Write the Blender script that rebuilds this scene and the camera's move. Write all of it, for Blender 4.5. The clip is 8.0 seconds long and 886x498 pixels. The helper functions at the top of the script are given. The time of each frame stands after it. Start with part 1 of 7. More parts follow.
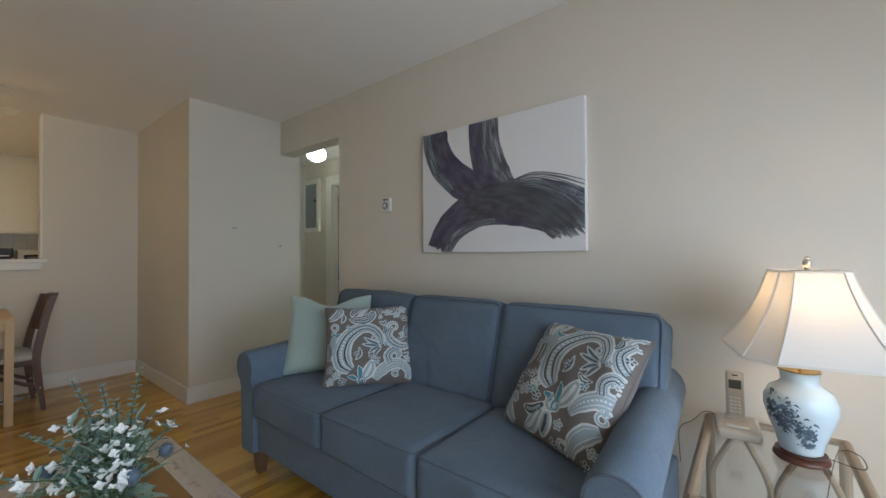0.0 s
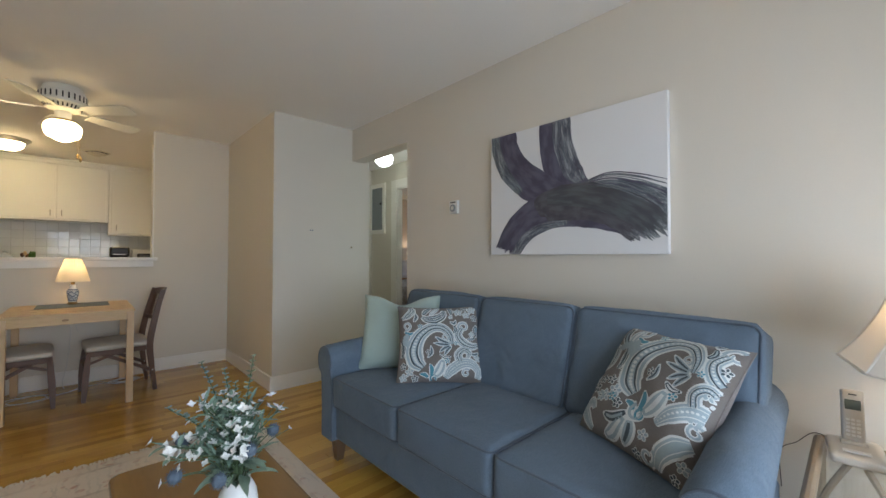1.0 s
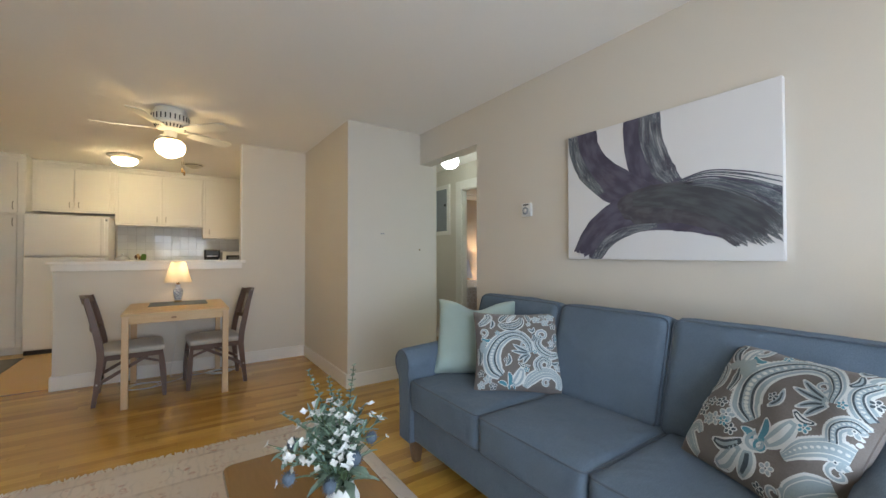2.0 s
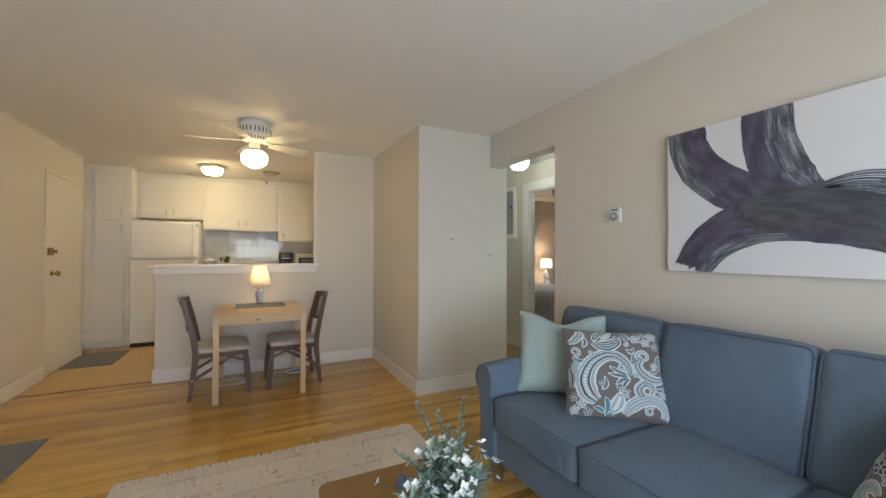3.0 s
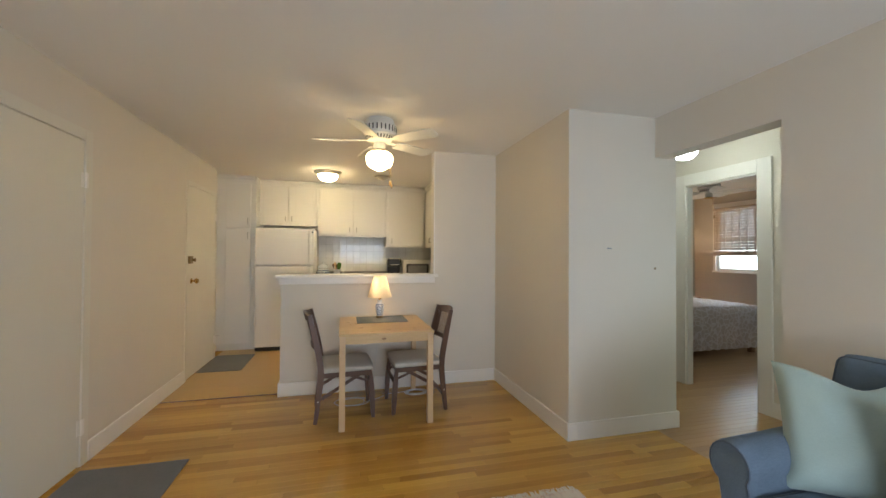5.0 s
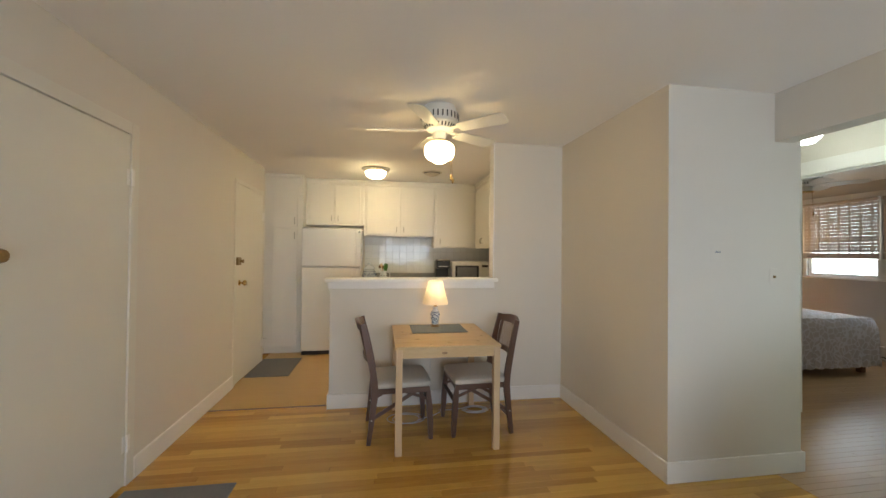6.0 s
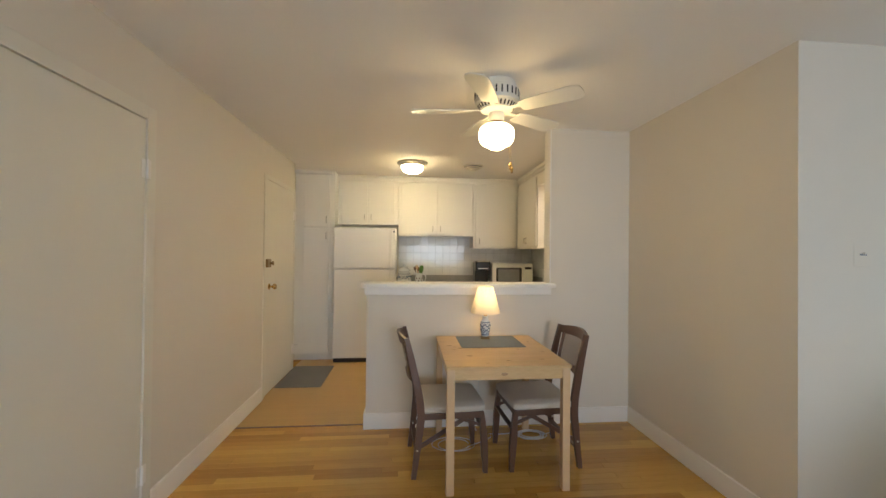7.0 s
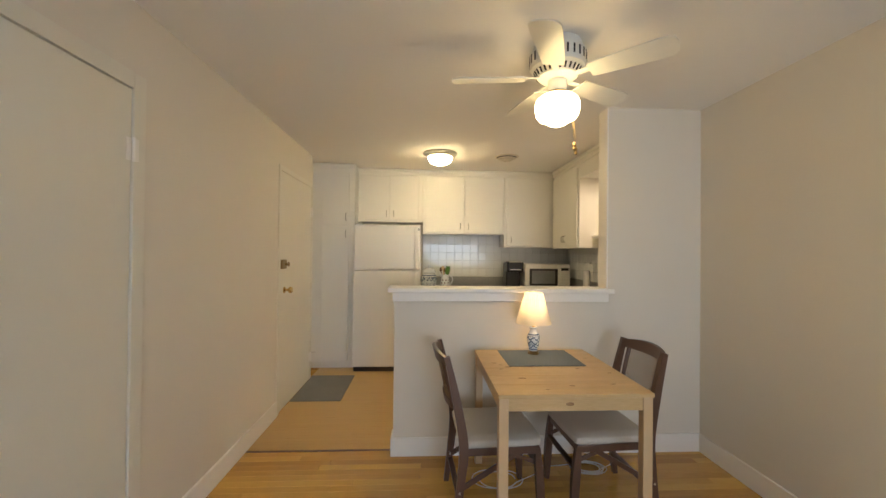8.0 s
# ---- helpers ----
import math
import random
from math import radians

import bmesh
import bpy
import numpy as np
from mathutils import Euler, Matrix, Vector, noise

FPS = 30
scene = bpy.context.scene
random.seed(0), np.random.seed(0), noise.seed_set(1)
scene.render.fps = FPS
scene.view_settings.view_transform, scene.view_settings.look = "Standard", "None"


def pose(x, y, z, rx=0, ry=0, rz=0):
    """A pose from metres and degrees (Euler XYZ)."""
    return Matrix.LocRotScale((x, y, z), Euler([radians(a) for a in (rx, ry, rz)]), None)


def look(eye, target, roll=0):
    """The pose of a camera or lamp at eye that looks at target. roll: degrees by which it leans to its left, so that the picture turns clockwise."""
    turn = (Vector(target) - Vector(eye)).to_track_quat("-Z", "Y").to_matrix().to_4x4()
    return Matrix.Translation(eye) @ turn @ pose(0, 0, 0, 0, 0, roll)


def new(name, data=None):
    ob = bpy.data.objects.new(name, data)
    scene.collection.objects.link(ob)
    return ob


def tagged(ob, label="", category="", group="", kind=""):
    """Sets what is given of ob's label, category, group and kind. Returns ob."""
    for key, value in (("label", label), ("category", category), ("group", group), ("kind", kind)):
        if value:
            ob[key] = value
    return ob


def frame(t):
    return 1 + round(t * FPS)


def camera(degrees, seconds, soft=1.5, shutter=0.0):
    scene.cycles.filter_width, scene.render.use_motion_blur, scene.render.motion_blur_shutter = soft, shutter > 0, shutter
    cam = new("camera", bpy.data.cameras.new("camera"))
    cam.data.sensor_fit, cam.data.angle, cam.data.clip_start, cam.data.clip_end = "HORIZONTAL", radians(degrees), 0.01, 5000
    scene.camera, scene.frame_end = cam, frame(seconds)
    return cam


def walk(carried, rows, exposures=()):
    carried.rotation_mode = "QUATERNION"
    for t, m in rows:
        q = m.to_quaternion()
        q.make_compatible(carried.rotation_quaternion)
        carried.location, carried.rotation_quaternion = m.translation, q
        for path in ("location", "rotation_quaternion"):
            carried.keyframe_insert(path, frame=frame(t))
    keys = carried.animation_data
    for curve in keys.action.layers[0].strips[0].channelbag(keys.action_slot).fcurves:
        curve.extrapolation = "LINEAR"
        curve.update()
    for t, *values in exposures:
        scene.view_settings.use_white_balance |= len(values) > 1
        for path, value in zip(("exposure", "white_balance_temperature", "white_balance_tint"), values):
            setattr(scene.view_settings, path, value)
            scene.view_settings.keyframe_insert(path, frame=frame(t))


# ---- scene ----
cam = camera(98.0, 8.0)
PATH = [
    (0, (-0.071, 0.361, 1.172), (1.494, 1.607, 1.201), -0.4),
    (0.5, (-0.107, 0.37, 1.162), (1.361, 1.727, 1.205), -0.2),
    (1, (-0.141, 0.398, 1.172), (1.225, 1.858, 1.211), 0.1),
    (1.5, (-0.18, 0.43, 1.189), (1.075, 1.987, 1.223), 0.0),
    (3, (-0.296, 0.65, 1.276), (0.601, 2.438, 1.301), 0.2),
    (3.5, (-0.37, 0.771, 1.309), (0.418, 2.609, 1.334), 0.3),
    (4, (-0.413, 0.932, 1.329), (0.277, 2.809, 1.351), 0.3),
    (4.5, (-0.472, 1.141, 1.347), (0.124, 3.05, 1.374), 0.3),
    (6, (-0.672, 1.741, 1.39), (-0.357, 3.716, 1.412), 0.6),
    (6.5, (-0.732, 1.978, 1.405), (-0.489, 3.963, 1.426), 0.7),
    (7, (-0.803, 2.174, 1.403), (-0.619, 4.165, 1.423), 0.6),
    (7.5, (-0.873, 2.384, 1.398), (-0.747, 4.38, 1.42), 0.6),
    (8, (-0.929, 2.611, 1.405), (-0.824, 4.608, 1.421), 0.6),
]
walk(cam, [(t, look(eye, target, roll)) for t, eye, target, roll in PATH], exposures=[(0, -0.37), (1.5, 0.12), (3.5, 0.33), (8, 0.40)])

# ---- daylight ----
world = bpy.data.worlds.new("sky")
scene.world = world
world.use_nodes = True
wn = world.node_tree.nodes
sky = wn.new("ShaderNodeTexSky")
sky.sky_type, sky.sun_disc = "NISHITA", False
sky.sun_elevation, sky.sun_rotation = radians(52), radians(-90)
world.node_tree.links.new(sky.outputs[0], wn["Background"].inputs[0])
wn["Background"].inputs[1].default_value = 0.11


def lamp(name, kind, m, power, color, size=0.1, size_y=None, angle=None):
    li = bpy.data.lights.new(name, kind)
    li.energy, li.color = power, color
    if kind == "AREA":
        li.shape, li.size, li.size_y = "RECTANGLE", size, size_y
    elif kind == "POINT":
        li.shadow_soft_size = size
    if angle:
        li.angle = angle
    ob = new(name, li)
    ob.matrix_world = m
    return ob


lamp("sun", "SUN", look((-20, 2, 26), (0, 2, 0)), 2.0, (1, 0.95, 0.88), angle=radians(0.6))
DAY = (0.705, 0.832, 1.0)
WARM = (1.0, 0.72, 0.42)
lamp("living_window_daylight", "AREA", look((0.20, -0.93, 1.10), (0.38, 3.5, -0.8)), 54, DAY, 2.0, 1.40)
# The hall's daylight is assumed to enter at its unseen south end.
lamp("assumed_hall_daylight", "AREA", look((2.5, 2.24, 1.1), (2.35, 4.2, 0.1)), 3.2, (0.78, 0.96, 0.92), 0.8, 1.5)
lamp("bedroom_window_daylight", "AREA", look((7.2, 5.92, 1.75), (3, 5.92, 1.3)), 320, (0.72, 0.87, 1.0), 4.6, 3.2)
GLOBE, KITCHEN, HALL = 21.0, 60.0, 16.0
lamp("table_lamp_bulb", "POINT", pose(-0.2, 5.1, 1.07), 1.7, WARM, 0.03)
# Assumed lamp, hidden by the post; brightens the cabinet end and the kitchen.
lamp("assumed_soffit_tube", "AREA", pose(0.90, 6.05, 2.188), 5.0, (1.0, 0.80, 0.58), 0.10, 0.55)
lamp("end_lamp_bulb", "POINT", pose(1.515, 0.23, 1.02), 1.8, (1.0, 0.66, 0.36), 0.03)
lamp("bedside_bulb", "POINT", pose(5.38, 7.03, 1.10), 16.0, (1.0, 0.72, 0.40), 0.03)


# ---- materials ----
def material(name):
    m = bpy.data.materials.new(name)
    m.use_nodes = True
    nt = m.node_tree
    b = nt.nodes["Principled BSDF"]

    def node(kind, **inputs):
        n = nt.nodes.new("ShaderNode" + kind)
        for k, v in inputs.items():
            i = n.inputs[int(k[1:])] if k[0] == "i" and k[1:].isdigit() else n.inputs[k]
            if isinstance(v, bpy.types.NodeSocket):
                nt.links.new(v, i)
            else:
                i.default_value = v
        return n

    def maths(op, a, c=0.0, clamp=False):
        n = node("Math", i0=a, i1=c)
        n.operation, n.use_clamp = op, clamp
        return n.outputs[0]

    def mix(f, a, c):
        n = nt.nodes.new("ShaderNodeMix")
        n.data_type = "RGBA"
        for i, v in ((0, f), (6, a), (7, c)):
            if isinstance(v, bpy.types.NodeSocket):
                nt.links.new(v, n.inputs[i])
            else:
                n.inputs[i].default_value = v if i == 0 else (*v[:3], 1)
        return n.outputs[2]

    def ramp(f, lo, hi):
        n = node("MapRange", i0=f, i1=lo, i2=hi)
        n.interpolation_type = "SMOOTHSTEP"
        return n.outputs[0]

    return m, nt, b, node, maths, mix, ramp


def M(name, base, rough=0.5, metal=0.0, vary=0.08, size=0.2, grain=0.04, gsize=0.004, bump=0.15, stretch=(1, 1, 1), other=None, rand=0.0, island=False, spec=0.5, sheen=0.0, coat=0.0, transmission=0.0, emit=0.0, emit_color=(1, 1, 1), rough_vary=0.08):
    """A surface with broad and fine variation of colour, fine relief and uneven gloss."""
    m, nt, b, node, maths, mix, ramp = material(name)
    co = node("TexCoord").outputs["Object"]
    src = node("NewGeometry").outputs["Random Per Island"] if island else node("ObjectInfo").outputs["Random"]
    if rand:
        sh = node("VectorMath", i0=co, i1=node("CombineXYZ", i0=maths("MULTIPLY", src, 37.0), i1=maths("MULTIPLY", src, 91.0)).outputs[0])
        co = sh.outputs[0]
    co = node("Mapping", Vector=co, Scale=stretch).outputs[0]
    broad = node("TexNoise", Vector=co, Scale=1 / size, Detail=4.0).outputs[0]
    fine = node("TexNoise", Vector=co, Scale=1 / gsize, Detail=3.0).outputs[0]
    v = maths("ADD", maths("MULTIPLY", maths("SUBTRACT", broad, 0.5), 3 * vary), maths("MULTIPLY", maths("SUBTRACT", fine, 0.5), 3 * grain))
    if rand:
        v = maths("ADD", v, maths("MULTIPLY", maths("SUBTRACT", src, 0.5), 2 * rand))
    if other:
        c = mix(maths("ADD", v, 0.5, True), base, other)
    else:
        c = node("VectorMath", i0=base[:3], i3=maths("ADD", v, 1.0))
        c.operation = "SCALE"
        c = c.outputs[0]
    nt.links.new(c, b.inputs["Base Color"])
    nt.links.new(maths("ADD", maths("MULTIPLY", maths("SUBTRACT", broad, 0.5), rough_vary), rough), b.inputs["Roughness"])
    b.inputs["Metallic"].default_value = metal
    b.inputs["Specular IOR Level"].default_value = spec
    b.inputs["Sheen Weight"].default_value = sheen
    b.inputs["Coat Weight"].default_value = coat
    b.inputs["Transmission Weight"].default_value = transmission
    if emit:
        b.inputs["Emission Color"].default_value = (*emit_color, 1)
        b.inputs["Emission Strength"].default_value = emit
    if bump:
        bn = node("Bump", Strength=bump, Distance=0.002, Height=fine)
        nt.links.new(bn.outputs[0], b.inputs["Normal"])
    return m


def weave(name, base, other, pitch=0.0022, bump=0.5, sheen=0.25, rough=0.9, vary=0.12, crease=0.0):
    """Woven cloth: two crossed threads with mottled dye."""
    m, nt, b, node, maths, mix, ramp = material(name)
    co = node("TexCoord").outputs["Object"]
    broad = node("TexNoise", Vector=co, Scale=5.0, Detail=5.0).outputs[0]
    fine = node("TexNoise", Vector=co, Scale=420.0, Detail=2.0).outputs[0]
    slub = node("TexNoise", Vector=node("Mapping", Vector=co, Scale=(40, 420, 420)).outputs[0], Scale=1.0).outputs[0]
    f = maths("ADD", maths("ADD", maths("MULTIPLY", maths("SUBTRACT", broad, 0.5), 4 * vary), maths("MULTIPLY", maths("SUBTRACT", slub, 0.5), 0.6)), maths("MULTIPLY", fine, 0.9), True)
    nt.links.new(mix(f, base, other), b.inputs["Base Color"])
    b.inputs["Roughness"].default_value = rough
    b.inputs["Sheen Weight"].default_value = sheen
    b.inputs["Specular IOR Level"].default_value = 0.2
    h = maths("ADD", fine, maths("MULTIPLY", slub, 0.8))
    bn = node("Bump", Strength=bump, Distance=0.0015, Height=h)
    if crease:
        soft = node("TexNoise", Vector=co, Scale=6.0, Detail=2.0, Distortion=0.4).outputs[0]
        nt.links.new(node("Bump", Strength=crease, Distance=0.03, Height=soft).outputs[0], bn.inputs["Normal"])
    nt.links.new(bn.outputs[0], b.inputs["Normal"])
    return m


def shade_cloth(name, color, through_share):
    """Lampshade cloth that lets part of the bulb's light through."""
    m, nt, b, node, maths, mix, ramp = material(name)
    b.inputs["Base Color"].default_value = (*color, 1)
    b.inputs["Roughness"].default_value = 0.9
    co = node("TexCoord").outputs["Object"]
    n = node("TexNoise", Vector=node("Mapping", Vector=co, Scale=(600, 600, 60)).outputs[0], Scale=1.0)
    nt.links.new(node("Bump", Strength=0.25, Distance=0.001, Height=n.outputs[0]).outputs[0], b.inputs["Normal"])
    t = node("BsdfTranslucent", Color=(*color, 1))
    mx = node("MixShader", i0=through_share, i1=b.outputs[0], i2=t.outputs[0])
    nt.links.new(mx.outputs[0], nt.nodes["Material Output"].inputs[0])
    return m


def glow(name, color, strength, low=None, high=None, least=0.4):
    """Lit opal glass; emission is turned down towards the collar to spare the ceiling."""
    m, nt, b, node, maths, mix, ramp = material(name)
    if low is not None:
        z = node("SeparateXYZ", Vector=node("TexCoord").outputs["Object"]).outputs[2]
        share = node("MapRange", i0=z, i1=low, i2=high, i3=1.0, i4=least).outputs[0]
        nt.links.new(maths("MULTIPLY", share, strength), b.inputs["Emission Strength"])
    b.inputs["Base Color"].default_value = (0.9, 0.88, 0.82, 1)
    b.inputs["Roughness"].default_value = 0.25
    b.inputs["Emission Color"].default_value = (*color, 1)
    b.inputs["Emission Strength"].default_value = strength
    return m


PAINT = M("wall_paint", (0.726, 0.667, 0.580), 0.62, vary=0.015, size=0.6, grain=0.012, gsize=0.006, bump=0.12)
CEIL = M("ceiling_paint", (0.90, 0.87, 0.83), 0.8, vary=0.015, size=0.8, grain=0.012, gsize=0.008, bump=0.1)
TRIM = M("trim_paint", (0.86, 0.82, 0.765), 0.38, vary=0.015, size=0.3, grain=0.01, bump=0.05)
DOORP = M("door_paint", (0.74, 0.70, 0.61), 0.42, vary=0.015, size=0.5, grain=0.01, bump=0.06)
CABP = M("cabinet_paint", (0.80, 0.775, 0.71), 0.36, vary=0.015, size=0.4, grain=0.01, bump=0.05)
APPL = M("appliance_enamel", (0.80, 0.79, 0.76), 0.33, vary=0.01, size=0.3, grain=0.01, gsize=0.003, bump=0.08, rough_vary=0.02)
BLACK = M("black_plastic", (0.015, 0.015, 0.016), 0.3, vary=0.1, bump=0.03)
DARKG = M("dark_gap", (0.03, 0.03, 0.03), 0.8, bump=0)
OAK = M("oak_strip", (0.37, 0.176, 0.032), 0.16, other=(0.75, 0.445, 0.090), vary=0.18, size=0.12, grain=0.10, gsize=0.012, stretch=(0.12, 1, 1), rand=0.34, bump=0.05, coat=0.25, rough_vary=0.12)
OAKJ = M("oak_strip_joined", (0.37, 0.176, 0.032), 0.16, other=(0.75, 0.445, 0.090), vary=0.18, size=0.12, grain=0.10, gsize=0.012, stretch=(0.12, 1, 1), rand=0.34, island=True, bump=0.05, coat=0.25, rough_vary=0.12)
OAKK = M("kitchen_oak_joined", (0.46, 0.285, 0.100), 0.3, other=(0.56, 0.365, 0.135), vary=0.15, size=0.12, grain=0.10, gsize=0.012, stretch=(0.12, 1, 1), rand=0.13, island=True, bump=0.05)
OAKH = M("hall_oak_joined", (0.33, 0.185, 0.075), 0.30, other=(0.50, 0.31, 0.135), vary=0.15, size=0.12, grain=0.10, gsize=0.012, stretch=(0.12, 1, 1), rand=0.2, island=True, bump=0.05)
PINE = M("pine", (0.50, 0.30, 0.12), 0.36, other=(0.78, 0.56, 0.29), vary=0.28, size=0.06, grain=0.2, gsize=0.006, stretch=(0.12, 1, 1), bump=0.08)
PINEV = M("pine_upright", (0.58, 0.38, 0.20), 0.45, other=(0.72, 0.52, 0.31), vary=0.2, size=0.05, grain=0.12, gsize=0.006, stretch=(1, 1, 0.12), bump=0.08)
KNOT = M("pine_knot", (0.33, 0.18, 0.075), 0.5, vary=0.3, size=0.01)
WALNUT = M("dark_stained_wood", (0.088, 0.044, 0.029), 0.34, other=(0.16, 0.084, 0.054), vary=0.2, size=0.05, grain=0.1, gsize=0.006, stretch=(1, 1, 0.15), bump=0.08)
COFFEE = M("coffee_table_wood", (0.20, 0.094, 0.022), 0.2, other=(0.33, 0.17, 0.046), vary=0.2, size=0.08, grain=0.1, gsize=0.01, stretch=(1, 0.12, 1), bump=0.05, coat=0.3)
REDWOOD = M("lamp_plinth_wood", (0.10, 0.035, 0.022), 0.3, vary=0.2, size=0.03)
LEGW = M("sofa_leg_wood", (0.13, 0.075, 0.04), 0.4, other=(0.22, 0.13, 0.07), vary=0.2, size=0.03, stretch=(1, 1, 0.2))
RATTAN = M("rattan", (0.23, 0.17, 0.115), 0.42, other=(0.36, 0.275, 0.19), vary=0.2, size=0.05, grain=0.12, gsize=0.006, bump=0.2)
CANE = M("woven_cane", (0.28, 0.185, 0.10), 0.55, vary=0.2, size=0.03)
BLUE = weave("slate_blue_linen", (0.085, 0.121, 0.166), (0.176, 0.231, 0.297), sheen=0.08, crease=0.7)
BLUEP = weave("slate_blue_piping", (0.062, 0.084, 0.115), (0.124, 0.154, 0.197))
SAGE = weave("sage_satin", (0.33, 0.43, 0.40), (0.44, 0.54, 0.50), bump=0.15, sheen=0.3, rough=0.5, vary=0.05)
TAUPE = weave("taupe_cotton", (0.130, 0.112, 0.102), (0.225, 0.200, 0.185), bump=0.35)
PRINTW = weave("white_print", (0.54, 0.565, 0.555), (0.76, 0.785, 0.765), bump=0.4, vary=0.2)
PRINTB = weave("pale_blue_print", (0.27, 0.345, 0.38), (0.41, 0.485, 0.51), bump=0.4, vary=0.2)
PRINTD = weave("slate_print", (0.04, 0.06, 0.075), (0.10, 0.125, 0.14), bump=0.4, vary=0.2)
PRINTT = weave("teal_print", (0.06, 0.21, 0.28), (0.12, 0.33, 0.40), bump=0.4, vary=0.2)
SEATC = weave("cream_seat_cloth", (0.52, 0.47, 0.41), (0.66, 0.61, 0.54), bump=0.3, vary=0.06)
GREYM = weave("grey_mat", (0.15, 0.15, 0.155), (0.25, 0.25, 0.255), bump=0.6, sheen=0.0)
GREYP = weave("grey_placemat", (0.095, 0.12, 0.15), (0.165, 0.195, 0.23), bump=0.5, sheen=0.0, rough=0.6)
CANVAS = M("primed_canvas", (0.80, 0.79, 0.79), 0.75, vary=0.012, size=0.3, grain=0.03, gsize=0.0025, bump=0.25)
CERW = M("white_glaze", (0.74, 0.77, 0.80), 0.12, vary=0.02, size=0.1, grain=0.0, bump=0.0, coat=0.4)
CELADON = M("celadon_glaze", (0.58, 0.69, 0.74), 0.10, vary=0.04, size=0.1, grain=0.0, bump=0.0, coat=0.5)
VASEW = M("matt_white_ceramic", (0.76, 0.76, 0.75), 0.45, vary=0.03, size=0.05, grain=0.02, bump=0.08)
COBALT = M("cobalt_glaze", (0.03, 0.065, 0.14), 0.15, other=(0.10, 0.17, 0.28), vary=0.4, size=0.012, grain=0.1, bump=0)
INK = M("ink_glaze", (0.012, 0.035, 0.065), 0.15, other=(0.22, 0.30, 0.38), vary=0.5, size=0.02, grain=0.2, gsize=0.003, bump=0)
BRASS = M("brass", (0.62, 0.42, 0.16), 0.25, 1.0, vary=0.08, size=0.02)
OLDBRASS = M("aged_brass", (0.30, 0.21, 0.10), 0.38, 1.0, vary=0.2, size=0.015)
NICKEL = M("brushed_nickel", (0.66, 0.63, 0.58), 0.34, 1.0, vary=0.06, size=0.03)
STEELN = M("satin_nickel", (0.46, 0.43, 0.38), 0.38, 1.0, vary=0.06, size=0.03)
STEEL = M("painted_steel", (0.26, 0.28, 0.30), 0.42, vary=0.06, size=0.15, bump=0.06)
SILVER = M("silver_plastic", (0.60, 0.57, 0.52), 0.30, 0.4, vary=0.05, size=0.04)
LCD = M("lcd", (0.09, 0.11, 0.10), 0.15, bump=0)
WHITEP = M("white_plastic", (0.76, 0.75, 0.72), 0.35, vary=0.02, size=0.05, bump=0.02)
FANW = M("white_enamel", (0.78, 0.76, 0.70), 0.35, vary=0.02, size=0.1, bump=0.04)
CORD = M("white_cord", (0.66, 0.64, 0.60), 0.5, vary=0.05)
DCORD = M("brown_cord", (0.05, 0.035, 0.03), 0.5, vary=0.05)
TILE = M("white_glazed_tile", (0.76, 0.77, 0.76), 0.10, vary=0.03, size=0.15, grain=0.0, bump=0.0, rand=0.03, coat=0.3)
GROUT = M("grout", (0.60, 0.60, 0.58), 0.9, vary=0.05)
LAMIN = M("grey_laminate", (0.27, 0.27, 0.265), 0.4, vary=0.1, size=0.02, grain=0.12, gsize=0.003, bump=0.02)
SHADE1 = shade_cloth("cream_shade_cloth", (0.80, 0.71, 0.54), 0.28)
SHADE2 = shade_cloth("white_shade_cloth", (0.84, 0.83, 0.80), 0.32)
GLOBEM = glow("opal_globe", (1.0, 0.745, 0.36), GLOBE, -0.39, -0.285)
KITM = glow("opal_bowl", (1.0, 0.77, 0.40), KITCHEN, -0.115, -0.060, 0.45)
HALLM = glow("opal_hall_globe", (0.86, 1.0, 0.95), HALL)
LEAF = M("leaf_green", (0.18, 0.27, 0.21), 0.5, vary=0.25, size=0.03, rand=0.0, island=False)
EUCA = M("eucalyptus_green", (0.25, 0.34, 0.26), 0.6, vary=0.2, size=0.03)
PETAL = M("white_petal", (0.76, 0.76, 0.74), 0.55, vary=0.05, size=0.01)
THISTLE = M("thistle_blue", (0.105, 0.142, 0.19), 0.8, vary=0.2, size=0.01)
STEM = M("stem_green", (0.07, 0.11, 0.05), 0.6, vary=0.15, size=0.03)
SLAT = M("woven_shade_slat", (0.40, 0.31, 0.25), 0.6, other=(0.56, 0.46, 0.38), vary=0.25, size=0.04, rand=0.2, bump=0.1)
BEDW = M("bed_wood", (0.20, 0.10, 0.045), 0.4, other=(0.30, 0.17, 0.08), vary=0.2, size=0.05, stretch=(0.2, 1, 1))
PILLOWB = weave("grey_lilac_cotton", (0.34, 0.34, 0.40), (0.46, 0.46, 0.52), bump=0.2)
HEATER = M("heater_enamel", (0.62, 0.60, 0.56), 0.4, vary=0.03, size=0.2)
GRASS = M("ground_cover", (0.10, 0.12, 0.07), 0.9, vary=0.3, size=0.8)


def glass_material():
    m, nt, b, node, maths, mix, ramp = material("clear_glass")
    b.inputs["Base Color"].default_value = (0.95, 0.98, 0.97, 1)
    b.inputs["Roughness"].default_value = 0.02
    b.inputs["Transmission Weight"].default_value = 1.0
    b.inputs["IOR"].default_value = 1.45
    return m


GLASS = glass_material()


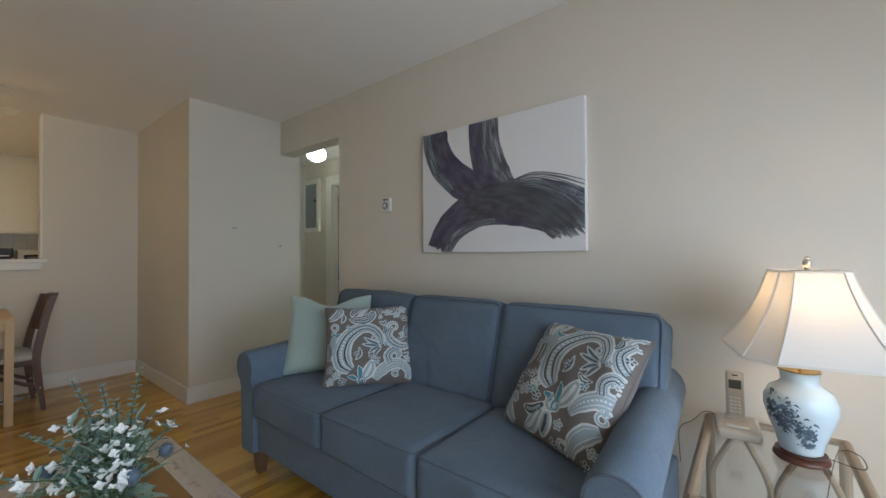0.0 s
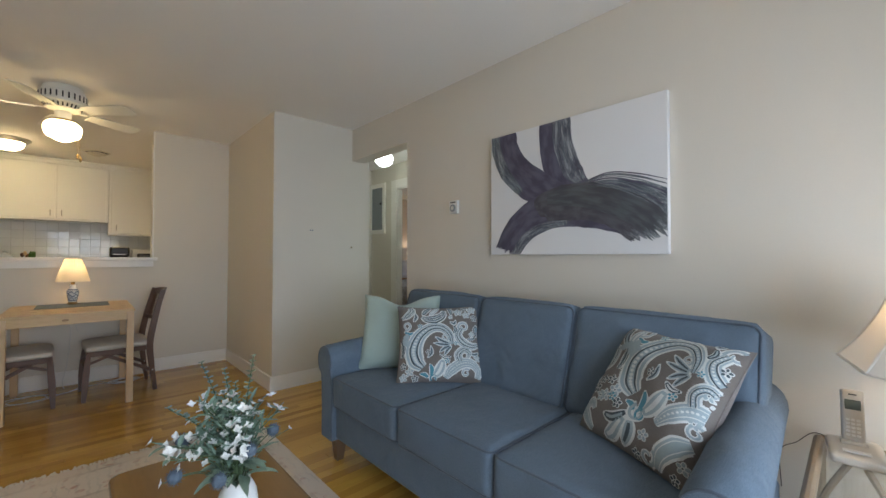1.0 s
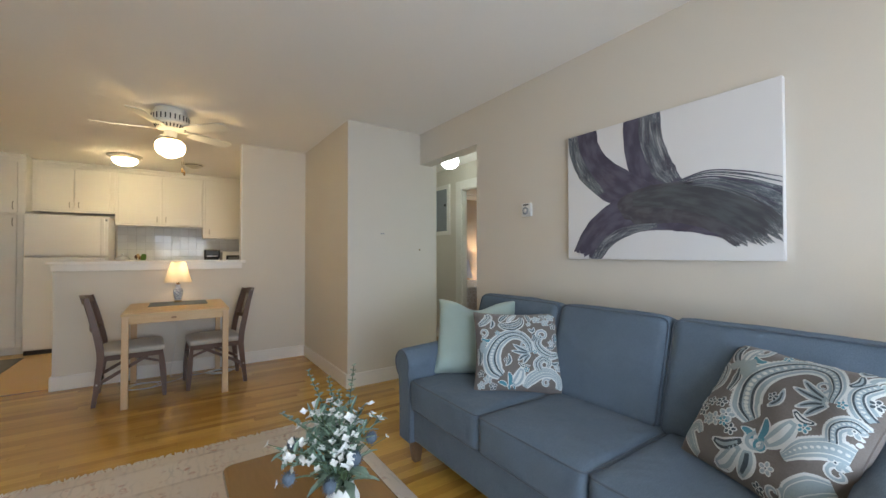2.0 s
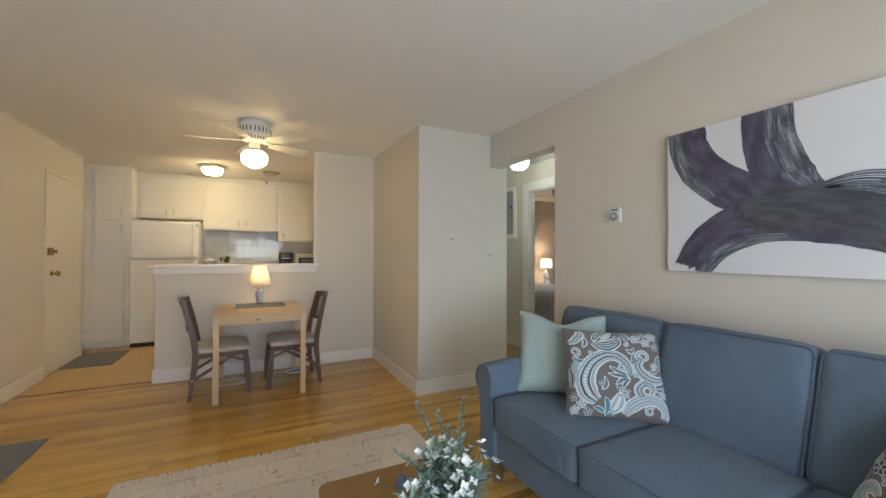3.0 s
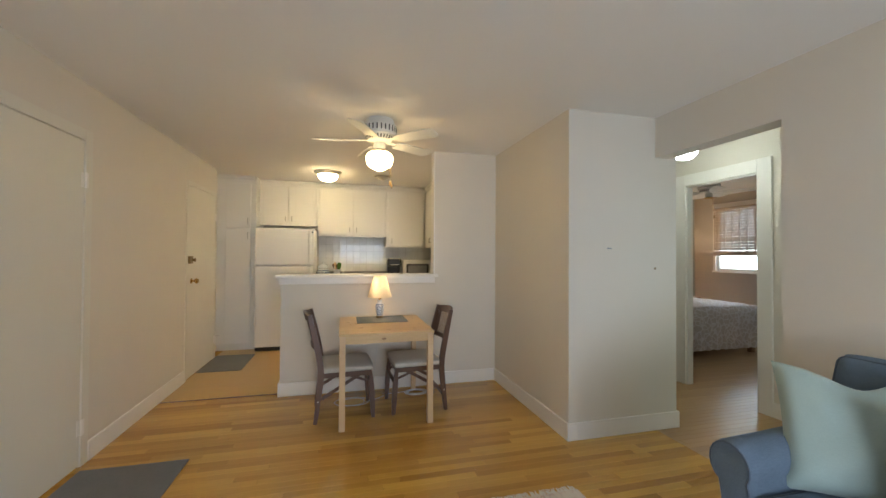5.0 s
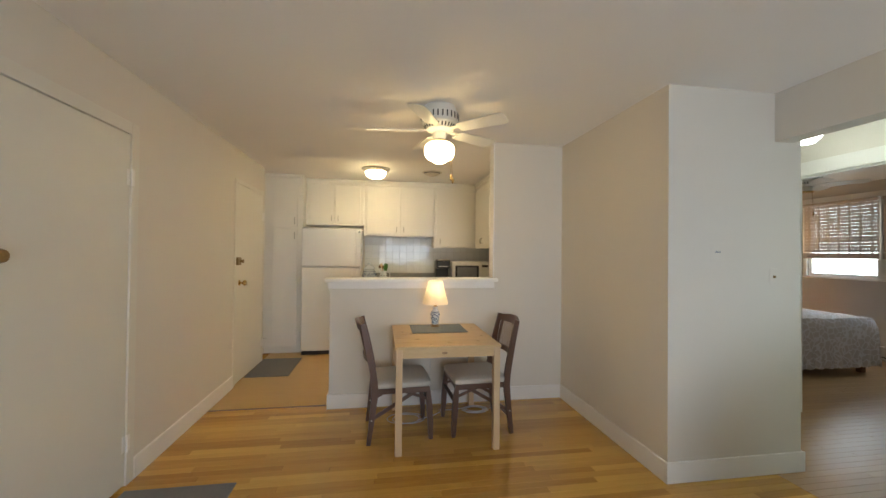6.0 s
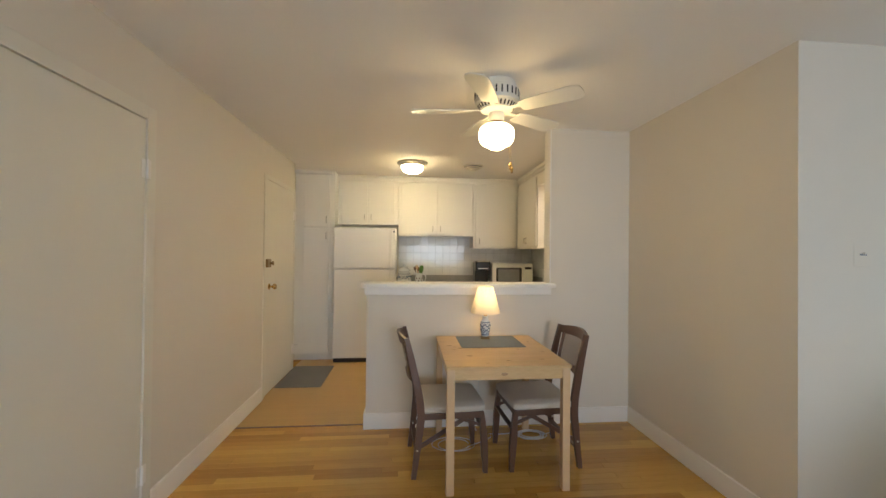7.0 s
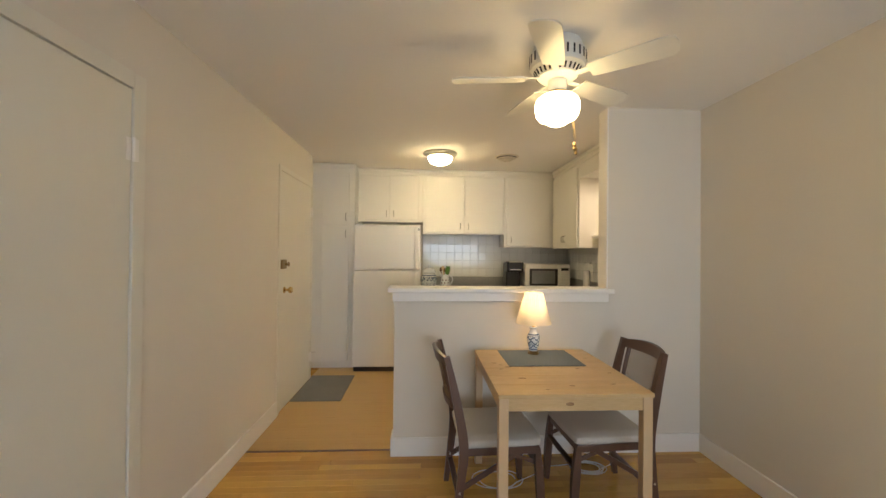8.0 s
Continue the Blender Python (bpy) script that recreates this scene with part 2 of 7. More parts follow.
def rug_material():
    """Faded oriental rug: cream ground, rose and grey-blue motifs, banded border."""
    m, nt, b, node, maths, mix, ramp = material("faded_rug")
    co = node("TexCoord").outputs["Object"]
    s = node("SeparateXYZ", Vector=co).outputs
    ax, ay = maths("ABSOLUTE", s[0]), maths("ABSOLUTE", s[1])
    edge = maths("MINIMUM", maths("SUBTRACT", 0.867, ax), maths("SUBTRACT", 1.46, ay))
    fold = node("CombineXYZ", i0=maths("PINGPONG", s[0], 0.145), i1=maths("PINGPONG", s[1], 0.146)).outputs[0]
    warp = node("TexNoise", Vector=co, Scale=9.0, Detail=3.0).outputs["Color"]
    fold = node("VectorMath", i0=fold, i1=node("Mapping", Vector=warp, Scale=(0.08, 0.08, 0.0)).outputs[0]).outputs[0]
    cells = node("TexVoronoi", Vector=fold, Scale=21.0).outputs[0]
    vine = node("TexWave", Vector=fold, Scale=8.0, Distortion=6.0).outputs[1]
    worn = ramp(node("TexNoise", Vector=co, Scale=5.5, Detail=6.0, Roughness=0.65).outputs[0], 0.40, 0.66)
    band = maths("MULTIPLY", ramp(edge, 0.10, 0.12), maths("SUBTRACT", 1.0, ramp(edge, 0.34, 0.36)))
    c1 = maths("COMPARE", edge, 0.09)
    c1.node.inputs[2].default_value = 0.009
    c2 = maths("COMPARE", edge, 0.36)
    c2.node.inputs[2].default_value = 0.011
    rules = maths("MAXIMUM", c1, c2)
    petals = maths("MULTIPLY", maths("SUBTRACT", 1.0, ramp(cells, 0.26, 0.36)), ramp(cells, 0.10, 0.16))
    leaves = ramp(vine, 0.72, 0.9)
    ground = mix(band, (0.70, 0.605, 0.51), (0.74, 0.65, 0.56))
    c = mix(maths("MULTIPLY", petals, maths("MULTIPLY", worn, 0.78)), ground, (0.46, 0.21, 0.15))
    c = mix(maths("MULTIPLY", leaves, maths("MULTIPLY", worn, 0.28)), c, (0.25, 0.24, 0.225))
    c = mix(maths("MULTIPLY", rules, maths("MULTIPLY", worn, 0.6)), c, (0.30, 0.20, 0.165))
    pile = node("TexNoise", Vector=co, Scale=330.0, Detail=2.0).outputs[0]
    c = mix(maths("MULTIPLY", pile, 0.35), c, (0.76, 0.68, 0.59))
    nt.links.new(c, b.inputs["Base Color"])
    b.inputs["Roughness"].default_value = 0.95
    b.inputs["Specular IOR Level"].default_value = 0.1
    nt.links.new(node("Bump", Strength=0.7, Distance=0.003, Height=pile).outputs[0], b.inputs["Normal"])
    return m


RUG = rug_material()
FRINGE = weave("rug_fringe", (0.66, 0.61, 0.53), (0.80, 0.75, 0.67), sheen=0.0)


def paint_stroke(name, dark, light, dry, fine=44, tail=None):
    """Brushed acrylic: streaks along the stroke, dry breaks where the brush ran out."""
    m, nt, b, node, maths, mix, ramp = material(name)
    uv = node("UVMap").outputs[0]
    st = node("TexNoise", Vector=node("Mapping", Vector=uv, Scale=(0.9, fine, 1)).outputs[0], Scale=1.0, Detail=5.0, Roughness=0.6).outputs[0]
    pool = node("TexNoise", Vector=node("Mapping", Vector=uv, Scale=(1.3, 4, 1)).outputs[0], Scale=1.0, Detail=3.0).outputs[0]
    c = mix(ramp(pool, 0.35, 0.68), dark, light)
    grey = ramp(st, 0.56, 0.72)
    c = mix(maths("MULTIPLY", grey, 0.05 + 0.5 * dry), c, (0.26, 0.30, 0.34))
    if dry or tail:
        # bristle lines broken up by the canvas grain, thinning to bare canvas at the tail
        bristle = node("TexNoise", Vector=node("Mapping", Vector=uv, Scale=(1.1, fine * 1.2, 1)).outputs[0], Scale=1.0, Detail=3.0).outputs[0]
        tooth = node("TexNoise", Vector=node("TexCoord").outputs["Object"], Scale=150.0, Detail=3.0, Roughness=0.7).outputs[0]
        want = maths("ADD", maths("MULTIPLY", bristle, 0.72), maths("MULTIPLY", tooth, 0.28))
        want = maths("ADD", want, maths("MULTIPLY", maths("SUBTRACT", pool, 0.5), 0.28))
        if tail:
            along = node("SeparateXYZ", Vector=uv).outputs[0]
            want = maths("ADD", want, maths("MULTIPLY", ramp(along, *tail), 0.20))
        lo = 0.64 - 0.15 * dry if dry else 0.72
        c = mix(maths("MULTIPLY", ramp(want, lo - 0.06, lo + 0.02), 0.55), c, (0.24, 0.268, 0.305))
        c = mix(maths("MULTIPLY", ramp(want, lo, lo + 0.10), 0.85), c, (0.68, 0.68, 0.69))
    nt.links.new(c, b.inputs["Base Color"])
    b.inputs["Roughness"].default_value = 0.55
    nt.links.new(node("Bump", Strength=0.2, Distance=0.002, Height=st).outputs[0], b.inputs["Normal"])
    return m


STROKE1 = paint_stroke("indigo_paint", (0.068, 0.062, 0.100), (0.128, 0.120, 0.172), 0.0, 90)
STROKE2 = paint_stroke("charcoal_paint", (0.066, 0.062, 0.076), (0.112, 0.112, 0.130), 0.0, 90, (4.1, 5.0))
STROKE3 = paint_stroke("dry_brush_paint", (0.060, 0.066, 0.088), (0.13, 0.165, 0.185), 0.66, 120)
STROKE5 = paint_stroke("slate_green_paint", (0.066, 0.068, 0.080), (0.104, 0.118, 0.130), 0.0, 90, (2.9, 4.0))
STROKE4 = paint_stroke("half_dry_paint", (0.064, 0.064, 0.092), (0.13, 0.155, 0.18), 0.70, 70)


def bedspread_material():
    m, nt, b, node, maths, mix, ramp = material("damask_bedspread")
    co = node("TexCoord").outputs["Object"]
    warp = node("TexNoise", Vector=co, Scale=6.0, Detail=2.0).outputs["Color"]
    v = node("VectorMath", i0=co, i1=node("Mapping", Vector=warp, Scale=(0.12, 0.12, 0.12)).outputs[0]).outputs[0]
    vo = node("TexVoronoi", Vector=v, Scale=13.0)
    vo.feature = "DISTANCE_TO_EDGE"
    f = ramp(vo.outputs[0], 0.05, 0.10)
    c = mix(f, (0.80, 0.78, 0.79), (0.65, 0.60, 0.57))
    nt.links.new(c, b.inputs["Base Color"])
    b.inputs["Roughness"].default_value = 0.85
    nt.links.new(node("Bump", Strength=0.4, Distance=0.004, Height=f).outputs[0], b.inputs["Normal"])
    return m


SPREAD = bedspread_material()


# ---- shapes ----
def join(*parts_):
    out = bmesh.new()
    for q in parts_:
        me = bpy.data.meshes.new("tmp")
        q.to_mesh(me)
        q.free()
        out.from_mesh(me)
        bpy.data.meshes.remove(me)
    return out


def box(x0, y0, z0, x1, y1, z1, bevel=0.0, seg=2):
    bm = bmesh.new()
    bmesh.ops.create_cube(bm, size=1.0)
    for v in bm.verts:
        v.co = Vector((x0 + (v.co.x + 0.5) * (x1 - x0), y0 + (v.co.y + 0.5) * (y1 - y0), z0 + (v.co.z + 0.5) * (z1 - z0)))
    if bevel:
        bmesh.ops.bevel(bm, geom=bm.edges[:], offset=bevel, segments=seg, profile=0.5, affect="EDGES")
    return bm


def moved(bm, m):
    bmesh.ops.transform(bm, matrix=m, verts=bm.verts[:])
    return bm


def revolve(profile, n=32, squash=1.0):
    """A turned shape from (radius, height) pairs."""
    bm = bmesh.new()
    rings = []
    for r, z in profile:
        if r < 1e-5:
            rings.append([bm.verts.new((0, 0, z))])
        else:
            rings.append([bm.verts.new((r * math.cos(2 * math.pi * k / n), squash * r * math.sin(2 * math.pi * k / n), z)) for k in range(n)])
    for a, b in zip(rings, rings[1:]):
        for k in range(n):
            j = (k + 1) % n
            if len(a) == 1 and len(b) == 1:
                continue
            if len(a) == 1:
                bm.faces.new((a[0], b[j], b[k]))
            elif len(b) == 1:
                bm.faces.new((a[k], a[j], b[0]))
            else:
                bm.faces.new((a[k], a[j], b[j], b[k]))
    bmesh.ops.recalc_face_normals(bm, faces=bm.faces[:])
    return bm


def spline(points, n=8):
    """A smooth curve through the points (Catmull-Rom)."""
    p = [Vector(q) for q in points]
    p = [2 * p[0] - p[1]] + p + [2 * p[-1] - p[-2]]
    out = []
    for a, b, c, d in zip(p, p[1:], p[2:], p[3:]):
        for k in range(n):
            t = k / n
            out.append(0.5 * (2 * b + (c - a) * t + (2 * a - 5 * b + 4 * c - d) * t * t + (3 * b - a - 3 * c + d) * t ** 3))
    return out + [p[-2]]


def tube(points, r, n=8, closed=False, taper=None):
    """A rod along the points; taper gives the radius factor at 0..1."""
    bm = bmesh.new()
    pts = [Vector(q) for q in points]
    rings, side = [], None
    for i, q in enumerate(pts):
        a = pts[i - 1] if (i or closed) else q
        b = pts[(i + 1) % len(pts)] if (i < len(pts) - 1 or closed) else q
        d = (b - a).normalized()
        if side is None:
            side = d.orthogonal().normalized()
        side = (side - d * side.dot(d)).normalized()
        up = d.cross(side)
        rr = r * (taper(i / (len(pts) - 1)) if taper else 1)
        rings.append([bm.verts.new(q + rr * (math.cos(2 * math.pi * k / n) * side + math.sin(2 * math.pi * k / n) * up)) for k in range(n)])
    pairs = list(zip(rings, rings[1:])) + ([(rings[-1], rings[0])] if closed else [])
    for a, b in pairs:
        for k in range(n):
            bm.faces.new((a[k], a[(k + 1) % n], b[(k + 1) % n], b[k]))
    if not closed:
        bm.faces.new(rings[0][::-1])
        bm.faces.new(rings[-1])
    bmesh.ops.recalc_face_normals(bm, faces=bm.faces[:])
    return bm


def bar(a, b, w, h, bevel=0.003):
    """A squared bar from a to b."""
    a, b = Vector(a), Vector(b)
    bm = box(-w / 2, -h / 2, 0, w / 2, h / 2, (b - a).length, bevel)
    return moved(bm, Matrix.Translation(a) @ (b - a).to_track_quat("Z", "Y").to_matrix().to_4x4())


def cushion(sx, sy, sz, r=0.05, puff=0.02, n=14, seed=0, sag=0.0):
    """A stuffed block with rounded edges, domed faces and soft creases; base at z = 0, centred in x and y."""
    bm = bmesh.new()
    bmesh.ops.create_cube(bm, size=2.0)
    bmesh.ops.subdivide_edges(bm, edges=bm.edges[:], cuts=n, use_grid_fill=True)
    h = Vector((sx / 2, sy / 2, sz / 2))
    for v in bm.verts:
        u = v.co.copy()
        q = Vector([math.copysign(abs(c) ** 0.75, c) for c in u])
        p = Vector((q.x * h.x, q.y * h.y, q.z * h.z))
        core = Vector([max(-h[k] + r, min(h[k] - r, p[k])) for k in range(3)])
        d = p - core
        out = core + (d.normalized() * r if d.length > 1e-6 else d)
        fx, fy, fz = 1 - u.x ** 2, 1 - u.y ** 2, 1 - u.z ** 2
        top = max(0.0, abs(u.z) - 0.5) * 2
        out.z += math.copysign(puff, u.z) * top * math.sqrt(max(0, fx * fy)) - (sag * fx * fy if u.z > 0.5 else 0)
        out.x += math.copysign(puff * 0.5, u.x) * max(0, abs(u.x) - 0.5) * 2 * math.sqrt(max(0, fy * fz))
        out.y += math.copysign(puff * 0.5, u.y) * max(0, abs(u.y) - 0.5) * 2 * math.sqrt(max(0, fx * fz))
        w = noise.noise(out * 6 + Vector((seed, 0, 0))) * 0.005 + noise.noise(out * 17 + Vector((0, seed, 0))) * 0.0018
        out += out.normalized() * w
        v.co = out + Vector((0, 0, h.z))
    return bm


def rounded_rect(sx, sy, z, r, n=5):
    pts = []
    for cx, cy, a0 in ((1, 1, 0), (-1, 1, 90), (-1, -1, 180), (1, -1, 270)):
        for k in range(n + 1):
            a = radians(a0 + 90 * k / n)
            pts.append(Vector((cx * (sx / 2 - r) + r * math.cos(a), cy * (sy / 2 - r) + r * math.sin(a), z)))
    return pts


def densify(pts, step=0.03):
    out = []
    for i, a in enumerate(pts):
        b = pts[(i + 1) % len(pts)]
        k = max(1, int((b - a).length / step))
        out += [a.lerp(b, j / k) for j in range(k)]
    return out


def part(name, bm, material_, parent, label="", smooth=True):
    me = bpy.data.meshes.new(name)
    bm.normal_update()
    bm.to_mesh(me)
    bm.free()
    me.materials.append(material_)
    if smooth:
        me.shade_smooth()
        me.set_sharp_from_angle(angle=radians(38))
        for f in me.polygons:
            if f.area > 0.0002 and max(abs(c) for c in f.normal) > 0.99999:
                f.use_smooth = False
    ob = new(name, me)
    ob.parent = parent
    if label:
        ob["label"] = label
    return ob


def thing(name, label, category, m=None, group="", kind=""):
    ob = tagged(new(name), label, category, group, kind)
    if m is not None:
        ob.matrix_world = m
    return ob


def solid(name, bm, material_, label="", category="", kind="", m=None, group="", smooth=True):
    ob = part(name, bm, material_, None, smooth=smooth)
    if m is not None:
        ob.matrix_world = m
    return tagged(ob, label, category, group, kind)


# ---- the shell of the flat ----
H = 2.45
XW, XE, XC = -2.155, 1.84, 1.07
XK = -2.245
T = 0.12
Y0 = -0.80
D1, D2 = (3.27, 4.285, 2.075), (5.985, 6.885, 2.095)


def structure(name, bm, mat_, label, smooth=False):
    return solid(name, bm, mat_, label, "building part", "structure", smooth=smooth)


structure("ground", box(-300, -300, -0.9, 300, 300, -0.6), GRASS, "dull green ground outside the windows")
structure("wall_west", join(
    box(XW - T, Y0, 0, XW, D1[0], H), box(XW - T, D1[0], D1[2], XW, D1[1], H), box(XW - T, D1[1], 0, XW, D2[0], H),
    box(XW - T, D2[0], D2[2], XW, D2[1], H), box(XW - T, D2[1], 0, XW, D2[1] + 0.045, H), box(XK - T, D2[1] + 0.045, 0, XK, 7.97, H)), PAINT, "warm off-white painted wall with two doors")
structure("wall_west_back", box(XW - 0.4, 3.0, 0, XW - 0.36, 7.6, H), PAINT, "plain painted wall behind the doors")
WX0, WX1, WZ0, WZ1 = -0.85, 1.25, 0.38, 1.92
structure("wall_south", join(
    box(XW - T, Y0 - T, 0, WX0, Y0, H), box(WX0, Y0 - T, 0, WX1, Y0, WZ0), box(WX0, Y0 - T, WZ1, WX1, Y0, H), box(WX1, Y0 - T, 0, XE + 0.14, Y0, H)), PAINT, "warm off-white wall with the living room window")
structure("wall_east", join(box(XE, Y0, 0, XE + 0.14, 2.955, H), box(XE, 2.955, 2.135, XE + 0.14, 3.862, H)), PAINT, "warm off-white sofa wall with a doorway to the hall")
structure("wall_closet_south", box(XC, 3.862, 0, 2.04, 3.982, H), PAINT, "off-white wall with a light switch")
structure("wall_closet_west", box(XC, 3.982, 0, XC + T, 7.97, H), PAINT, "warm off-white side wall of the dining corner and kitchen")
structure("wall_hall_west", box(1.92, 3.982, 0, 2.04, 5.42, H), PAINT, "off-white hall wall")
structure("wall_hall_north", box(2.04, 5.30, 0, 3.0, 5.42, H), PAINT, "off-white wall closing the hall")
structure("wall_hall_south", join(box(1.98, 2.3, 0, 2.1, 2.42, H), box(2.1, 2.3, 0, 2.9, 2.42, 0.3), box(2.1, 2.3, 2.1, 2.9, 2.42, H), box(2.9, 2.3, 0, 3.0, 2.42, H)), PAINT, "off-white wall closing the hall")
BD = (3.93, 4.67, 2.10)
structure("wall_hall_east", join(
    box(3.0, 2.3, 0, 3.07, BD[0], H), box(3.0, BD[0], BD[2], 3.07, BD[1], H), box(3.0, BD[1], 0, 3.07, 7.42, H)), PAINT, "off-white hall wall with the bedroom doorway")
BEDP = M("bedroom_paint", (0.50, 0.44, 0.39), 0.65, vary=0.02, size=0.5, grain=0.012, gsize=0.006, bump=0.1)
structure("wall_bedroom_north", box(3.07, 7.30, 0, 6.12, 7.42, H), BEDP, "taupe painted bedroom wall")
structure("wall_bedroom_south", box(3.07, 3.3, 0, 6.12, 3.42, H), BEDP, "taupe painted bedroom wall")
BW = ((5.96, 6.86), (4.98, 5.88), 1.10, 2.20)
structure("wall_bedroom_east", join(
    box(6.0, 3.42, 0, 6.12, 4.98, H), box(6.0, 4.98, 0, 6.12, 6.86, BW[2]), box(6.0, 4.98, BW[3], 6.12, 6.86, H), box(6.0, 5.88, BW[2], 6.12, 5.96, BW[3]), box(6.0, 6.86, 0, 6.12, 7.30, H)), BEDP, "taupe painted bedroom wall with two windows")
structure("wall_kitchen_north", box(XK, 7.85, 0, XC, 7.97, H), PAINT, "off-white kitchen back wall")
structure("wall_pony", join(box(-1.12, 5.285, 0, 0.386, 5.405, 1.12), box(0.386, 5.285, 0, XC, 5.405, H)), PAINT, "off-white half wall with an opening to the kitchen")
structure("ceiling", join(box(XW - 0.45, Y0 - T, H, 6.2, 8.0, H + 0.12)), CEIL, "plain white painted ceiling")
structure("window_sill_pony", join(box(-1.165, 5.235, 1.125, 0.415, 5.45, 1.158, 0.006), box(-1.135, 5.262, 1.065, 0.385, 5.285, 1.125, 0.004)), TRIM, "white painted ledge on the half wall", smooth=True)
structure("trim_pony_jamb", box(0.374, 5.28, 1.158, 0.386, 5.41, H - 0.002, 0.002), TRIM, "white jamb of the kitchen opening")


def skirting(name, runs):
    """Tall flat skirting with a small rounded top; runs are (x0, y0, x1, y1) boxes in plan."""
    bms = []
    for x0, y0, x1, y1 in runs:
        bms.append(box(x0, y0, 0.0, x1, y1, 0.128, 0.004))
    structure(name, join(*bms), TRIM, "white painted skirting board", smooth=True)


g = 0.016
skirting("baseboard_west", [(XW, D1[1] + 0.075, XW + g, D2[0] - 0.05), (XW, Y0, XW + g, D1[0] - 0.075)])
skirting("baseboard_east", [(XE - g, Y0, XE, 2.955)])
skirting("baseboard_closet_south", [(XC - g, 3.862 - g, 2.04 + g, 3.862)])
skirting("baseboard_closet_west", [(XC - g, 3.862, XC, 5.285 - g), (2.04, 3.862, 2.04 + g, 5.30)])
skirting("baseboard_pony", [(-1.12 - g, 5.285 - g, XC, 5.285), (-1.12 - g, 5.285, -1.12, 5.405)])
skirting("baseboard_hall", [(3.0 - g, BD[1] + 0.14, 3.0, 5.30), (3.0 - g, 2.42, 3.0, BD[0] - 0.09)])
skirting("baseboard_bedroom", [(3.07, 7.30 - g, 6.0, 7.30)])
structure("trim_south_window", join(
    box(WX0 - 0.08, Y0, WZ0 - 0.09, WX0, Y0 + 0.02, WZ1 + 0.08), box(WX1, Y0, WZ0 - 0.09, WX1 + 0.08, Y0 + 0.02, WZ1 + 0.08),
    box(WX0, Y0, WZ1, WX1, Y0 + 0.02, WZ1 + 0.08), box(WX0, Y0, WZ0 - 0.03, WX1, Y0 + 0.05, WZ0)), TRIM, "white window casing")


def window(name, m, w, h, panes, label):
    """A sash window in the plane y = 0, x across, z up; m is its lower left corner."""
    th = tagged(new(name), label, "window", kind="structure")
    th.matrix_world = m
    f = 0.045
    part("window_frame", join(box(0, -0.03, 0, w, 0.03, f, 0.004), box(0, -0.03, h - f, w, 0.03, h, 0.004), box(0, -0.03, f, f, 0.03, h - f, 0.004), box(w - f, -0.03, f, w, 0.03, h - f, 0.004)), TRIM, th)
    nx, nz = panes
    for i in range(nx):
        for k in range(nz):
            a, b = f + (w - 2 * f) * i / nx, f + (w - 2 * f) * (i + 1) / nx
            c, d = f + (h - 2 * f) * k / nz, f + (h - 2 * f) * (k + 1) / nz
            p = part("pane", box(a, -0.003, c, b, 0.003, d), GLASS, th, smooth=False)
            p.visible_shadow = False
            if i:
                part("mullion", box(a - 0.011, -0.018, c, a + 0.011, 0.018, d, 0.003), TRIM, th)
            if k:
                part("glazing_bar", box(a, -0.016, c - 0.011, b, 0.016, c + 0.011, 0.003), TRIM, th)
    return th


window("window_1", pose(WX0, Y0 - 0.05, WZ0), WX1 - WX0, WZ1 - WZ0, (3, 2), "white sash window of the living room")
# Assumed window, never in view; an opening for the hall's daylight.
window("window_4", pose(2.1, 2.36, 0.3), 0.8, 1.8, (1, 2), "unseen white sash window assumed at the end of the hall")
for i, (a, b) in enumerate(BW[:2]):
    window("window_%d" % (i + 2), pose(6.05, b, BW[2], 0, 0, -90), b - a, BW[3] - BW[2], (1, 2), "white bedroom sash window under a woven shade")
structure("trim_bedroom_windows", join(*[q for a, b in BW[:2] for q in (
    box(5.965, a - 0.06, BW[2] - 0.03, 6.0, b + 0.06, BW[2], 0.003), box(5.98, a - 0.05, BW[2], 6.0, a, BW[3] + 0.02, 0.003), box(5.98, b, BW[2], 6.0, b + 0.05, BW[3] + 0.02, 0.003), box(5.975, a - 0.05, BW[3] + 0.02, 6.0, b + 0.05, BW[3] + 0.10, 0.003))]), TRIM, "white window casings of the bedroom")


# ---- floors ----
def floor_strips(x0, x1, y0, y1, w, rng, lengths=(0.45, 1.5)):
    out, y = [], y0
    while y < y1 - 0.004:
        x = x0 - rng.random() * 0.8
        while x < x1:
            n = x + rng.uniform(*lengths)
            a, b = max(x, x0), min(n, x1)
            if b - a > 0.03:
                out.append((a, y, b, min(y + w, y1)))
            x = n
        y += w
    return out


def strips_mesh(strips, top=0.0, thick=0.012, gap=0.00035):
    vs, fs = [], []
    for x0, y0, x1, y1 in strips:
        k = len(vs)
        a, b, c, d = x0 + gap, y0 + gap, x1 - gap, y1 - gap
        e = 0.0008
        vs += [(a, b, top - thick), (c, b, top - thick), (c, d, top - thick), (a, d, top - thick), (a, b, top - e), (c, b, top - e), (c, d, top - e), (a, d, top - e),
               (a + e, b + e, top), (c - e, b + e, top), (c - e, d - e, top), (a + e, d - e, top)]
        for i in range(4):
            j = (i + 1) % 4
            fs += [(k + i, k + j, k + 4 + j, k + 4 + i), (k + 4 + i, k + 4 + j, k + 8 + j, k + 8 + i)]
        fs.append((k + 8, k + 9, k + 10, k + 11))
    me = bpy.data.meshes.new("strips")
    me.from_pydata(vs, [], fs)
    return me


def joined_floor(name, strips, mat_, parent, label):
    me = strips_mesh(strips)
    me.materials.append(mat_)
    ob = new(name, me)
    ob.parent = parent
    return tagged(ob, label, kind="stuff")


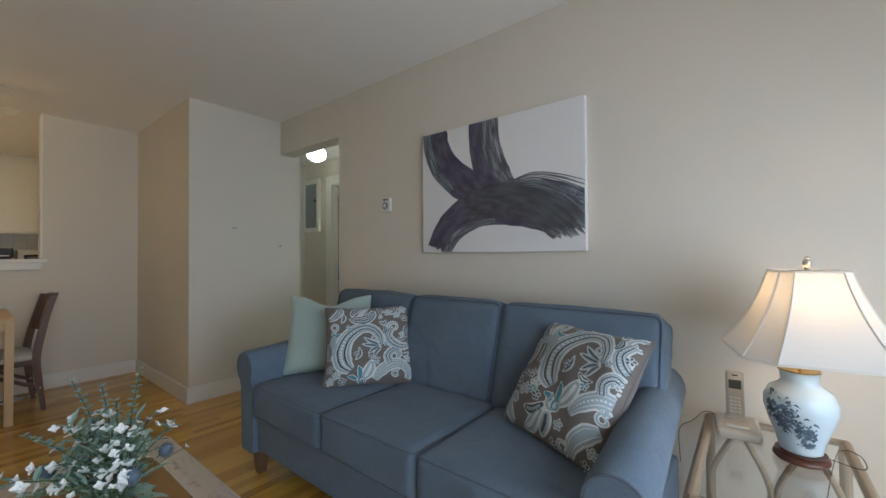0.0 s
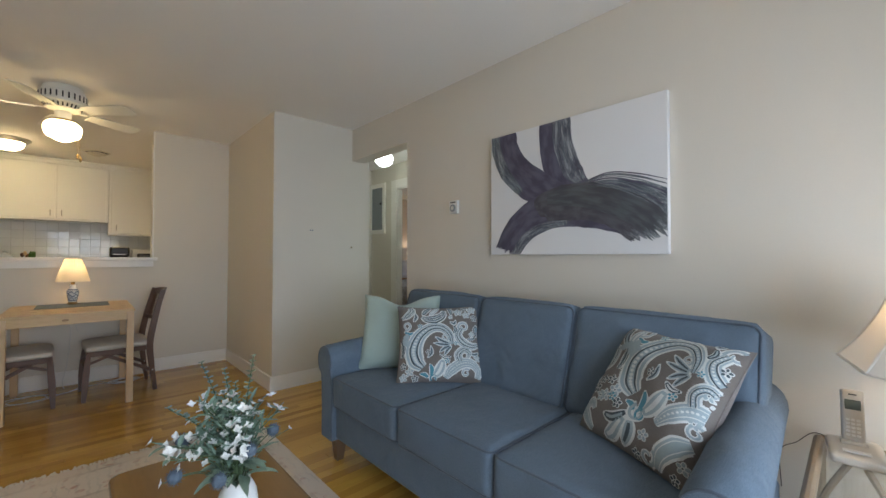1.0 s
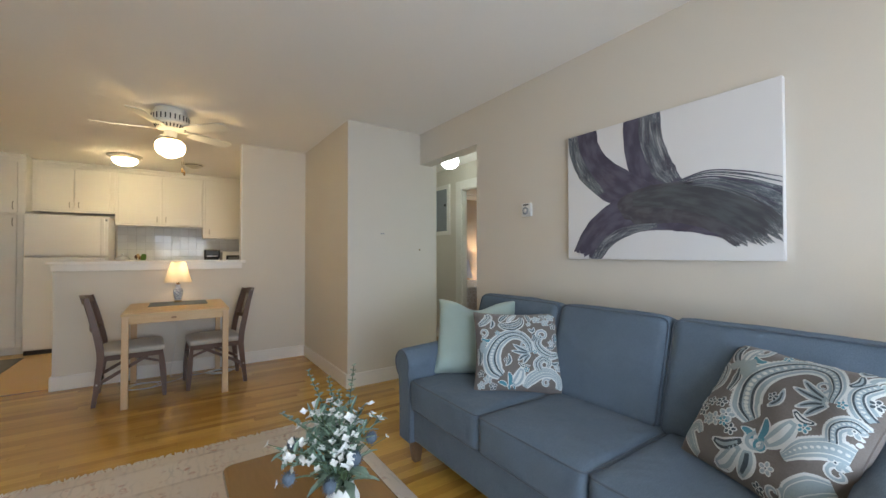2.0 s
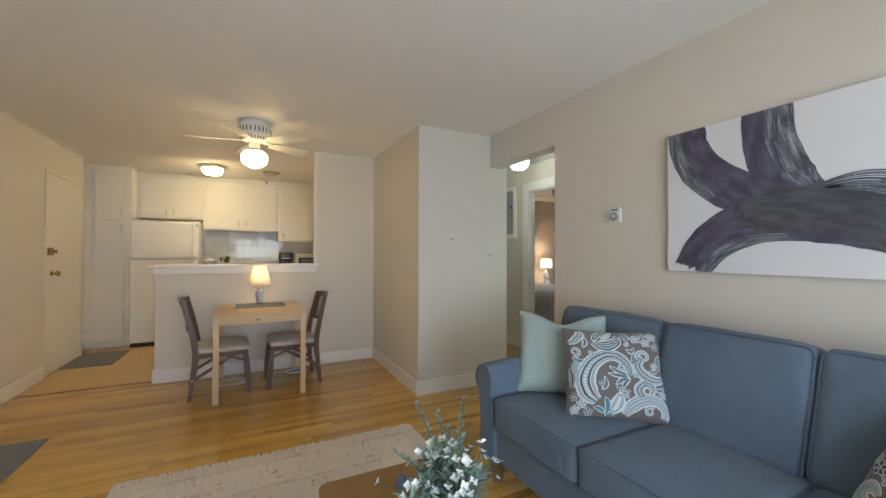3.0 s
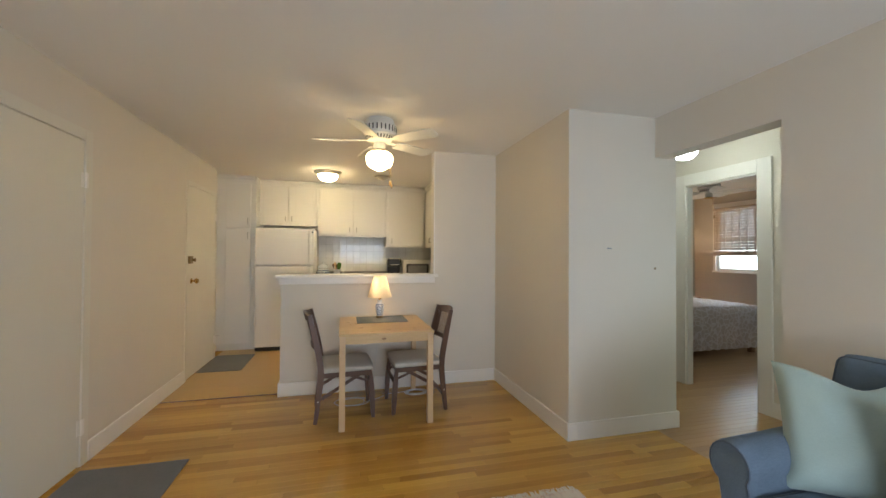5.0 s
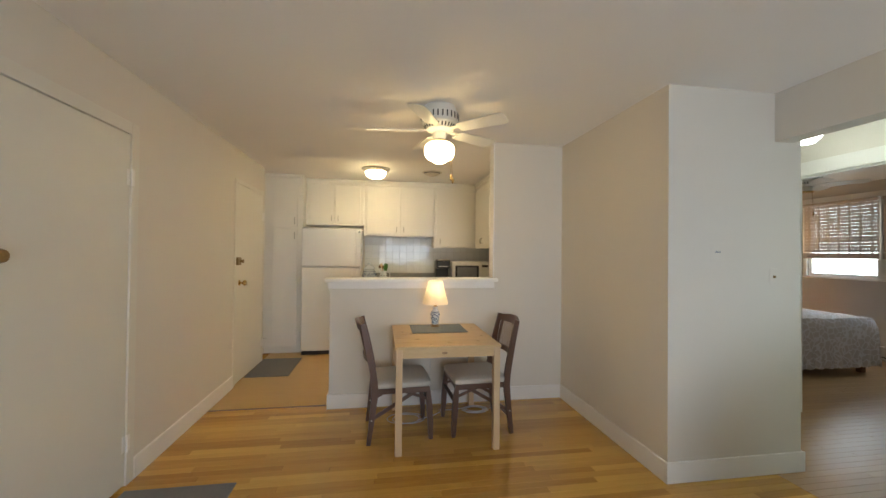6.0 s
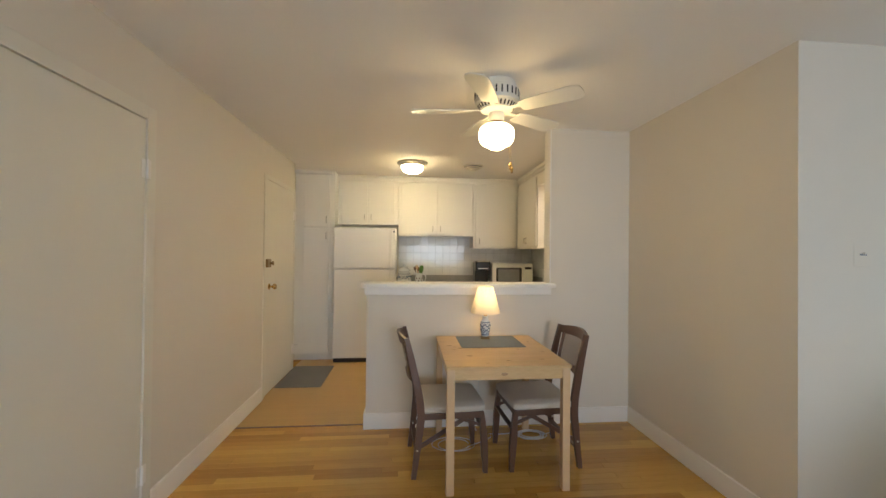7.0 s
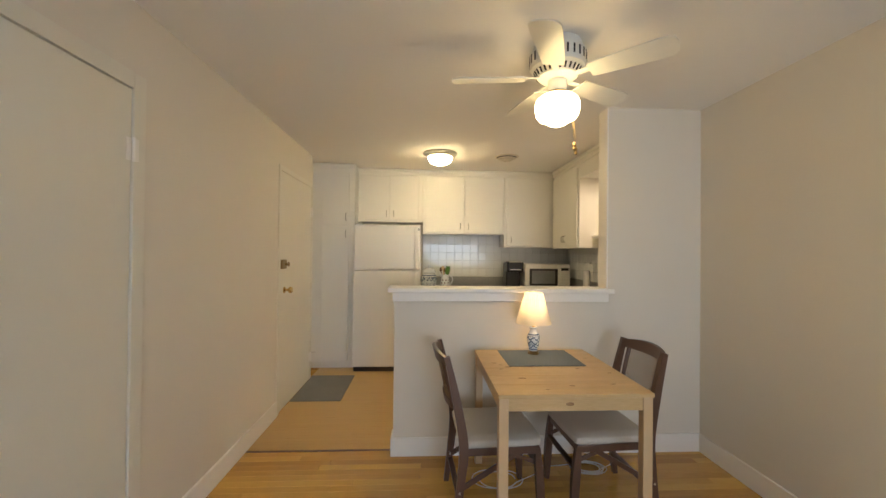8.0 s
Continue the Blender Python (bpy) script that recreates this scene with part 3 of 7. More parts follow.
rng = random.Random(5)
floor = structure("floor", box(XW - 0.02, Y0 - 0.02, -0.10, 6.05, 7.9, -0.012), DARKG, "polished golden oak strip floor")
living = floor_strips(XW, XE, Y0, 5.36, 0.057, rng)
near = [s for s in living if 3.30 < s[1] < 5.34]
near = near[:300]
chosen = set(near)
joined_floor("floor_strips", [s for s in living if s not in chosen], OAKJ, floor, "golden oak floor strips")
joined_floor("kitchen_floor_strips", floor_strips(XW, XC, 5.375, 7.85, 0.045, rng), OAKK, floor, "paler oak strips of the kitchen floor")
joined_floor("hall_floor_strips", floor_strips(XE, 6.0, 2.42, 7.30, 0.057, rng), OAKH, floor, "brown oak strips of the hall and bedroom")
joined_floor("door_gap_strips", floor_strips(XW - 0.3, XW, 3.3, 7.85, 0.057, rng), OAKJ, floor, "oak strips under the doors")
structure("trim_threshold", box(XW, 5.357, -0.008, -1.12, 5.378, 0.003, 0.002), WALNUT, "thin dark threshold strip between the floors")


# ---- doors ----
def casing(name, y0, y1, top, x, w, d, side, label, paint=TRIM):
    """A door casing on a wall that faces along x; side is +1 or -1."""
    a, b = (x, x + d) if side > 0 else (x - d, x)
    structure(name, join(box(a, y0 - w, 0, b, y0, top + w, 0.003), box(a, y1, 0, b, y1 + w, top + w, 0.003), box(a, y0, top, b, y1, top + w, 0.003)), paint, label, smooth=True)


casing("trim_door_1", D1[0], D1[1], D1[2], XW, 0.07, 0.014, 1, "painted door casing", DOORP)
casing("trim_door_2", D2[0], D2[1], D2[2], XW, 0.045, 0.010, 1, "narrow painted door casing", DOORP)
casing("trim_bedroom_door", BD[0], BD[1], BD[2], 3.0, 0.12, 0.02, -1, "white door casing of the bedroom")
structure("trim_bedroom_jamb", join(box(3.0, BD[0], 0, 3.07, BD[0] + 0.015, BD[2] - 0.015), box(3.0, BD[1] - 0.015, 0, 3.07, BD[1], BD[2] - 0.015), box(3.0, BD[0], BD[2] - 0.015, 3.07, BD[1], BD[2])), TRIM, "white jamb of the bedroom doorway")


def knob_parts(parent, y, z, x, mat_, deadbolt=False):
    turn = Matrix.Translation((x, y, z)) @ Matrix.Rotation(radians(90), 4, "Y")
    if deadbolt:
        k = part("deadbolt", moved(revolve([(0, 0), (0.036, 0.0), (0.036, 0.006), (0.028, 0.016), (0.026, 0.03), (0, 0.032)]), turn), mat_, parent, "aged brass deadbolt")
        part("thumb_turn", box(x + 0.03, y - 0.006, z - 0.018, x + 0.055, y + 0.006, z + 0.018, 0.003), mat_, k)
    else:
        k = part("door_knob", moved(revolve([(0, 0), (0.030, 0.0), (0.030, 0.005), (0.012, 0.012), (0.011, 0.032), (0.025, 0.042), (0.029, 0.055), (0.024, 0.068), (0, 0.074)]), turn), mat_, parent, "brass door knob")
    return k


def flush_door(name, dd, label, hinge_end):
    y0, y1, top = dd
    th = tagged(new(name), label, "door", kind="structure")
    part("door_leaf", box(XW - 0.032, y0 + 0.0045, 0.012, XW + 0.006, y1 - 0.0045, top - 0.0045, 0.001), DOORP, th)
    part("stop", join(box(XW - T, y0 - 0.001, 0, XW - 0.045, y0 + 0.02, top), box(XW - T, y1 - 0.02, 0, XW - 0.045, y1 + 0.001, top)), TRIM, th)
    # Dark strips paint in the shadow line at the top and one side.
    part("seal", join(box(XW - 0.03, y0 + 0.0045, top - 0.0045, XW - 0.004, y1 - 0.0045, top), box(XW - 0.03, y1 - 0.0045, 0.0, XW - 0.004, y1, top)), DARKG, th, "dark strips standing in for shade in the gap round the leaf")
    for z in (0.25, 1.82):
        y = hinge_end
        part("hinge", join(tube([(XW + 0.016, y, z - 0.05), (XW + 0.016, y, z + 0.05)], 0.007, 8), box(XW + 0.002, y - 0.03, z - 0.047, XW + 0.0085, y - 0.004, z + 0.047, 0.001), box(XW + 0.012, y + 0.004, z - 0.047, XW + 0.0165, y + 0.028, z + 0.047, 0.001)), TRIM, th, "painted butt hinge")
    return th


d1 = flush_door("door_1", D1, "flat painted closet door with an aged brass knob, closed", D1[1] - 0.001)
knob_parts(d1, 3.44, 1.362, XW + 0.006, OLDBRASS)
part("lock_cylinder", moved(revolve([(0, 0), (0.014, 0.0), (0.014, 0.020), (0.009, 0.024), (0.009, 0.034), (0, 0.035)], 16), Matrix.Translation((XW + 0.006, 3.44, 1.302)) @ Matrix.Rotation(radians(90), 4, "Y")), OLDBRASS, d1, "aged brass lock cylinder")
d2 = flush_door("door_2", D2, "flat painted entrance door with brass locks, closed", D2[1] - 0.001)
knob_parts(d2, 6.09, 1.055, XW + 0.006, BRASS)
part("rim_lock", join(box(XW - 0.002, 5.992, 1.245, XW + 0.028, 6.085, 1.325, 0.004), moved(revolve([(0, 0), (0.012, 0), (0.012, 0.02), (0.02, 0.026), (0.02, 0.034), (0, 0.036)], 16), Matrix.Translation((XW + 0.028, 6.045, 1.285)) @ Matrix.Rotation(radians(90), 4, "Y"))), OLDBRASS, d2, "aged brass rim lock")
solid("door_stop", tube([(XW + 0.0, 6.922, 0.29), (XW + 0.06, 6.922, 0.29)], 0.006, 10), NICKEL, "small metal door stop on the skirting", "door stop")


# ---- wall plates ----
def plate(name, m, w, h, label, category, extra, mat_=PAINT):
    th = thing(name, label, category, m)
    part("plate", box(-w / 2, -0.0024, -h / 2, w / 2, 0, h / 2, 0.0012, 3), mat_, th)
    extra(th)
    return th


def switch_extra(th):
    part("slot", box(-0.018, -0.006, -0.004, 0.018, -0.002, 0.005), STEEL, th)
    part("toggle", box(-0.005, -0.014, 0.002, 0.005, -0.002, 0.010, 0.001), PAINT, th)


def small_extra(th):
    part("toggle", box(-0.006, -0.012, -0.012, 0.006, -0.002, 0.004, 0.001), OLDBRASS, th)


plate("light_switch", pose(1.415, 3.862, 1.415), 0.10, 0.115, "white wall control with a dark slot on the off-white wall", "light switch", switch_extra)
plate("light_switch", pose(1.83, 3.862, 1.265), 0.06, 0.10, "cream light switch with a small brass toggle beside the hall", "light switch", small_extra)


def thermostat():
    th = thing("thermostat", "square cream wall thermostat with a round dial", "thermostat", pose(XE, 2.385, 1.53, 0, 0, -90))
    part("case", box(-0.043, -0.024, -0.047, 0.043, 0, 0.047, 0.005), WHITEP, th)
    turn = Matrix.Translation((0, -0.024, -0.007)) @ Matrix.Rotation(radians(90), 4, "X")
    part("dial", moved(revolve([(0.015, 0.0), (0.027, 0.0), (0.027, 0.006), (0.023, 0.009), (0.015, 0.009), (0.015, 0.0)], 28), turn), STEEL, th, "dull grey dial ring")
    part("cap", moved(revolve([(0, 0.012), (0.012, 0.011), (0.015, 0.0)], 24), turn), WHITEP, th)
    part("scale", box(-0.026, -0.0255, 0.030, 0.026, -0.0235, 0.039), DARKG, th, "dark scale window")


thermostat()


def outlet():
    th = thing("wall_outlet", "white double outlet low on the half wall", "outlet", pose(0.158, 5.285, 0.44))
    part("plate", box(-0.035, -0.006, -0.057, 0.035, 0, 0.057, 0.002), WHITEP, th)
    for z in (-0.02, 0.02):
        part("socket", join(box(-0.008, -0.0075, z - 0.006, -0.005, -0.0055, z + 0.006), box(0.005, -0.0075, z - 0.006, 0.008, -0.0055, z + 0.006)), BLACK, th)


outlet()


def breaker_panel():
    th = thing("breaker_panel", "grey steel breaker panel in a white wooden frame", "breaker panel", pose(3.0, 5.14, 1.86, 0, 0, -90))
    part("wooden_frame", join(box(-0.20, -0.03, -0.36, -0.145, 0, 0.36, 0.003), box(0.145, -0.03, -0.36, 0.20, 0, 0.36, 0.003), box(-0.145, -0.03, 0.305, 0.145, 0, 0.36, 0.003), box(-0.145, -0.03, -0.36, 0.145, 0, -0.305, 0.003)), TRIM, th)
    part("cover", box(-0.145, -0.012, -0.305, 0.145, 0, 0.305, 0.002), STEEL, th, "grey steel cover")
    dr = part("panel_door", box(-0.11, -0.02, -0.26, 0.115, -0.012, 0.05, 0.002), STEEL, th, "grey steel door")
    part("latch", box(0.07, -0.026, 0.055, 0.105, -0.012, 0.085, 0.003), BLACK, dr, "black latch")


breaker_panel()


# ---- sofa ----
def sofa():
    th = thing("sofa", "slate-blue upholstered three-seat sofa with rolled arms and piping", "sofa", pose(0, 0, 0))
    y0, y1 = 0.66, 2.40
    part("base", box(0.915, 0.60, 0.14, 1.78, 2.46, 0.345, 0.02, 3), BLUE, th)
    rear = box(1.60, 0.70, 0.30, 1.80, 2.46, 0.82, 0.04, 4)
    part("back_frame", rear, BLUE, th)
    seams = (y0, 1.255, 1.806, y1)
    for i, (a, b) in enumerate(zip(seams, seams[1:])):
        w = b - a - 0.006
        c = part("seat_cushion", moved(cushion(0.60, w, 0.165, 0.022, 0.012, 18, i * 3.1), pose(1.185, (a + b) / 2, 0.335)), BLUE, th)
        for z in (0.341, 0.494):
            part("piping", moved(tube(densify(rounded_rect(0.592, w - 0.008, z, 0.025)), 0.0038, 6, True), pose(1.185, (a + b) / 2, 0)), BLUEP, c)
    backs = (0.607, 1.287, 1.872, 2.545)
    for i, (a, b) in enumerate(zip(backs, backs[1:])):
        w = b - a - 0.006
        m = Matrix.Translation((1.40, (a + b) / 2, 0.49)) @ Matrix.Rotation(radians(17), 4, "Y")
        bm = cushion(0.19, w, 0.475, 0.034, 0.02, 18, 20 + i * 4.7)
        c = part("back_cushion", moved(bm, m @ Matrix.Translation((0.095, 0, 0))), BLUE, th)
        for xx in (0.008, 0.182):
            loop = [Vector((xx, p.x, p.y + 0.2375)) for p in rounded_rect(w - 0.014, 0.462, 0, 0.035)]
            part("piping", moved(tube(densify(loop), 0.0038, 6, True), m), BLUEP, c)
    for side, yc in ((1, 2.475), (-1, 0.638)):
        # rolled arm: a profile swept from the front to the back, sloping gently down to the front
        prof = []
        for k in range(15):
            a = radians(-62 + k * 19.5)
            prof.append((side * (0.022 + 0.082 * math.cos(a)), 0.575 + 0.082 * math.sin(a)))
        prof = [(side * 0.045, 0.14), (side * 0.045, 0.30), (side * 0.05, 0.44)] + prof + [(-side * 0.072, 0.44), (-side * 0.072, 0.14)]
        bm = bmesh.new()
        rows_ = []
        for x, up, inset in ((0.885, 0.0, 0.86), (0.890, 0.0, 0.95), (0.905, 0.0, 1.0), (1.1, 0.012, 1.0), (1.35, 0.035, 1.0), (1.6, 0.05, 1.0), (1.76, 0.05, 1.0), (1.79, 0.05, 0.9)):
            cy = sum(p[0] for p in prof) / len(prof)
            off = -side * 0.035 * max(0.0, (x - 0.95) / 0.8)
            rows_.append([bm.verts.new((x, yc + off + cy + (p[0] - cy) * inset, 0.14 + (p[1] - 0.14) * (0.985 if inset < 1 else 1) + up * max(0, (p[1] - 0.3) / 0.35))) for p in prof])
        for ra, rb in zip(rows_, rows_[1:]):
            for k in range(len(prof)):
                j = (k + 1) % len(prof)
                bm.faces.new((ra[k], ra[j], rb[j], rb[k]))
        bm.faces.new(rows_[0])
        bm.faces.new(rows_[-1][::-1])
        bmesh.ops.recalc_face_normals(bm, faces=bm.faces[:])
        arm = part("arm", bm, BLUE, th)
        cy = sum(p[0] for p in prof) / len(prof)
        part("piping", tube([(0.8885, yc + cy + (p[0] - cy) * 0.95, 0.14 + (p[1] - 0.14) * 0.985) for p in prof], 0.0045, 6), BLUEP, arm)
    for y in (0.625, 2.455):
        for x in (0.96, 1.74):
            part("leg", moved(join(box(-0.032, -0.032, 0, 0.032, 0.032, 0.145, 0.003)), Matrix.Translation((x, y, 0))), LEGW, th, "tapered wooden leg")
    for ob in th.children:
        if ob.name.startswith("leg"):
            zs = [v.co for v in ob.data.vertices]
            cx, cy = sum(v.x for v in zs) / len(zs), sum(v.y for v in zs) / len(zs)
            for v in zs:
                k = 0.62 + 0.5 * v.z / 0.145
                v.x, v.y = cx + (v.x - cx) * k, cy + (v.y - cy) * k


sofa()


# ---- scatter cushions ----
class Pad:
    """A square stuffed pillow: u and v run from -1 to 1, the front looks along -y."""

    def __init__(self, w, h, t, chop=0.0, seed=0.0):
        self.w, self.h, self.t, self.chop, self.seed = w, h, t, chop, seed

    def at(self, u, v, front=1, lift=0.0):
        pinch = 1 - 0.07 * (1 - u * u) * abs(v) ** 3
        pin2 = 1 - 0.07 * (1 - v * v) * abs(u) ** 3
        x, z = u * self.w / 2 * pin2, v * self.h / 2 * pinch
        z -= self.chop * max(0.0, v) ** 1.5 * math.exp(-(u / 0.42) ** 2)
        body = max(0.0, (1 - u ** 4) * (1 - v ** 4)) ** 0.55 * (1 - self.chop * 1.6 * max(0, v) * math.exp(-(u / 0.35) ** 2))
        ease = 0.004 * noise.noise(Vector((u * 2.2 + self.seed, v * 2.2, 0))) * 3 * body
        y = -(self.t / 2 * body + ease + 0.003 + lift) * front
        return Vector((x, y, z + self.h / 2))

    def mesh(self, n=26):
        bm = bmesh.new()
        uv = [-1 + 2 * k / n for k in range(n + 1)]
        sides = []
        for fr in (1, -1):
            g_ = [[bm.verts.new(self.at(u, v, fr)) for u in uv] for v in uv]
            for i in range(n):
                for j in range(n):
                    q = (g_[i][j], g_[i][j + 1], g_[i + 1][j + 1], g_[i + 1][j])
                    bm.faces.new(q if fr > 0 else q[::-1])
            sides.append(g_)
        bmesh.ops.remove_doubles(bm, verts=bm.verts[:], dist=0.0075)
        bmesh.ops.recalc_face_normals(bm, faces=bm.faces[:])
        return bm

    def edge(self, r=0.004):
        pts = []
        for a, b in (((-1, -1), (1, -1)), ((1, -1), (1, 1)), ((1, 1), (-1, 1)), ((-1, 1), (-1, -1))):
            for k in range(16):
                u, v = a[0] + (b[0] - a[0]) * k / 16, a[1] + (b[1] - a[1]) * k / 16
                p = self.at(u, v, 1)
                p.y = 0
                pts.append(p)
        return tube(pts, r, 6, True)

    def ribbon(self, bm, pts, widths, lift):
        """A printed band on the front, along (u, v) points."""
        rows_ = []
        for i, (u, v) in enumerate(pts):
            a, b = pts[max(0, i - 1)], pts[min(len(pts) - 1, i + 1)]
            d = Vector((b[0] - a[0], b[1] - a[1]))
            d = d.normalized() if d.length > 1e-6 else Vector((1, 0))
            w = widths[i] if not isinstance(widths, float) else widths
            row = []
            for s in (-1, -0.33, 0.33, 1):
                uu, vv = u - d.y * w * s, v + d.x * w * s
                if abs(uu) > 0.985 or abs(vv) > 0.985:
                    row = None
                    break
                row.append(bm.verts.new(self.at(uu, vv, 1, lift)))
            rows_.append(row)
        for a, b in zip(rows_, rows_[1:]):
            if a and b:
                for k in range(3):
                    bm.faces.new((a[k], a[k + 1], b[k + 1], b[k]))

    def blob(self, bm, cu, cv, ru, rv, turn, lift):
        c, s = math.cos(turn), math.sin(turn)
        rings = []
        for f in (0.0, 0.5, 1.0):
            ring = []
            for k in range(14):
                a = 2 * math.pi * k / 14
                x, y = ru * f * math.cos(a), rv * f * math.sin(a)
                u, v = cu + x * c - y * s, cv + x * s + y * c
                ring.append((max(-0.98, min(0.98, u)), max(-0.98, min(0.98, v))))
            rings.append(ring)
        vs = [[bm.verts.new(self.at(u, v, 1, lift)) for u, v in ring] for ring in rings[1:]]
        mid = bm.verts.new(self.at(max(-0.98, min(0.98, cu)), max(-0.98, min(0.98, cv)), 1, lift))
        for k in range(14):
            j = (k + 1) % 14
            bm.faces.new((mid, vs[0][k], vs[0][j]))
            bm.faces.new((vs[0][k], vs[1][k], vs[1][j], vs[0][j]))


def paisley(pad, th, shift, second=False):
    """The woven paisley print, in four colours; second adds what comes into view lower down the cloth."""
    layer = {k: bmesh.new() for k in "WBDT"}
    du, dv = shift

    def line(points, n=9):
        return [(p.x + du, p.z + dv) for p in spline([(u, 0, v) for u, v in points], n)]

    def widths(path, values):
        out = []
        for i in range(len(path)):
            f = i / (len(path) - 1) * (len(values) - 1)
            k = min(int(f), len(values) - 2)
            out.append(values[k] + (values[k + 1] - values[k]) * (f - k))
        return out

    def spot(key, u, v, a, b, turn, lift):
        if abs(u) < 0.96 and abs(v) < 0.96:
            pad.blob(layer[key], u, v, a, b, turn, lift)

    def comma(points, values, core="D", fill="B", beads=True, lace=1.0):
        # nested bands with a lace edge and a beaded core
        path = line(points)
        w = widths(path, values)
        for share, key, lift in ((1.0, "W", 0.0008), (0.88, fill, 0.0014), (0.58, "W", 0.0020), (0.48, core, 0.0026), (0.28, fill, 0.0030)):
            pad.ribbon(layer[key], path, [q * share for q in w], lift)
        n = len(path)
        if beads:
            for i in range(2, n - 2, 2):
                k = max(0.010, w[i] * 0.17)
                spot("W", path[i][0], path[i][1], k, k * 0.75, 0, 0.0034)
        for i in range(1, n - 1):
            a, b = path[i - 1], path[i + 1]
            d = Vector((b[0] - a[0], b[1] - a[1]))
            if d.length < 1e-5:
                continue
            d.normalize()
            for side in (-1, 1):
                spot("W", path[i][0] - side * d.y * w[i], path[i][1] + side * d.x * w[i], 0.019 * lace, 0.019 * lace, 0, 0.0009)

    def petal(points, w0, inner="B", mid=None):
        path = line(points, 6)
        n = len(path)
        shape = [w0 * math.sin(math.pi * (0.08 + 0.88 * i / (n - 1))) ** 0.8 for i in range(n)]
        pad.ribbon(layer["W"], path, shape, 0.0010)
        pad.ribbon(layer[inner], path[1:-1], [q * 0.66 for q in shape[1:-1]], 0.0017)
        if mid:
            pad.ribbon(layer[mid], path[2:-2], [q * 0.26 for q in shape[2:-2]], 0.0024)

    def curl(cu, cv, r0, a0, sgn, w0, inner="B"):
        # a hook that winds inwards
        path = [(cu + du + r0 * (1 - 0.75 * t) * math.cos(radians(a0 + sgn * 400 * t)), cv + dv + r0 * (1 - 0.75 * t) * math.sin(radians(a0 + sgn * 400 * t))) for t in [k / 40 for k in range(41)]]
        pad.ribbon(layer["W"], path, [w0 * (1 - 0.55 * k / 40) for k in range(41)], 0.0011)
        pad.ribbon(layer[inner], path, [w0 * 0.45 * (1 - 0.55 * k / 40) for k in range(41)], 0.0018)

    def flower(cu, cv, k, key="B"):
        for j in range(5):
            a = 2 * math.pi * j / 5 + 0.4
            u, v = cu + du + k * 0.62 * math.cos(a), cv + dv + k * 0.62 * math.sin(a)
            spot("W", u, v, k * 0.52, k * 0.42, a, 0.0010)
            spot(key, u, v, k * 0.36, k * 0.26, a, 0.0017)
        spot("W", cu + du, cv + dv, k * 0.3, k * 0.3, 0, 0.0023)
        spot("D", cu + du, cv + dv, k * 0.14, k * 0.14, 0, 0.0029)

    # the great drop that arches over and ends in a plume
    comma([(-0.40, -0.66), (-0.56, -0.50), (-0.62, -0.22), (-0.48, 0.10), (-0.20, 0.31), (0.06, 0.30), (0.23, 0.12), (0.27, -0.10)], [0.10, 0.20, 0.215, 0.16, 0.125, 0.105, 0.085, 0.05])
    petal([(-0.44, -0.60), (-0.57, -0.42), (-0.55, -0.15)], 0.085, "B", "W")
    for pts in ([(0.25, -0.10), (0.05, -0.02), (-0.12, 0.09)], [(0.25, -0.12), (0.05, -0.10), (-0.16, -0.06)], [(0.25, -0.14), (0.10, -0.19), (-0.03, -0.30)], [(0.26, -0.14), (0.16, -0.24), (0.08, -0.38)]):
        petal(pts, 0.055, "B", "D")
    curl(0.11, 0.06, 0.085, -60, 1, 0.034)
    for j in range(6):
        a = 2.0 + j * 0.5
        spot("B", -0.74 + du + 0.10 * math.cos(a), 0.02 + dv + 0.10 * math.sin(a), 0.075, 0.055, a, 0.0036)
    # leafy head over the arch
    comma([(-0.42, 0.62), (-0.30, 0.55), (-0.10, 0.55), (0.06, 0.66), (0.10, 0.82)], [0.03, 0.09, 0.13, 0.10, 0.03], "B", "D")
    petal([(-0.40, 0.66), (-0.32, 0.80), (-0.18, 0.92)], 0.075, "D", "B")
    petal([(-0.24, 0.66), (-0.12, 0.80), (0.0, 0.94)], 0.065, "B", "W")
    # right-hand hook and its trail
    comma([(0.50, 0.30), (0.42, 0.12), (0.52, -0.06), (0.72, -0.16), (0.92, -0.12)], [0.07, 0.09, 0.105, 0.09, 0.05])
    curl(0.56, 0.33, 0.13, 190, -1, 0.05)
    for u, v, k in ((0.44, 0.74, 0.105), (0.64, 0.66, 0.095), (0.78, 0.82, 0.11), (0.60, 0.86, 0.08), (0.84, 0.58, 0.085)):
        flower(u, v, k, "B" if k > 0.09 else "D")
    petal([(0.92, 0.40), (0.86, 0.26), (0.90, 0.08)], 0.065, "D", "B")
    # lower right scroll with a round curl above it
    comma([(0.10, -0.92), (0.24, -0.72), (0.46, -0.58), (0.70, -0.58), (0.86, -0.74), (0.82, -0.92)], [0.05, 0.12, 0.12, 0.105, 0.08, 0.05], "B", "B")
    comma([(0.44, -0.52), (0.40, -0.36), (0.52, -0.24), (0.66, -0.32), (0.62, -0.44)], [0.08, 0.085, 0.075, 0.06, 0.03])
    curl(0.56, -0.80, 0.10, 40, 1, 0.04)
    # petals and teal buds under the great drop
    petal([(-0.16, -0.90), (-0.02, -0.70), (0.06, -0.44)], 0.14, "B", "W")
    petal([(-0.22, -0.88), (-0.20, -0.70), (-0.24, -0.56)], 0.065, "T")
    petal([(-0.28, -0.90), (-0.36, -0.82), (-0.48, -0.80)], 0.06, "T")
    curl(-0.16, -0.92, 0.09, 90, 1, 0.045, "T")
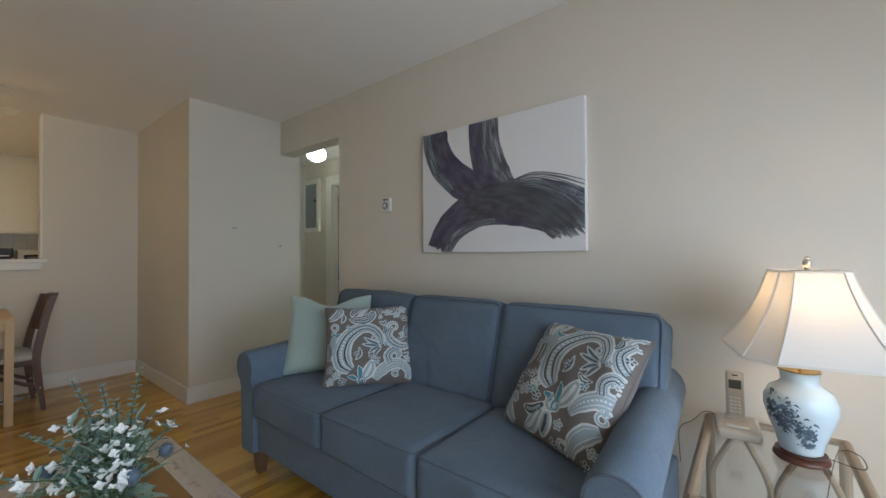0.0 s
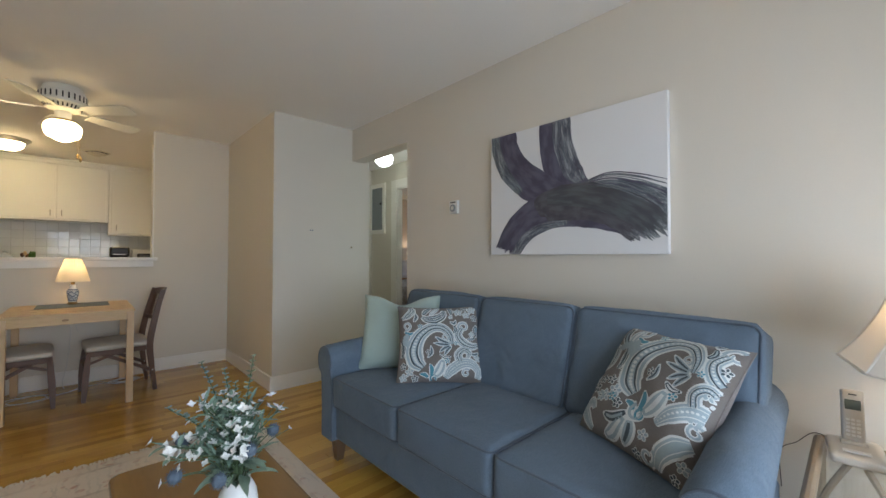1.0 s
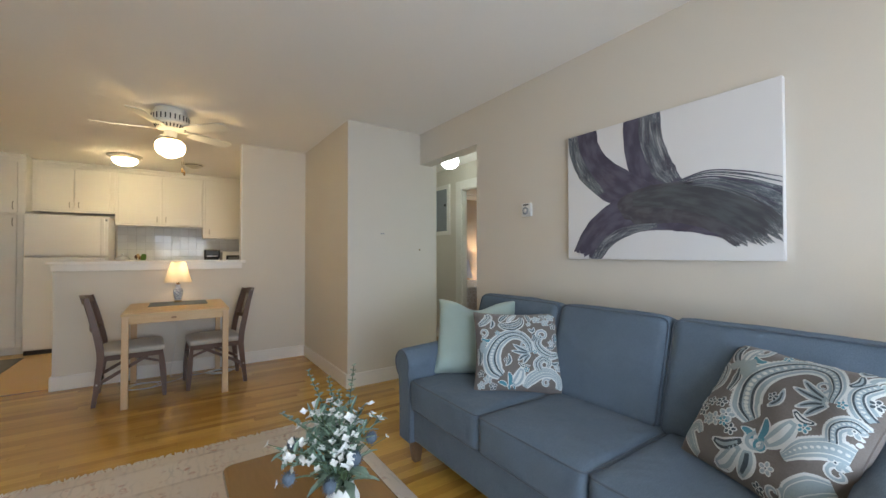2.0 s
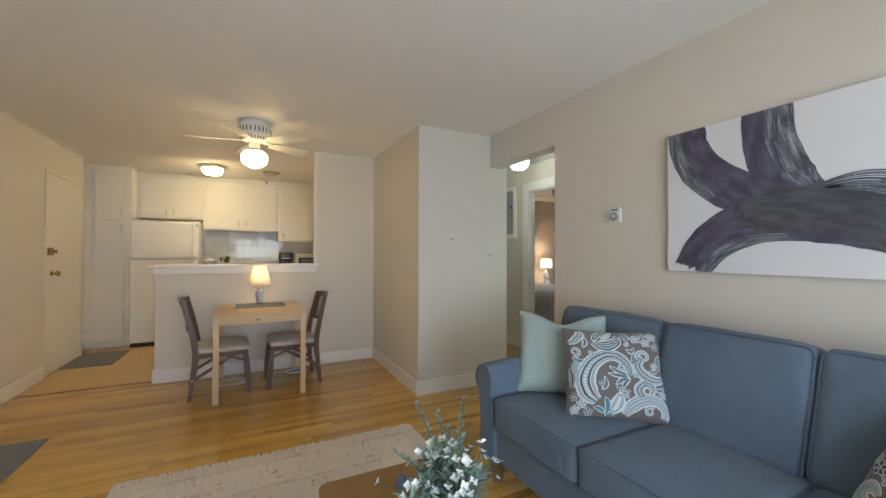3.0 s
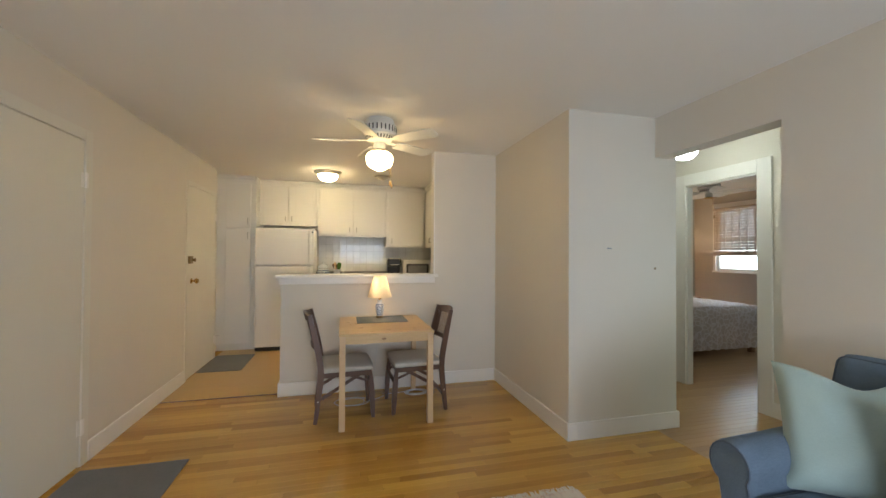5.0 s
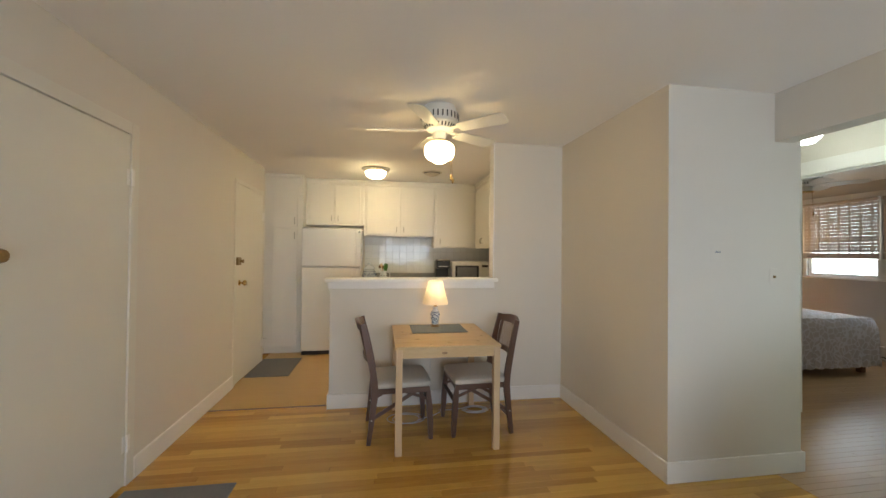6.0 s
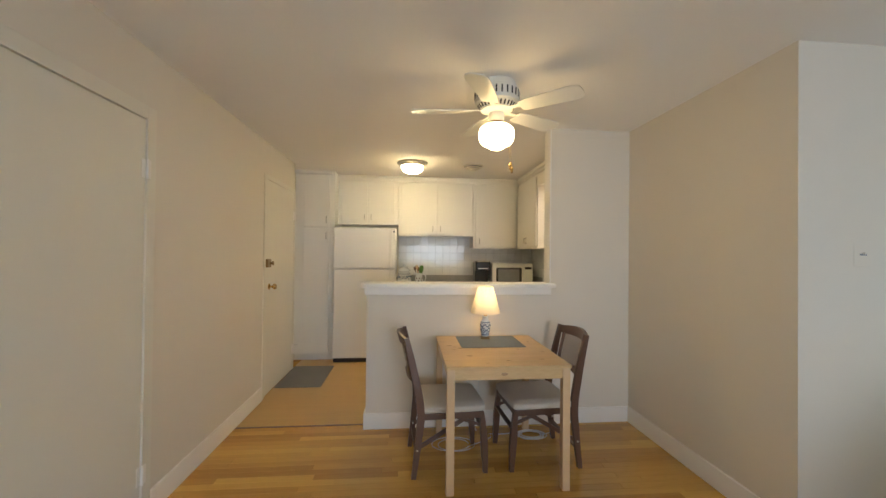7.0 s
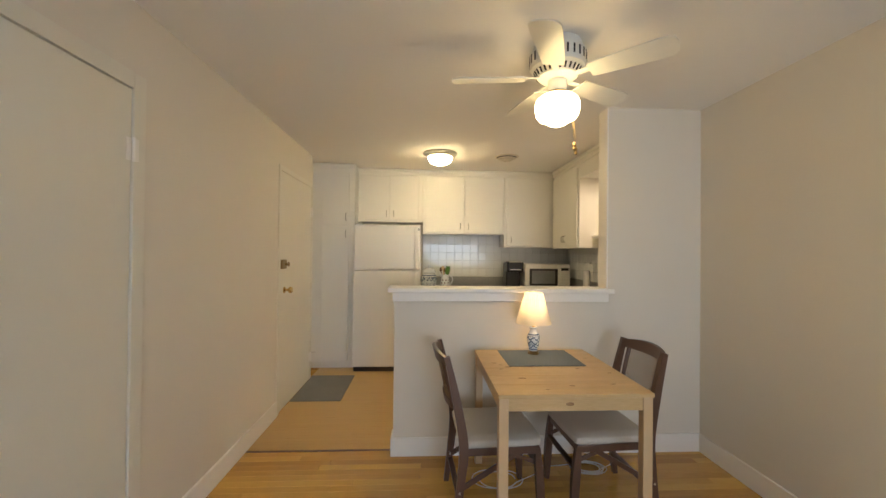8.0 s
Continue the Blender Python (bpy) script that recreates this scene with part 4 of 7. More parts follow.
    for u, v, k in ((-0.70, -0.74, 0.10), (-0.86, -0.60, 0.08), (-0.84, -0.86, 0.09), (-0.58, -0.90, 0.08)):
        flower(u, v, k, "D" if k < 0.09 else "B")
    # left edge
    comma([(-0.90, -0.40), (-0.88, -0.18), (-0.93, 0.02)], [0.03, 0.07, 0.02], "B", "D", False)
    curl(-0.80, 0.38, 0.12, 250, 1, 0.045)
    petal([(-0.86, 0.24), (-0.72, 0.16), (-0.62, 0.20)], 0.05, "T")
    comma([(-0.92, 0.60), (-0.78, 0.66), (-0.66, 0.80), (-0.70, 0.92)], [0.03, 0.08, 0.09, 0.04], "D", "B")
    petal([(-0.62, 0.48), (-0.56, 0.60), (-0.58, 0.74)], 0.06, "B", "D")
    petal([(0.24, 0.48), (0.34, 0.42), (0.38, 0.52)], 0.05, "B", "D")
    petal([(0.20, 0.92), (0.26, 0.80), (0.28, 0.64)], 0.06, "D", "B")
    # fillers between the scrolls
    for u, v, k, key in ((0.86, -0.44, 0.085, "B"), (0.15, -0.50, 0.065, "T"), (-0.28, -0.28, 0.06, "D"), (0.36, -0.08, 0.05, "T"), (0.26, 0.60, 0.055, "B"), (0.92, 0.28, 0.06, "T"), (-0.46, 0.36, 0.06, "T"), (0.76, 0.14, 0.075, "B")):
        flower(u, v, k, key)
    petal([(-0.30, -0.42), (-0.20, -0.30), (-0.22, -0.12)], 0.05, "B", "D")
    petal([(0.30, 0.16), (0.37, 0.26), (0.33, 0.38)], 0.05, "D", "B")
    petal([(0.92, -0.30), (0.80, -0.36), (0.70, -0.34)], 0.05, "B", "D")
    petal([(-0.02, -0.34), (0.10, -0.42), (0.24, -0.40)], 0.05, "D", "W")
    petal([(0.62, 0.02), (0.74, 0.02), (0.86, 0.08)], 0.045, "D", "B")
    if second:
        def off(points):
            return [(u - du, v - dv) for u, v in points]
        # slate and pale leaves beneath the teal buds
        petal(off([(0.02, -0.44), (-0.18, -0.62), (-0.42, -0.62)]), 0.10, "D", "B")
        petal(off([(0.02, -0.50), (-0.12, -0.80), (-0.30, -0.94)]), 0.13, "B", "W")
        petal(off([(0.10, -0.52), (0.14, -0.72), (0.06, -0.93)]), 0.12, "B", "D")
        curl(0.14 - du, -0.40 - dv, 0.13, 120, 1, 0.06)
        comma(off([(0.62, -0.94), (0.66, -0.74), (0.80, -0.56), (0.94, -0.46)]), [0.05, 0.11, 0.12, 0.06], "B", "B", False)
        curl(0.48 - du, -0.86 - dv, 0.12, 60, -1, 0.05)
        for u, v, k, key in ((0.90, 0.20, 0.07, "B"), (0.92, 0.58, 0.06, "D"), (0.88, -0.20, 0.075, "B"), (0.92, -0.74, 0.07, "B"), (0.86, -0.92, 0.06, "D"), (0.36, -0.64, 0.08, "B"), (0.30, -0.92, 0.07, "D")):
            flower(u - du, v - dv, k, key)
        # blossoms, curl and swirl along the side
        for u, v, k, key in ((-0.74, -0.30, 0.095, "D"), (-0.58, -0.40, 0.085, "B"), (-0.86, -0.18, 0.08, "B"), (-0.66, -0.14, 0.075, "D"), (-0.34, -0.34, 0.07, "T")):
            flower(u - du, v - dv, k, key)
        comma(off([(-0.58, -0.94), (-0.72, -0.80), (-0.84, -0.66), (-0.72, -0.54), (-0.62, -0.62)]), [0.05, 0.08, 0.09, 0.07, 0.03], "B", "B", False)
        comma(off([(-0.92, 0.02), (-0.80, 0.18), (-0.82, 0.40), (-0.94, 0.48)]), [0.04, 0.10, 0.10, 0.05], "D", "B")
        # leafy head with its pale blue cap
        for j in range(6):
            a = 0.4 + j * 0.5
            spot("B", -0.52 + 0.17 * math.cos(a), 0.46 + 0.10 * math.sin(a), 0.085, 0.06, a, 0.0036)
        petal(off([(-0.62, 0.52), (-0.76, 0.70), (-0.74, 0.92)]), 0.09, "D", "B")
        petal(off([(-0.55, 0.54), (-0.56, 0.74), (-0.48, 0.94)]), 0.10, "B", "W")
    for key, mat_, lab in (("W", PRINTW, "white print"), ("B", PRINTB, "pale blue print"), ("D", PRINTD, "slate print"), ("T", PRINTT, "teal print")):
        bm = layer[key]
        bmesh.ops.recalc_face_normals(bm, faces=bm.faces[:])
        tagged(part("paisley_print", bm, mat_, th, lab), kind="stuff")


def pillow_pose(corner, along, up):
    x = Vector(along).normalized()
    z = Vector(up)
    z = (z - x * z.dot(x)).normalized()
    y = z.cross(x)
    return Matrix.Translation(corner) @ Matrix((x, y, z)).transposed().to_4x4()


pl = thing("sage_pillow", "pale sage-green satin pillow leaning on the sofa arm", "pillow", pillow_pose((1.235, 2.25, 0.497), (0.70, -0.71, 0), (0.125, 0.155, 0.43)))
pd = Pad(0.50, 0.47, 0.17, 0.06, 3)
part("cover", pd.mesh(30), SAGE, pl)
pl = thing("paisley_pillow", "taupe paisley pillow leaning on the sage pillow", "pillow", pillow_pose((1.245, 1.895, 0.495), (0.36, -0.29, 0), (0.13, 0.16, 0.38)), group="paisley pillows")
pd = Pad(0.47, 0.44, 0.13, 0.0, 7)
part("cover", pd.mesh(), TAUPE, pl)
part("edging", pd.edge(0.0026), TAUPE, pl, "narrow taupe edging")
paisley(pd, pl, (0.0, 0.0))
pl = thing("paisley_pillow", "taupe paisley pillow slumped against the sofa arm", "pillow", pillow_pose((1.205, 0.940, 0.495), (-0.19, -0.40, 0.0), (0.22, -0.10, 0.335)), group="paisley pillows")
pd = Pad(0.48, 0.475, 0.15, 0.0, 11)
part("cover", pd.mesh(), TAUPE, pl)
part("edging", pd.edge(0.0026), TAUPE, pl, "narrow taupe edging")
paisley(pd, pl, (0.36, 0.50), True)


# ---- canvas ----
def painting():
    th = thing("abstract_painting", "large white canvas with sweeping dark brush strokes", "painting", pose(XE, 1.4965, 1.185, 0, 0, -90))
    w, h = 1.043, 0.757
    part("canvas", box(-w / 2, -0.035, 0, w / 2, -0.002, h, 0.003), CANVAS, th)

    def stroke(points, widths, mat_, lift, ragged=0.0, seed=0):
        pts = spline([(x, 0, z) for x, z in points], 14)
        n = len(pts)
        bm = bmesh.new()
        uvl = bm.loops.layers.uv.new("UVMap")
        cols = 45
        rows_ = []
        for i, p in enumerate(pts):
            a, b = pts[max(0, i - 1)], pts[min(n - 1, i + 1)]
            d = (b - a).normalized()
            f = i / (n - 1) * (len(widths) - 1)
            k = min(int(f), len(widths) - 2)
            wd = widths[k] + (widths[k + 1] - widths[k]) * (f - k)
            row = []
            for c in range(cols):
                s = -1 + 2 * c / (cols - 1)
                rag = 0.0
                if ragged and i > n - 4:
                    rag = ragged * (i - n + 4) / 3 * (noise.noise(Vector((c * 0.21, seed, 0))) + 0.7 * noise.noise(Vector((c * 0.77, seed, 3))))
                e = 1 + 0.05 * noise.noise(Vector((i * 0.23, seed + s * 2, 1)))
                x, z = p.x - d.z * wd / 2 * s * e + d.x * rag, p.z + d.x * wd / 2 * s * e + d.z * rag
                x, z = max(0.003, min(0.997, x)), max(0.003, min(0.997, z))
                row.append((bm.verts.new((-w / 2 + x * w, -0.0355 - lift, z * h)), (i / 14, c / (cols - 1))))
            rows_.append(row)
        for ra, rb in zip(rows_, rows_[1:]):
            for c in range(cols - 1):
                q = (ra[c], ra[c + 1], rb[c + 1], rb[c])
                fc = bm.faces.new([v for v, _ in q])
                for lp, (_, uv) in zip(fc.loops, q):
                    lp[uvl].uv = uv
        bmesh.ops.recalc_face_normals(bm, faces=bm.faces[:])
        if sum(fc.normal.y for fc in bm.faces) > 0:
            bmesh.ops.reverse_faces(bm, faces=bm.faces[:])
        part("brush_stroke", bm, mat_, th, smooth=False)

    # upper left arc, second arc from the top, the long arch and its dry crest
    stroke([(0.10, 1.03), (0.12, 0.86), (0.19, 0.70), (0.31, 0.54), (0.44, 0.44)], [0.18, 0.18, 0.19, 0.24, 0.20], STROKE1, 0.0012, 0, 2)
    stroke([(0.035, 1.02), (0.055, 0.84), (0.12, 0.66), (0.22, 0.50)], [0.06, 0.07, 0.08, 0.05], STROKE3, 0.0016, 0, 1)
    stroke([(0.445, 1.03), (0.45, 0.82), (0.50, 0.58), (0.56, 0.44)], [0.19, 0.19, 0.22, 0.20], STROKE1, 0.0009, 0, 3)
    stroke([(0.485, 1.03), (0.495, 0.82), (0.55, 0.60), (0.60, 0.52)], [0.11, 0.11, 0.11, 0.06], STROKE4, 0.0015, 0, 4)
    stroke([(0.56, 0.46), (0.70, 0.465), (0.82, 0.425), (0.92, 0.35), (1.0, 0.25)], [0.03, 0.07, 0.12, 0.17, 0.22], STROKE3, 0.0018, 0.03, 5)
    for k in range(9):
        # single bristle lines that fan out over the crest
        a, b, c = 0.004 * k, 0.012 * k, 0.027 * k
        wd = (0.007, 0.012, 0.006, 0.010)[k % 4]
        stroke([(0.575 - 0.004 * k, 0.492 - a), (0.73, 0.548 - b), (0.87, 0.515 - 1.5 * b), (0.995, 0.455 - c)], [wd * 0.6, wd, wd * 1.1, wd * 0.5], STROKE3 if k % 3 else STROKE1, 0.0020 + 0.00004 * k, 0.02, 20 + k)
    stroke([(0.90, 0.16), (0.80, 0.25), (0.66, 0.325), (0.47, 0.345), (0.33, 0.30), (0.206, 0.20), (0.12, 0.03)], [0.15, 0.23, 0.29, 0.29, 0.26, 0.20, 0.17], STROKE1, 0.0019, 0.035, 7)
    stroke([(0.335, 0.34), (0.385, 0.36), (0.50, 0.375), (0.63, 0.37), (0.80, 0.29), (0.93, 0.15)], [0.10, 0.22, 0.27, 0.26, 0.24, 0.22], STROKE2, 0.0022, 0.07, 9)
    stroke([(0.18, -0.01), (0.255, 0.12), (0.37, 0.205), (0.52, 0.235)], [0.06, 0.07, 0.07, 0.03], STROKE4, 0.0024, 0, 6)
    stroke([(0.40, 0.42), (0.56, 0.42), (0.72, 0.37), (0.88, 0.26), (0.985, 0.13)], [0.10, 0.15, 0.16, 0.15, 0.14], STROKE5, 0.0026, 0.06, 8)


painting()


# ---- rug and coffee table ----
solid("area_rug", moved(box(-0.867, -1.46, 0, 0.867, 1.46, 0.008, 0.003), pose(0, 0, 0)), RUG, "faded cream and rose oriental rug on the oak floor", "rug", m=pose(-0.083, 1.86, 0.0005))


def fringe():
    r = random.Random(2)
    vs, fs = [], []
    for end, y in ((1, 3.32), (-1, 0.40)):
        x = -0.945
        while x < 0.78:
            ln = r.uniform(0.035, 0.055)
            dx = r.uniform(-0.02, 0.02)
            k = len(vs)
            for s, z in ((0, 0.0055), (0.5, 0.004), (1, 0.002)):
                for q in (-1, 1):
                    vs.append((x + dx * s + q * 0.0032 * (1.2 - 0.4 * s), y + end * ln * s, z))
            fs += [(k, k + 1, k + 3, k + 2), (k + 2, k + 3, k + 5, k + 4)]
            x += r.uniform(0.0035, 0.006)
    me = bpy.data.meshes.new("rug_fringe")
    me.from_pydata(vs, [], fs)
    me.materials.append(FRINGE)
    ob = new("rug_fringe", me)
    ob.parent = bpy.data.objects["area_rug"]
    ob.matrix_parent_inverse = bpy.data.objects["area_rug"].matrix_world.inverted()
    tagged(ob, "loose cream cotton fringe", kind="stuff")


bpy.context.view_layer.update()
fringe()


def coffee_table():
    th = thing("coffee_table", "reddish-brown wooden coffee table with rounded corners on the rug", "table", pose(0.16, 1.555, 0.0085))
    bm = bmesh.new()
    ring = rounded_rect(0.455, 1.15, 0, 0.035, 6)
    layers = [(0.394, -0.010), (0.398, 0.0), (0.412, 0.0), (0.4185, -0.003), (0.4215, -0.010)]
    rows_ = []
    for z, grow in layers:
        rows_.append([bm.verts.new((p.x * (1 + grow / 0.23), p.y * (1 + grow / 0.575), z)) for p in ring])
    n = len(ring)
    for a, b in zip(rows_, rows_[1:]):
        for k in range(n):
            bm.faces.new((a[k], a[(k + 1) % n], b[(k + 1) % n], b[k]))
    bm.faces.new(rows_[0][::-1])
    bm.faces.new(rows_[-1])
    part("tabletop", bm, COFFEE, th)
    part("apron", join(box(-0.19, -0.53, 0.32, -0.17, 0.53, 0.394), box(0.17, -0.53, 0.32, 0.19, 0.53, 0.394), box(-0.17, -0.53, 0.32, 0.17, -0.51, 0.394), box(-0.17, 0.51, 0.32, 0.17, 0.53, 0.394)), COFFEE, th)
    for sx in (-1, 1):
        for sy in (-1, 1):
            part("leg", bar((sx * 0.185, sy * 0.525, 0.394), (sx * 0.19, sy * 0.54, 0), 0.045, 0.045), COFFEE, th)


coffee_table()


# ---- flowers ----
def leaf(bm, base, way, ln, wd, droop=0.2, up=Vector((0, 0, 1))):
    way = way.normalized()
    side = way.cross(up)
    side = side.normalized() if side.length > 1e-3 else Vector((1, 0, 0))
    nrm = side.cross(way)
    rows_ = []
    for s, w in ((0, 0.12), (0.25, 0.8), (0.55, 1.0), (0.82, 0.6), (1.0, 0.05)):
        c = base + way * ln * s - Vector((0, 0, 1)) * droop * ln * s * s
        rows_.append([bm.verts.new(c + side * wd * w * q + nrm * wd * (0.35 * abs(q))) for q in (-1, 0, 1)])
    for a, b in zip(rows_, rows_[1:]):
        for k in range(2):
            bm.faces.new((a[k], a[k + 1], b[k + 1], b[k]))


def flowers():
    r = random.Random(12)
    vase = thing("vase", "small matt white ceramic vase on the coffee table", "vase", pose(0.160, 1.49, 0.431))
    part("body", revolve([(0, 0), (0.036, 0.0), (0.041, 0.006), (0.046, 0.055), (0.048, 0.10), (0.044, 0.135), (0.032, 0.160), (0.027, 0.168), (0.029, 0.175), (0.025, 0.176), (0.022, 0.167), (0.026, 0.145), (0, 0.135)], 40), VASEW, vase)
    bq = thing("flower_arrangement", "artificial bouquet of white blossom, blue thistles and eucalyptus in a vase", "flowers", pose(0.160, 1.49, 0.597))
    leaves, euca, stems = bmesh.new(), bmesh.new(), []
    ends = []
    for i in range(46):
        a = i * 2.399 + r.uniform(-0.3, 0.3)
        lean = r.uniform(0.12, 1.0) ** 0.8
        hgt = r.uniform(0.11, 0.235) * (1.15 - 0.4 * lean)
        out = lean * r.uniform(0.08, 0.145)
        tip = Vector((out * math.cos(a) - 0.25 * hgt, out * math.sin(a) - 0.12 * hgt, hgt))
        mid = Vector((tip.x * 0.35, tip.y * 0.35, hgt * 0.55))
        pts = spline([(tip.x * 0.06, tip.y * 0.06, -0.06), mid, tip], 5)
        stems.append(tube(pts, 0.0016, 5))
        ends.append((tip, (tip - mid).normalized(), i))
        for q in pts[4:]:
            for _ in range(2):
                d = Vector((r.uniform(-1, 1), r.uniform(-1, 1), r.uniform(-0.1, 0.9))) + 0.6 * tip.normalized()
                leaf(leaves, q, d, r.uniform(0.026, 0.055), r.uniform(0.0038, 0.0066), r.uniform(0.1, 0.5))
    tagged(part("foliage", leaves, LEAF, bq, "narrow green leaves"), kind="stuff")
    for spot in range(34):
        a = r.uniform(0, 6.28)
        d = Vector((math.cos(a), math.sin(a), r.uniform(0.1, 0.7)))
        leaf(euca, Vector((0.02 * math.cos(a), 0.02 * math.sin(a), r.uniform(0.0, 0.05))), d, r.uniform(0.05, 0.10), r.uniform(0.008, 0.014), 0.35)
    # tall eucalyptus sprigs with round paired leaves
    for a, out, hgt in ((2.3, 0.105, 0.295), (2.0, 0.055, 0.275), (2.9, 0.15, 0.21), (0.7, 0.06, 0.30), (1.6, 0.03, 0.24), (4.0, 0.10, 0.2)):
        tip = Vector((out * math.cos(a), out * math.sin(a), hgt))
        pts = spline([(0, 0, -0.05), tip * 0.5 + Vector((0, 0, 0.03)), tip], 8)
        stems.append(tube(pts, 0.0014, 5))
        for k, q in enumerate(pts[6:]):
            sz = 0.021 - 0.0011 * k
            for s in (0, math.pi):
                ang = k * 1.3 + s
                leaf(euca, q, Vector((math.cos(ang), math.sin(ang), 0.5)), sz, sz * 0.5, 0.1)
    tagged(part("eucalyptus", euca, EUCA, bq, "grey-green eucalyptus sprigs"), kind="stuff")
    tagged(part("greenery", join(*stems), STEM, bq), kind="stuff")
    blossom = bmesh.new()
    for k in range(4):
        a = 2 * math.pi * k / 4 + 0.35 * (k % 2)
        leaf(blossom, Vector((0, 0, 0)), Vector((math.cos(a), math.sin(a), 0.75)), 0.0185, 0.0062, 0.25)
    bmesh.ops.create_icosphere(blossom, subdivisions=1, radius=0.003, matrix=Matrix.Translation((0, 0, 0.004)))
    bl = None
    spots = []
    for tip, way, i in ends:
        if i % 6 == 5:
            continue
        spots.append((tip, way))
        for _ in range(1 if i % 3 else 2):
            spots.append((tip + Vector((r.uniform(-0.03, 0.03), r.uniform(-0.03, 0.03), r.uniform(-0.035, 0.02))), way + Vector((r.uniform(-0.7, 0.7), r.uniform(-0.7, 0.7), 0))))
    for a, out, hgt in ((0.1, 0.135, 0.085), (0.35, 0.11, 0.15), (2.8, 0.185, 0.13), (2.9, 0.16, 0.035), (0.9, 0.12, 0.12)):
        tip = Vector((out * math.cos(a), out * math.sin(a), hgt))
        spots.append((tip, tip.normalized()))
        stems2 = tube(spline([(0, 0, -0.02), tip * 0.5 + Vector((0, 0, 0.02)), tip], 6), 0.0011, 5)
        part("stem", stems2, STEM, bq)
    for tip, way in spots:
        mm = Matrix.Translation(tip) @ way.to_track_quat("Z", "Y").to_matrix().to_4x4() @ Matrix.Scale(r.uniform(0.66, 1.0), 4)
        if bl is None:
            bl = part("blossom", blossom, PETAL, bq, "white blossom")
            bl.matrix_local = mm
        else:
            o = new("blossom", bl.data)
            o.parent, o.matrix_local = bq, mm
            o["label"] = "white blossom"
    # thistles
    for a, out, hgt in ((0.35, 0.105, 0.085), (-1.5, 0.075, 0.10), (3.0, 0.135, 0.05), (2.6, 0.13, 0.11), (-2.2, 0.11, 0.06), (1.4, 0.06, 0.16)):
        tip = Vector((out * math.cos(a), out * math.sin(a), hgt))
        bm = bmesh.new()
        for k in range(90):
            z = 1 - 2 * (k + 0.5) / 90
            q = math.sqrt(1 - z * z)
            d = Vector((q * math.cos(k * 2.4), q * math.sin(k * 2.4), z))
            leaf(bm, tip + d * 0.006, d, 0.016, 0.0014, 0.0, Vector((0.3, 0.2, 1)))
        bmesh.ops.create_icosphere(bm, subdivisions=2, radius=0.016, matrix=Matrix.Translation(tip))
        part("thistle", bm, THISTLE, bq, "dusty blue thistle head")
        part("stem", tube(spline([(0, 0, -0.03), tip * 0.5 + Vector((0, 0, 0.015)), tip], 5), 0.0014, 5), STEM, bq)


flowers()


# ---- end table, lamp and telephone ----
def end_table():
    th = thing("end_table", "rattan end table with a clear glass top beside the sofa", "table", pose(0, 0, 0))
    x0, x1, y0, y1, zt = 1.10, 1.74, 0.125, 0.49, 0.555
    r = 0.016
    for y in (y0, y1):
        part("top_rail", tube(spline([(x0, y, zt - r), ((x0 + x1) / 2, y, zt - r + 0.001), (x1, y, zt - r)], 8), r, 12), RATTAN, th)
    for x in (x0, x1):
        part("top_rail", tube([(x, y0, zt - r), (x, y1, zt - r)], r * 0.95, 12), RATTAN, th)
    gl = part("glass_top", box(x0 + 0.01, y0 + 0.012, zt - 0.014, x1 - 0.01, y1 - 0.012, zt - 0.004, 0.002), GLASS, th, "clear glass top", smooth=False)
    gl.visible_shadow = False
    for x in (x0, x1):
        for y in (y0, y1):
            part("leg", tube([(x, y, 0), (x, y, zt - 2 * r)], r, 12), RATTAN, th)
            part("binding", tube([(x, y, zt - 0.075), (x, y, zt - 0.045)], r * 1.18, 12), RATTAN, th)
    for x in (x0 + 0.05, x1 - 0.06):
        for c in (y0 + 0.09, y1 - 0.09):
            for side in (-1, 1):
                pts = [(x, c + side * (0.012 + 0.074 * math.sin(math.pi * k / 16) ** 1.3), 0.10 + (zt - 0.135) * k / 16) for k in range(17)]
                part("hoop", tube(spline(pts, 2), 0.010, 8), RATTAN, th, "bent rattan hoop")
    part("stretcher", tube([(x0, y0, 0.06), (x1, y0, 0.06)], 0.012, 10), RATTAN, th)
    part("stretcher", tube([(x0, y1, 0.06), (x1, y1, 0.06)], 0.012, 10), RATTAN, th)
    sh = part("low_shelf", box(x0 + 0.01, y0 + 0.012, 0.10, x1 - 0.01, y1 - 0.012, 0.108, 0.002), GLASS, th, "glass shelf", smooth=False)
    sh.visible_shadow = False


end_table()


def bell_shade(r0, r1, z0, z1, cut, n=14):
    """A square bell-shaped shade with cut corners, from top half-width r0 to bottom half-width r1."""
    bm = bmesh.new()
    rows_ = []

    def ring(r):
        c = r * cut
        return [(r, -r + c), (r, r - c), (r - c, r), (-r + c, r), (-r, r - c), (-r, -r + c), (-r + c, -r), (r - c, -r)]
    for k in range(n + 1):
        t = k / n
        r = r0 + (r1 - r0) * (0.55 * t + 0.45 * t ** 2.4)
        rows_.append([bm.verts.new((x, y, z1 + (z0 - z1) * t)) for x, y in ring(r)])
    for a, b in zip(rows_, rows_[1:]):
        for k in range(8):
            bm.faces.new((a[k], a[(k + 1) % 8], b[(k + 1) % 8], b[k]))
    ribs = []
    for k in range(8):
        ribs.append([rows_[i][k].co.copy() for i in range(n + 1)])
    hems = [[v.co.copy() for v in rows_[0]], [v.co.copy() for v in rows_[-1]]]
    return bm, ribs, hems


